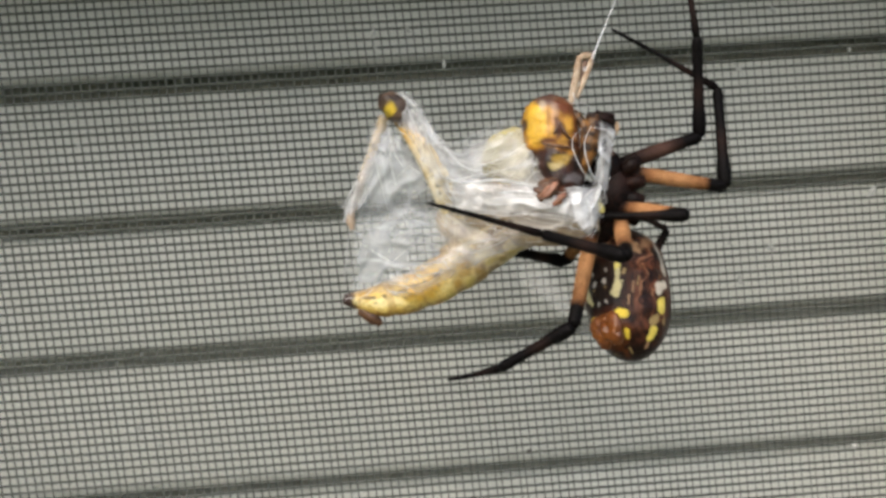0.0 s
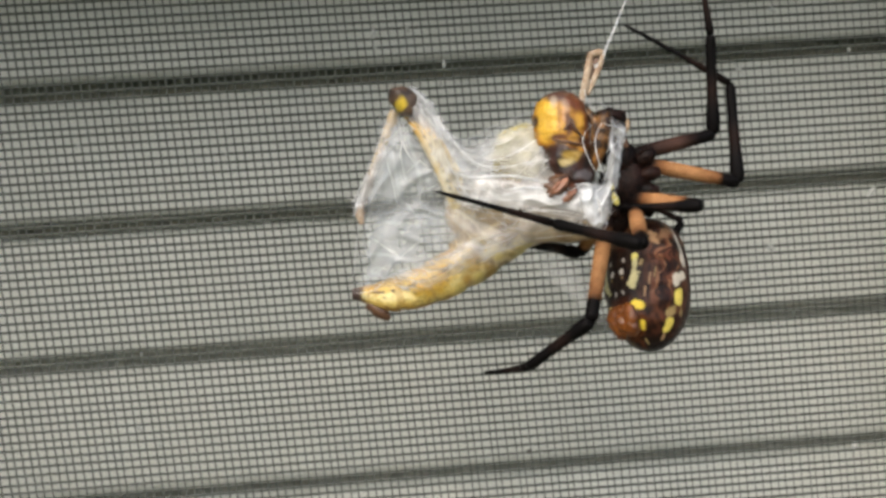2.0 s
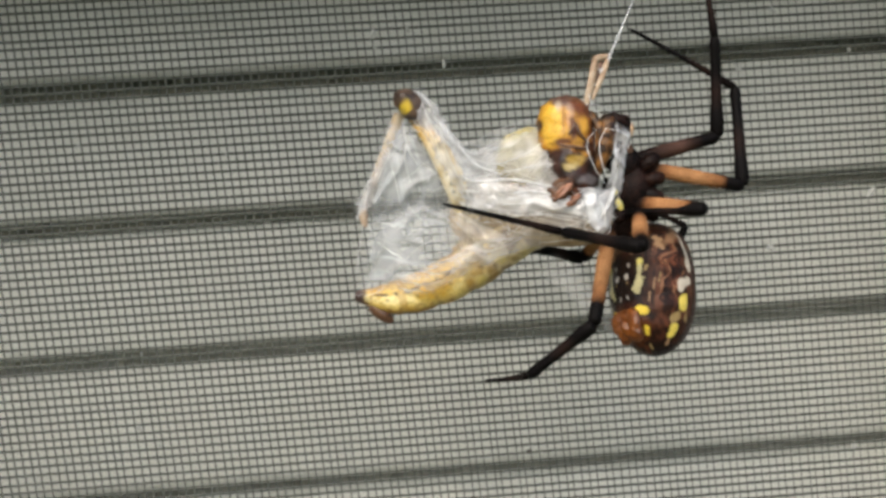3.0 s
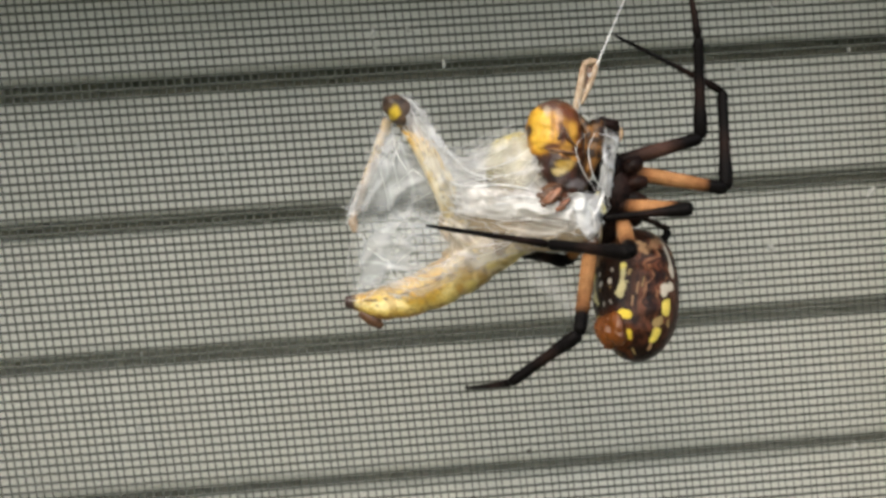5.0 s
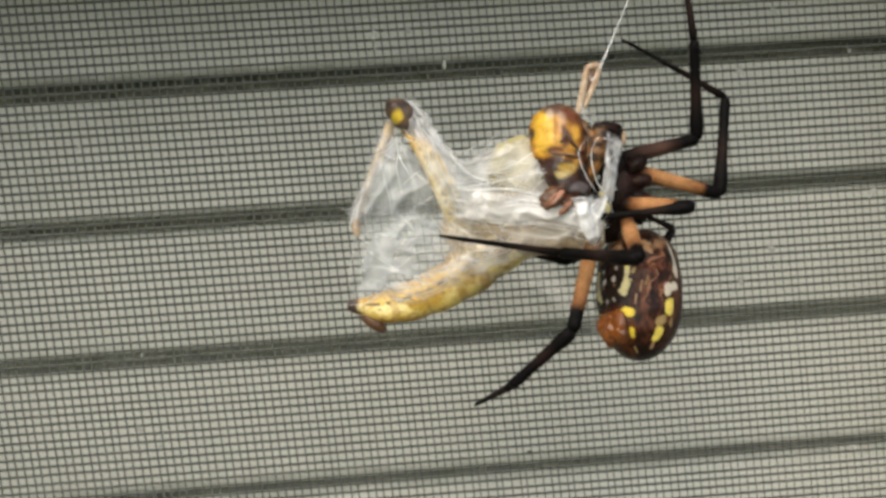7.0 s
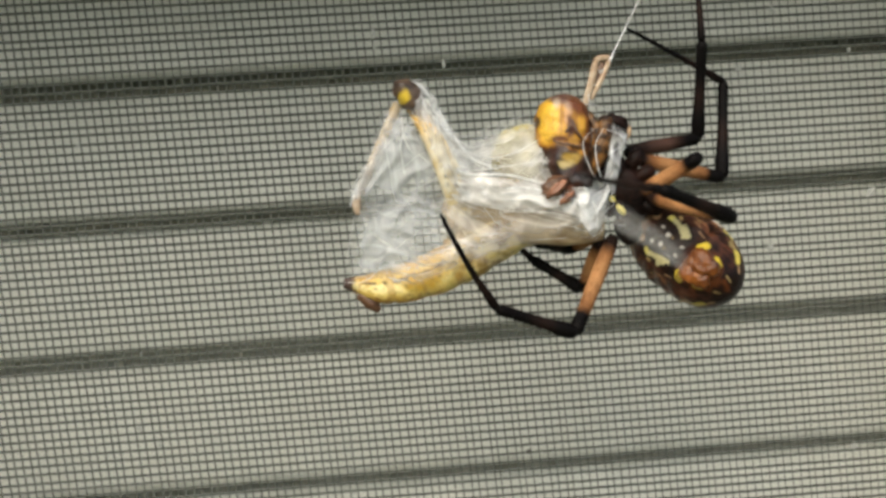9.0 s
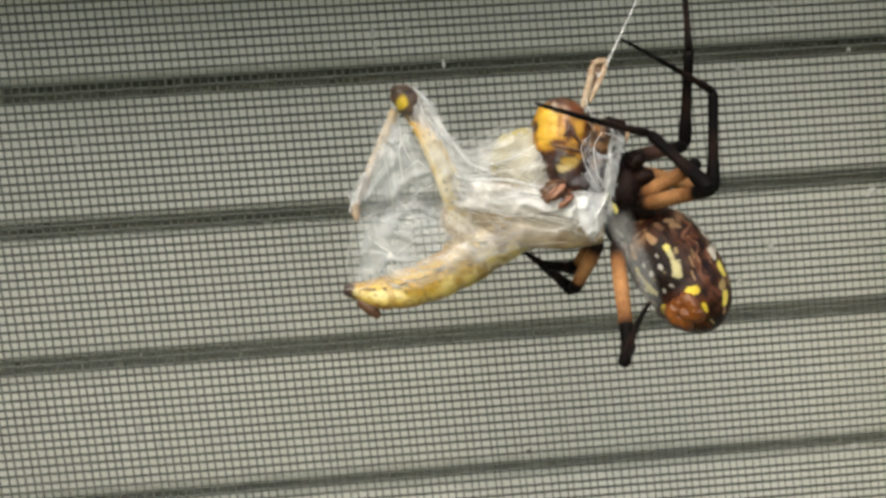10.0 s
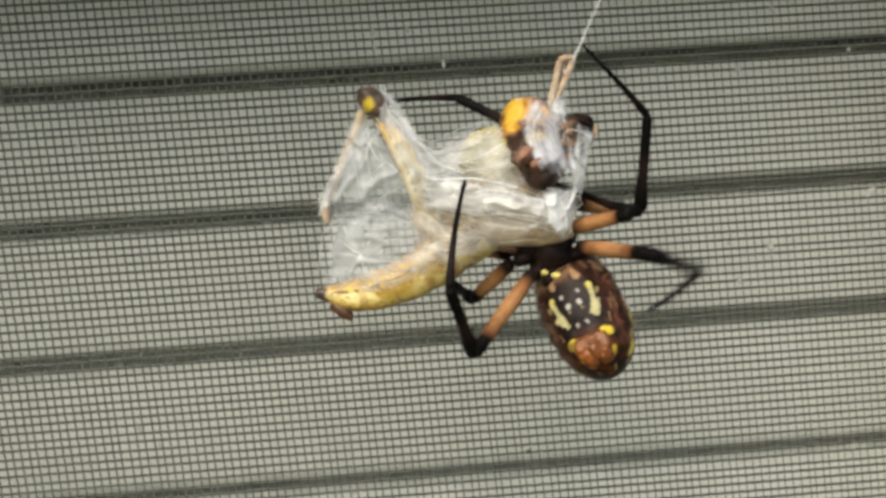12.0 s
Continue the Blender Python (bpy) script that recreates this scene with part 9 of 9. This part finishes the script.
    walk(legs["D"][1], [
        (0,mm(5.37,0,0,-5,6.7,-91.4)), (0.5,mm(5.37,0,0,-5,6.8,-91.2)), (1,mm(5.37,0,0,-5,6.8,-91.3)),
        (1.5,mm(5.37,0,0,-5,6.8,-91.3)), (2,mm(5.37,0,0,-5,6.8,-91.2)), (2.5,mm(5.37,0,0,-5,6.8,-91.4)),
        (3,mm(5.37,0,0,-5,6.8,-91.2)), (3.2,mm(5.37,0,0,-5,6.8,-91.3)), (4.8,mm(5.37,0,0,-5,6.8,-91.3)),
        (5,mm(5.37,0,0,-5,6.7,-91.4)), (5.5,mm(5.37,0,0,-5,6.8,-91.3)), (6,mm(5.37,0,0,-5,6.8,-91.3)),
        (6.5,mm(5.37,0,0,-5,6.8,-91.3)), (7,mm(5.37,0,0,-5,6.8,-91.3)), (7.2,mm(5.37,0,0,-5,6.8,-91.3)),
        (7.5,mm(5.37,0,0,-4.6,6.8,-85.9)), (7.8,mm(5.37,0,0,-3.7,6.9,-72.7)), (8,mm(5.37,0,0,-2.9,6.9,-61.9)),
        (8.2,mm(5.37,0,0,-2.2,6.8,-51)), (8.5,mm(5.37,0,0,-1.2,6.6,-37.8)), (8.8,mm(5.37,0,0,-0.9,6.5,-32.4)),
        (9,mm(5.37,0,0,-0.8,6.5,-32.4)), (9.1,mm(5.37,0,0,-0.8,6.5,-32.3)), (9.2,mm(5.37,0,0,-0.8,6.5,-32.3)),
        (9.3,mm(5.37,0,0,-0.9,6.5,-32.4)), (9.4,mm(5.37,0,0,-0.9,6.5,-32.5)), (9.5,mm(5.37,0,0,-0.9,6.5,-32.6)),
        (9.6,mm(5.37,0,0,-0.9,6.5,-32.4)), (9.7,mm(5.37,0,0,-0.8,6.5,-32.2)), (9.8,mm(5.37,0,0,-0.8,6.5,-32.3)),
        (9.9,mm(5.37,0,0,-0.9,6.5,-32.4)), (10,mm(5.37,0,0,-0.9,6.5,-32.5)), (10.1,mm(5.37,0,0,-0.9,6.5,-32.5)),
        (10.2,mm(5.37,0,0,-0.9,6.5,-32.5)), (10.3,mm(5.37,0,0,-0.9,6.5,-32.5)), (10.4,mm(5.37,0,0,-0.9,6.5,-32.4)),
        (10.5,mm(5.37,0,0,-0.8,6.5,-32.3)), (10.6,mm(5.37,0,0,-0.9,6.5,-32.4)), (10.7,mm(5.37,0,0,-0.9,6.5,-32.5)),
        (10.8,mm(5.37,0,0,-0.9,6.5,-32.5)), (10.9,mm(5.37,0,0,-0.9,6.5,-32.7)), (11,mm(5.37,0,0,-0.9,6.5,-32.8)),
        (11.1,mm(5.37,0,0,-0.9,5.9,-32.8)), (11.2,mm(5.37,0,0,-0.9,5.4,-32.9)), (11.3,mm(5.37,0,0,-0.9,4.8,-33)),
        (11.4,mm(5.37,0,0,-0.9,4.8,-32.9)), (11.5,mm(5.37,0,0,-0.9,4.8,-32.9)), (11.6,mm(5.37,0,0,-0.9,4.8,-32.9)),
        (11.7,mm(5.37,0,0,-0.9,4.8,-33)), (11.8,mm(5.37,0,0,-0.9,4.8,-33)), (11.9,mm(5.37,0,0,-0.9,4.8,-33.2)),
        (12,mm(5.37,0,0,-0.9,4.7,-33.4))])
    walk(legs["D"][2], [
        (0,mm(5.26,-4.36,-0.52,-5,5.7,-97.4)), (0.5,mm(5.27,-4.36,-0.52,-5,5.7,-97.3)), (1,mm(5.27,-4.36,-0.52,-5,5.7,-97.3)),
        (1.5,mm(5.27,-4.36,-0.52,-5,5.7,-97.4)), (2,mm(5.27,-4.36,-0.52,-5,5.7,-97.3)), (2.5,mm(5.26,-4.36,-0.52,-5,5.7,-97.4)),
        (3,mm(5.28,-4.36,-0.52,-5,5.7,-97.3)), (3.2,mm(5.27,-4.36,-0.52,-5,5.7,-97.3)), (4.8,mm(5.27,-4.36,-0.52,-5,5.7,-97.4)),
        (5,mm(5.26,-4.36,-0.52,-5,5.7,-97.4)), (5.5,mm(5.27,-4.36,-0.52,-5,5.7,-97.3)), (6,mm(5.27,-4.36,-0.52,-5,5.7,-97.4)),
        (6.5,mm(5.27,-4.36,-0.52,-5,5.7,-97.4)), (7,mm(5.27,-4.36,-0.52,-5,5.7,-97.4)), (7.2,mm(5.27,-4.36,-0.52,-5,5.7,-97.4)),
        (7.5,mm(5.68,-4.35,-0.52,-4.5,7.8,-90.6)), (7.8,mm(6.67,-4.17,-0.53,-2.9,12.6,-73.8)), (8,mm(7.43,-3.85,-0.53,-0.8,16.3,-59.8)),
        (8.2,mm(8.11,-3.39,-0.52,2,19.5,-45.4)), (8.5,mm(8.82,-2.68,-0.51,6.2,22.6,-27.3)), (8.8,mm(9.05,-2.34,-0.5,8.3,23.5,-19.8)),
        (9,mm(9.06,-2.34,-0.5,8.3,23.7,-19.6)), (9.1,mm(9.06,-2.34,-0.5,8.4,23.7,-19.5)), (9.2,mm(9.06,-2.33,-0.5,8.4,23.7,-19.4)),
        (9.3,mm(9.05,-2.34,-0.5,8.3,23.7,-19.8)), (9.4,mm(9.05,-2.35,-0.5,8.2,23.6,-20.1)), (9.5,mm(9.05,-2.35,-0.5,8.1,23.6,-20.5)),
        (9.6,mm(9.05,-2.34,-0.5,8.3,23.6,-19.8)), (9.7,mm(9.06,-2.33,-0.5,8.5,23.6,-19.2)), (9.8,mm(9.06,-2.33,-0.5,8.4,23.6,-19.5)),
        (9.9,mm(9.06,-2.34,-0.5,8.3,23.6,-19.7)), (10,mm(9.05,-2.34,-0.5,8.2,23.6,-20)), (10.1,mm(9.05,-2.35,-0.5,8.2,23.6,-20.1)),
        (10.2,mm(9.05,-2.35,-0.5,8.2,23.7,-20.2)), (10.3,mm(9.05,-2.34,-0.5,8.2,23.7,-19.9)), (10.4,mm(9.06,-2.34,-0.5,8.3,23.7,-19.7)),
        (10.5,mm(9.06,-2.33,-0.5,8.4,23.7,-19.4)), (10.6,mm(9.06,-2.34,-0.5,8.3,23.7,-19.7)), (10.7,mm(9.05,-2.34,-0.5,8.2,23.6,-19.9)),
        (10.8,mm(9.05,-2.35,-0.5,8.2,23.6,-20.2)), (10.9,mm(9.04,-2.36,-0.5,8,23.6,-20.6)), (11,mm(9.04,-2.36,-0.5,7.9,23.6,-21)),
        (11.1,mm(9.04,-2.37,-0.45,7.9,23.5,-20.9)), (11.2,mm(9.04,-2.38,-0.41,8,23.5,-20.8)), (11.3,mm(9.04,-2.38,-0.37,8,23.5,-20.7)),
        (11.4,mm(9.04,-2.38,-0.37,8.1,23.5,-20.6)), (11.5,mm(9.05,-2.38,-0.37,8.1,23.5,-20.4)), (11.6,mm(9.04,-2.38,-0.37,8,23.5,-20.6)),
        (11.7,mm(9.04,-2.38,-0.37,8,23.5,-20.8)), (11.8,mm(9.04,-2.39,-0.37,7.9,23.5,-21)), (11.9,mm(9.03,-2.4,-0.36,7.6,23.5,-21.9)),
        (12,mm(9.02,-2.41,-0.36,7.3,23.4,-22.7))])


motions()
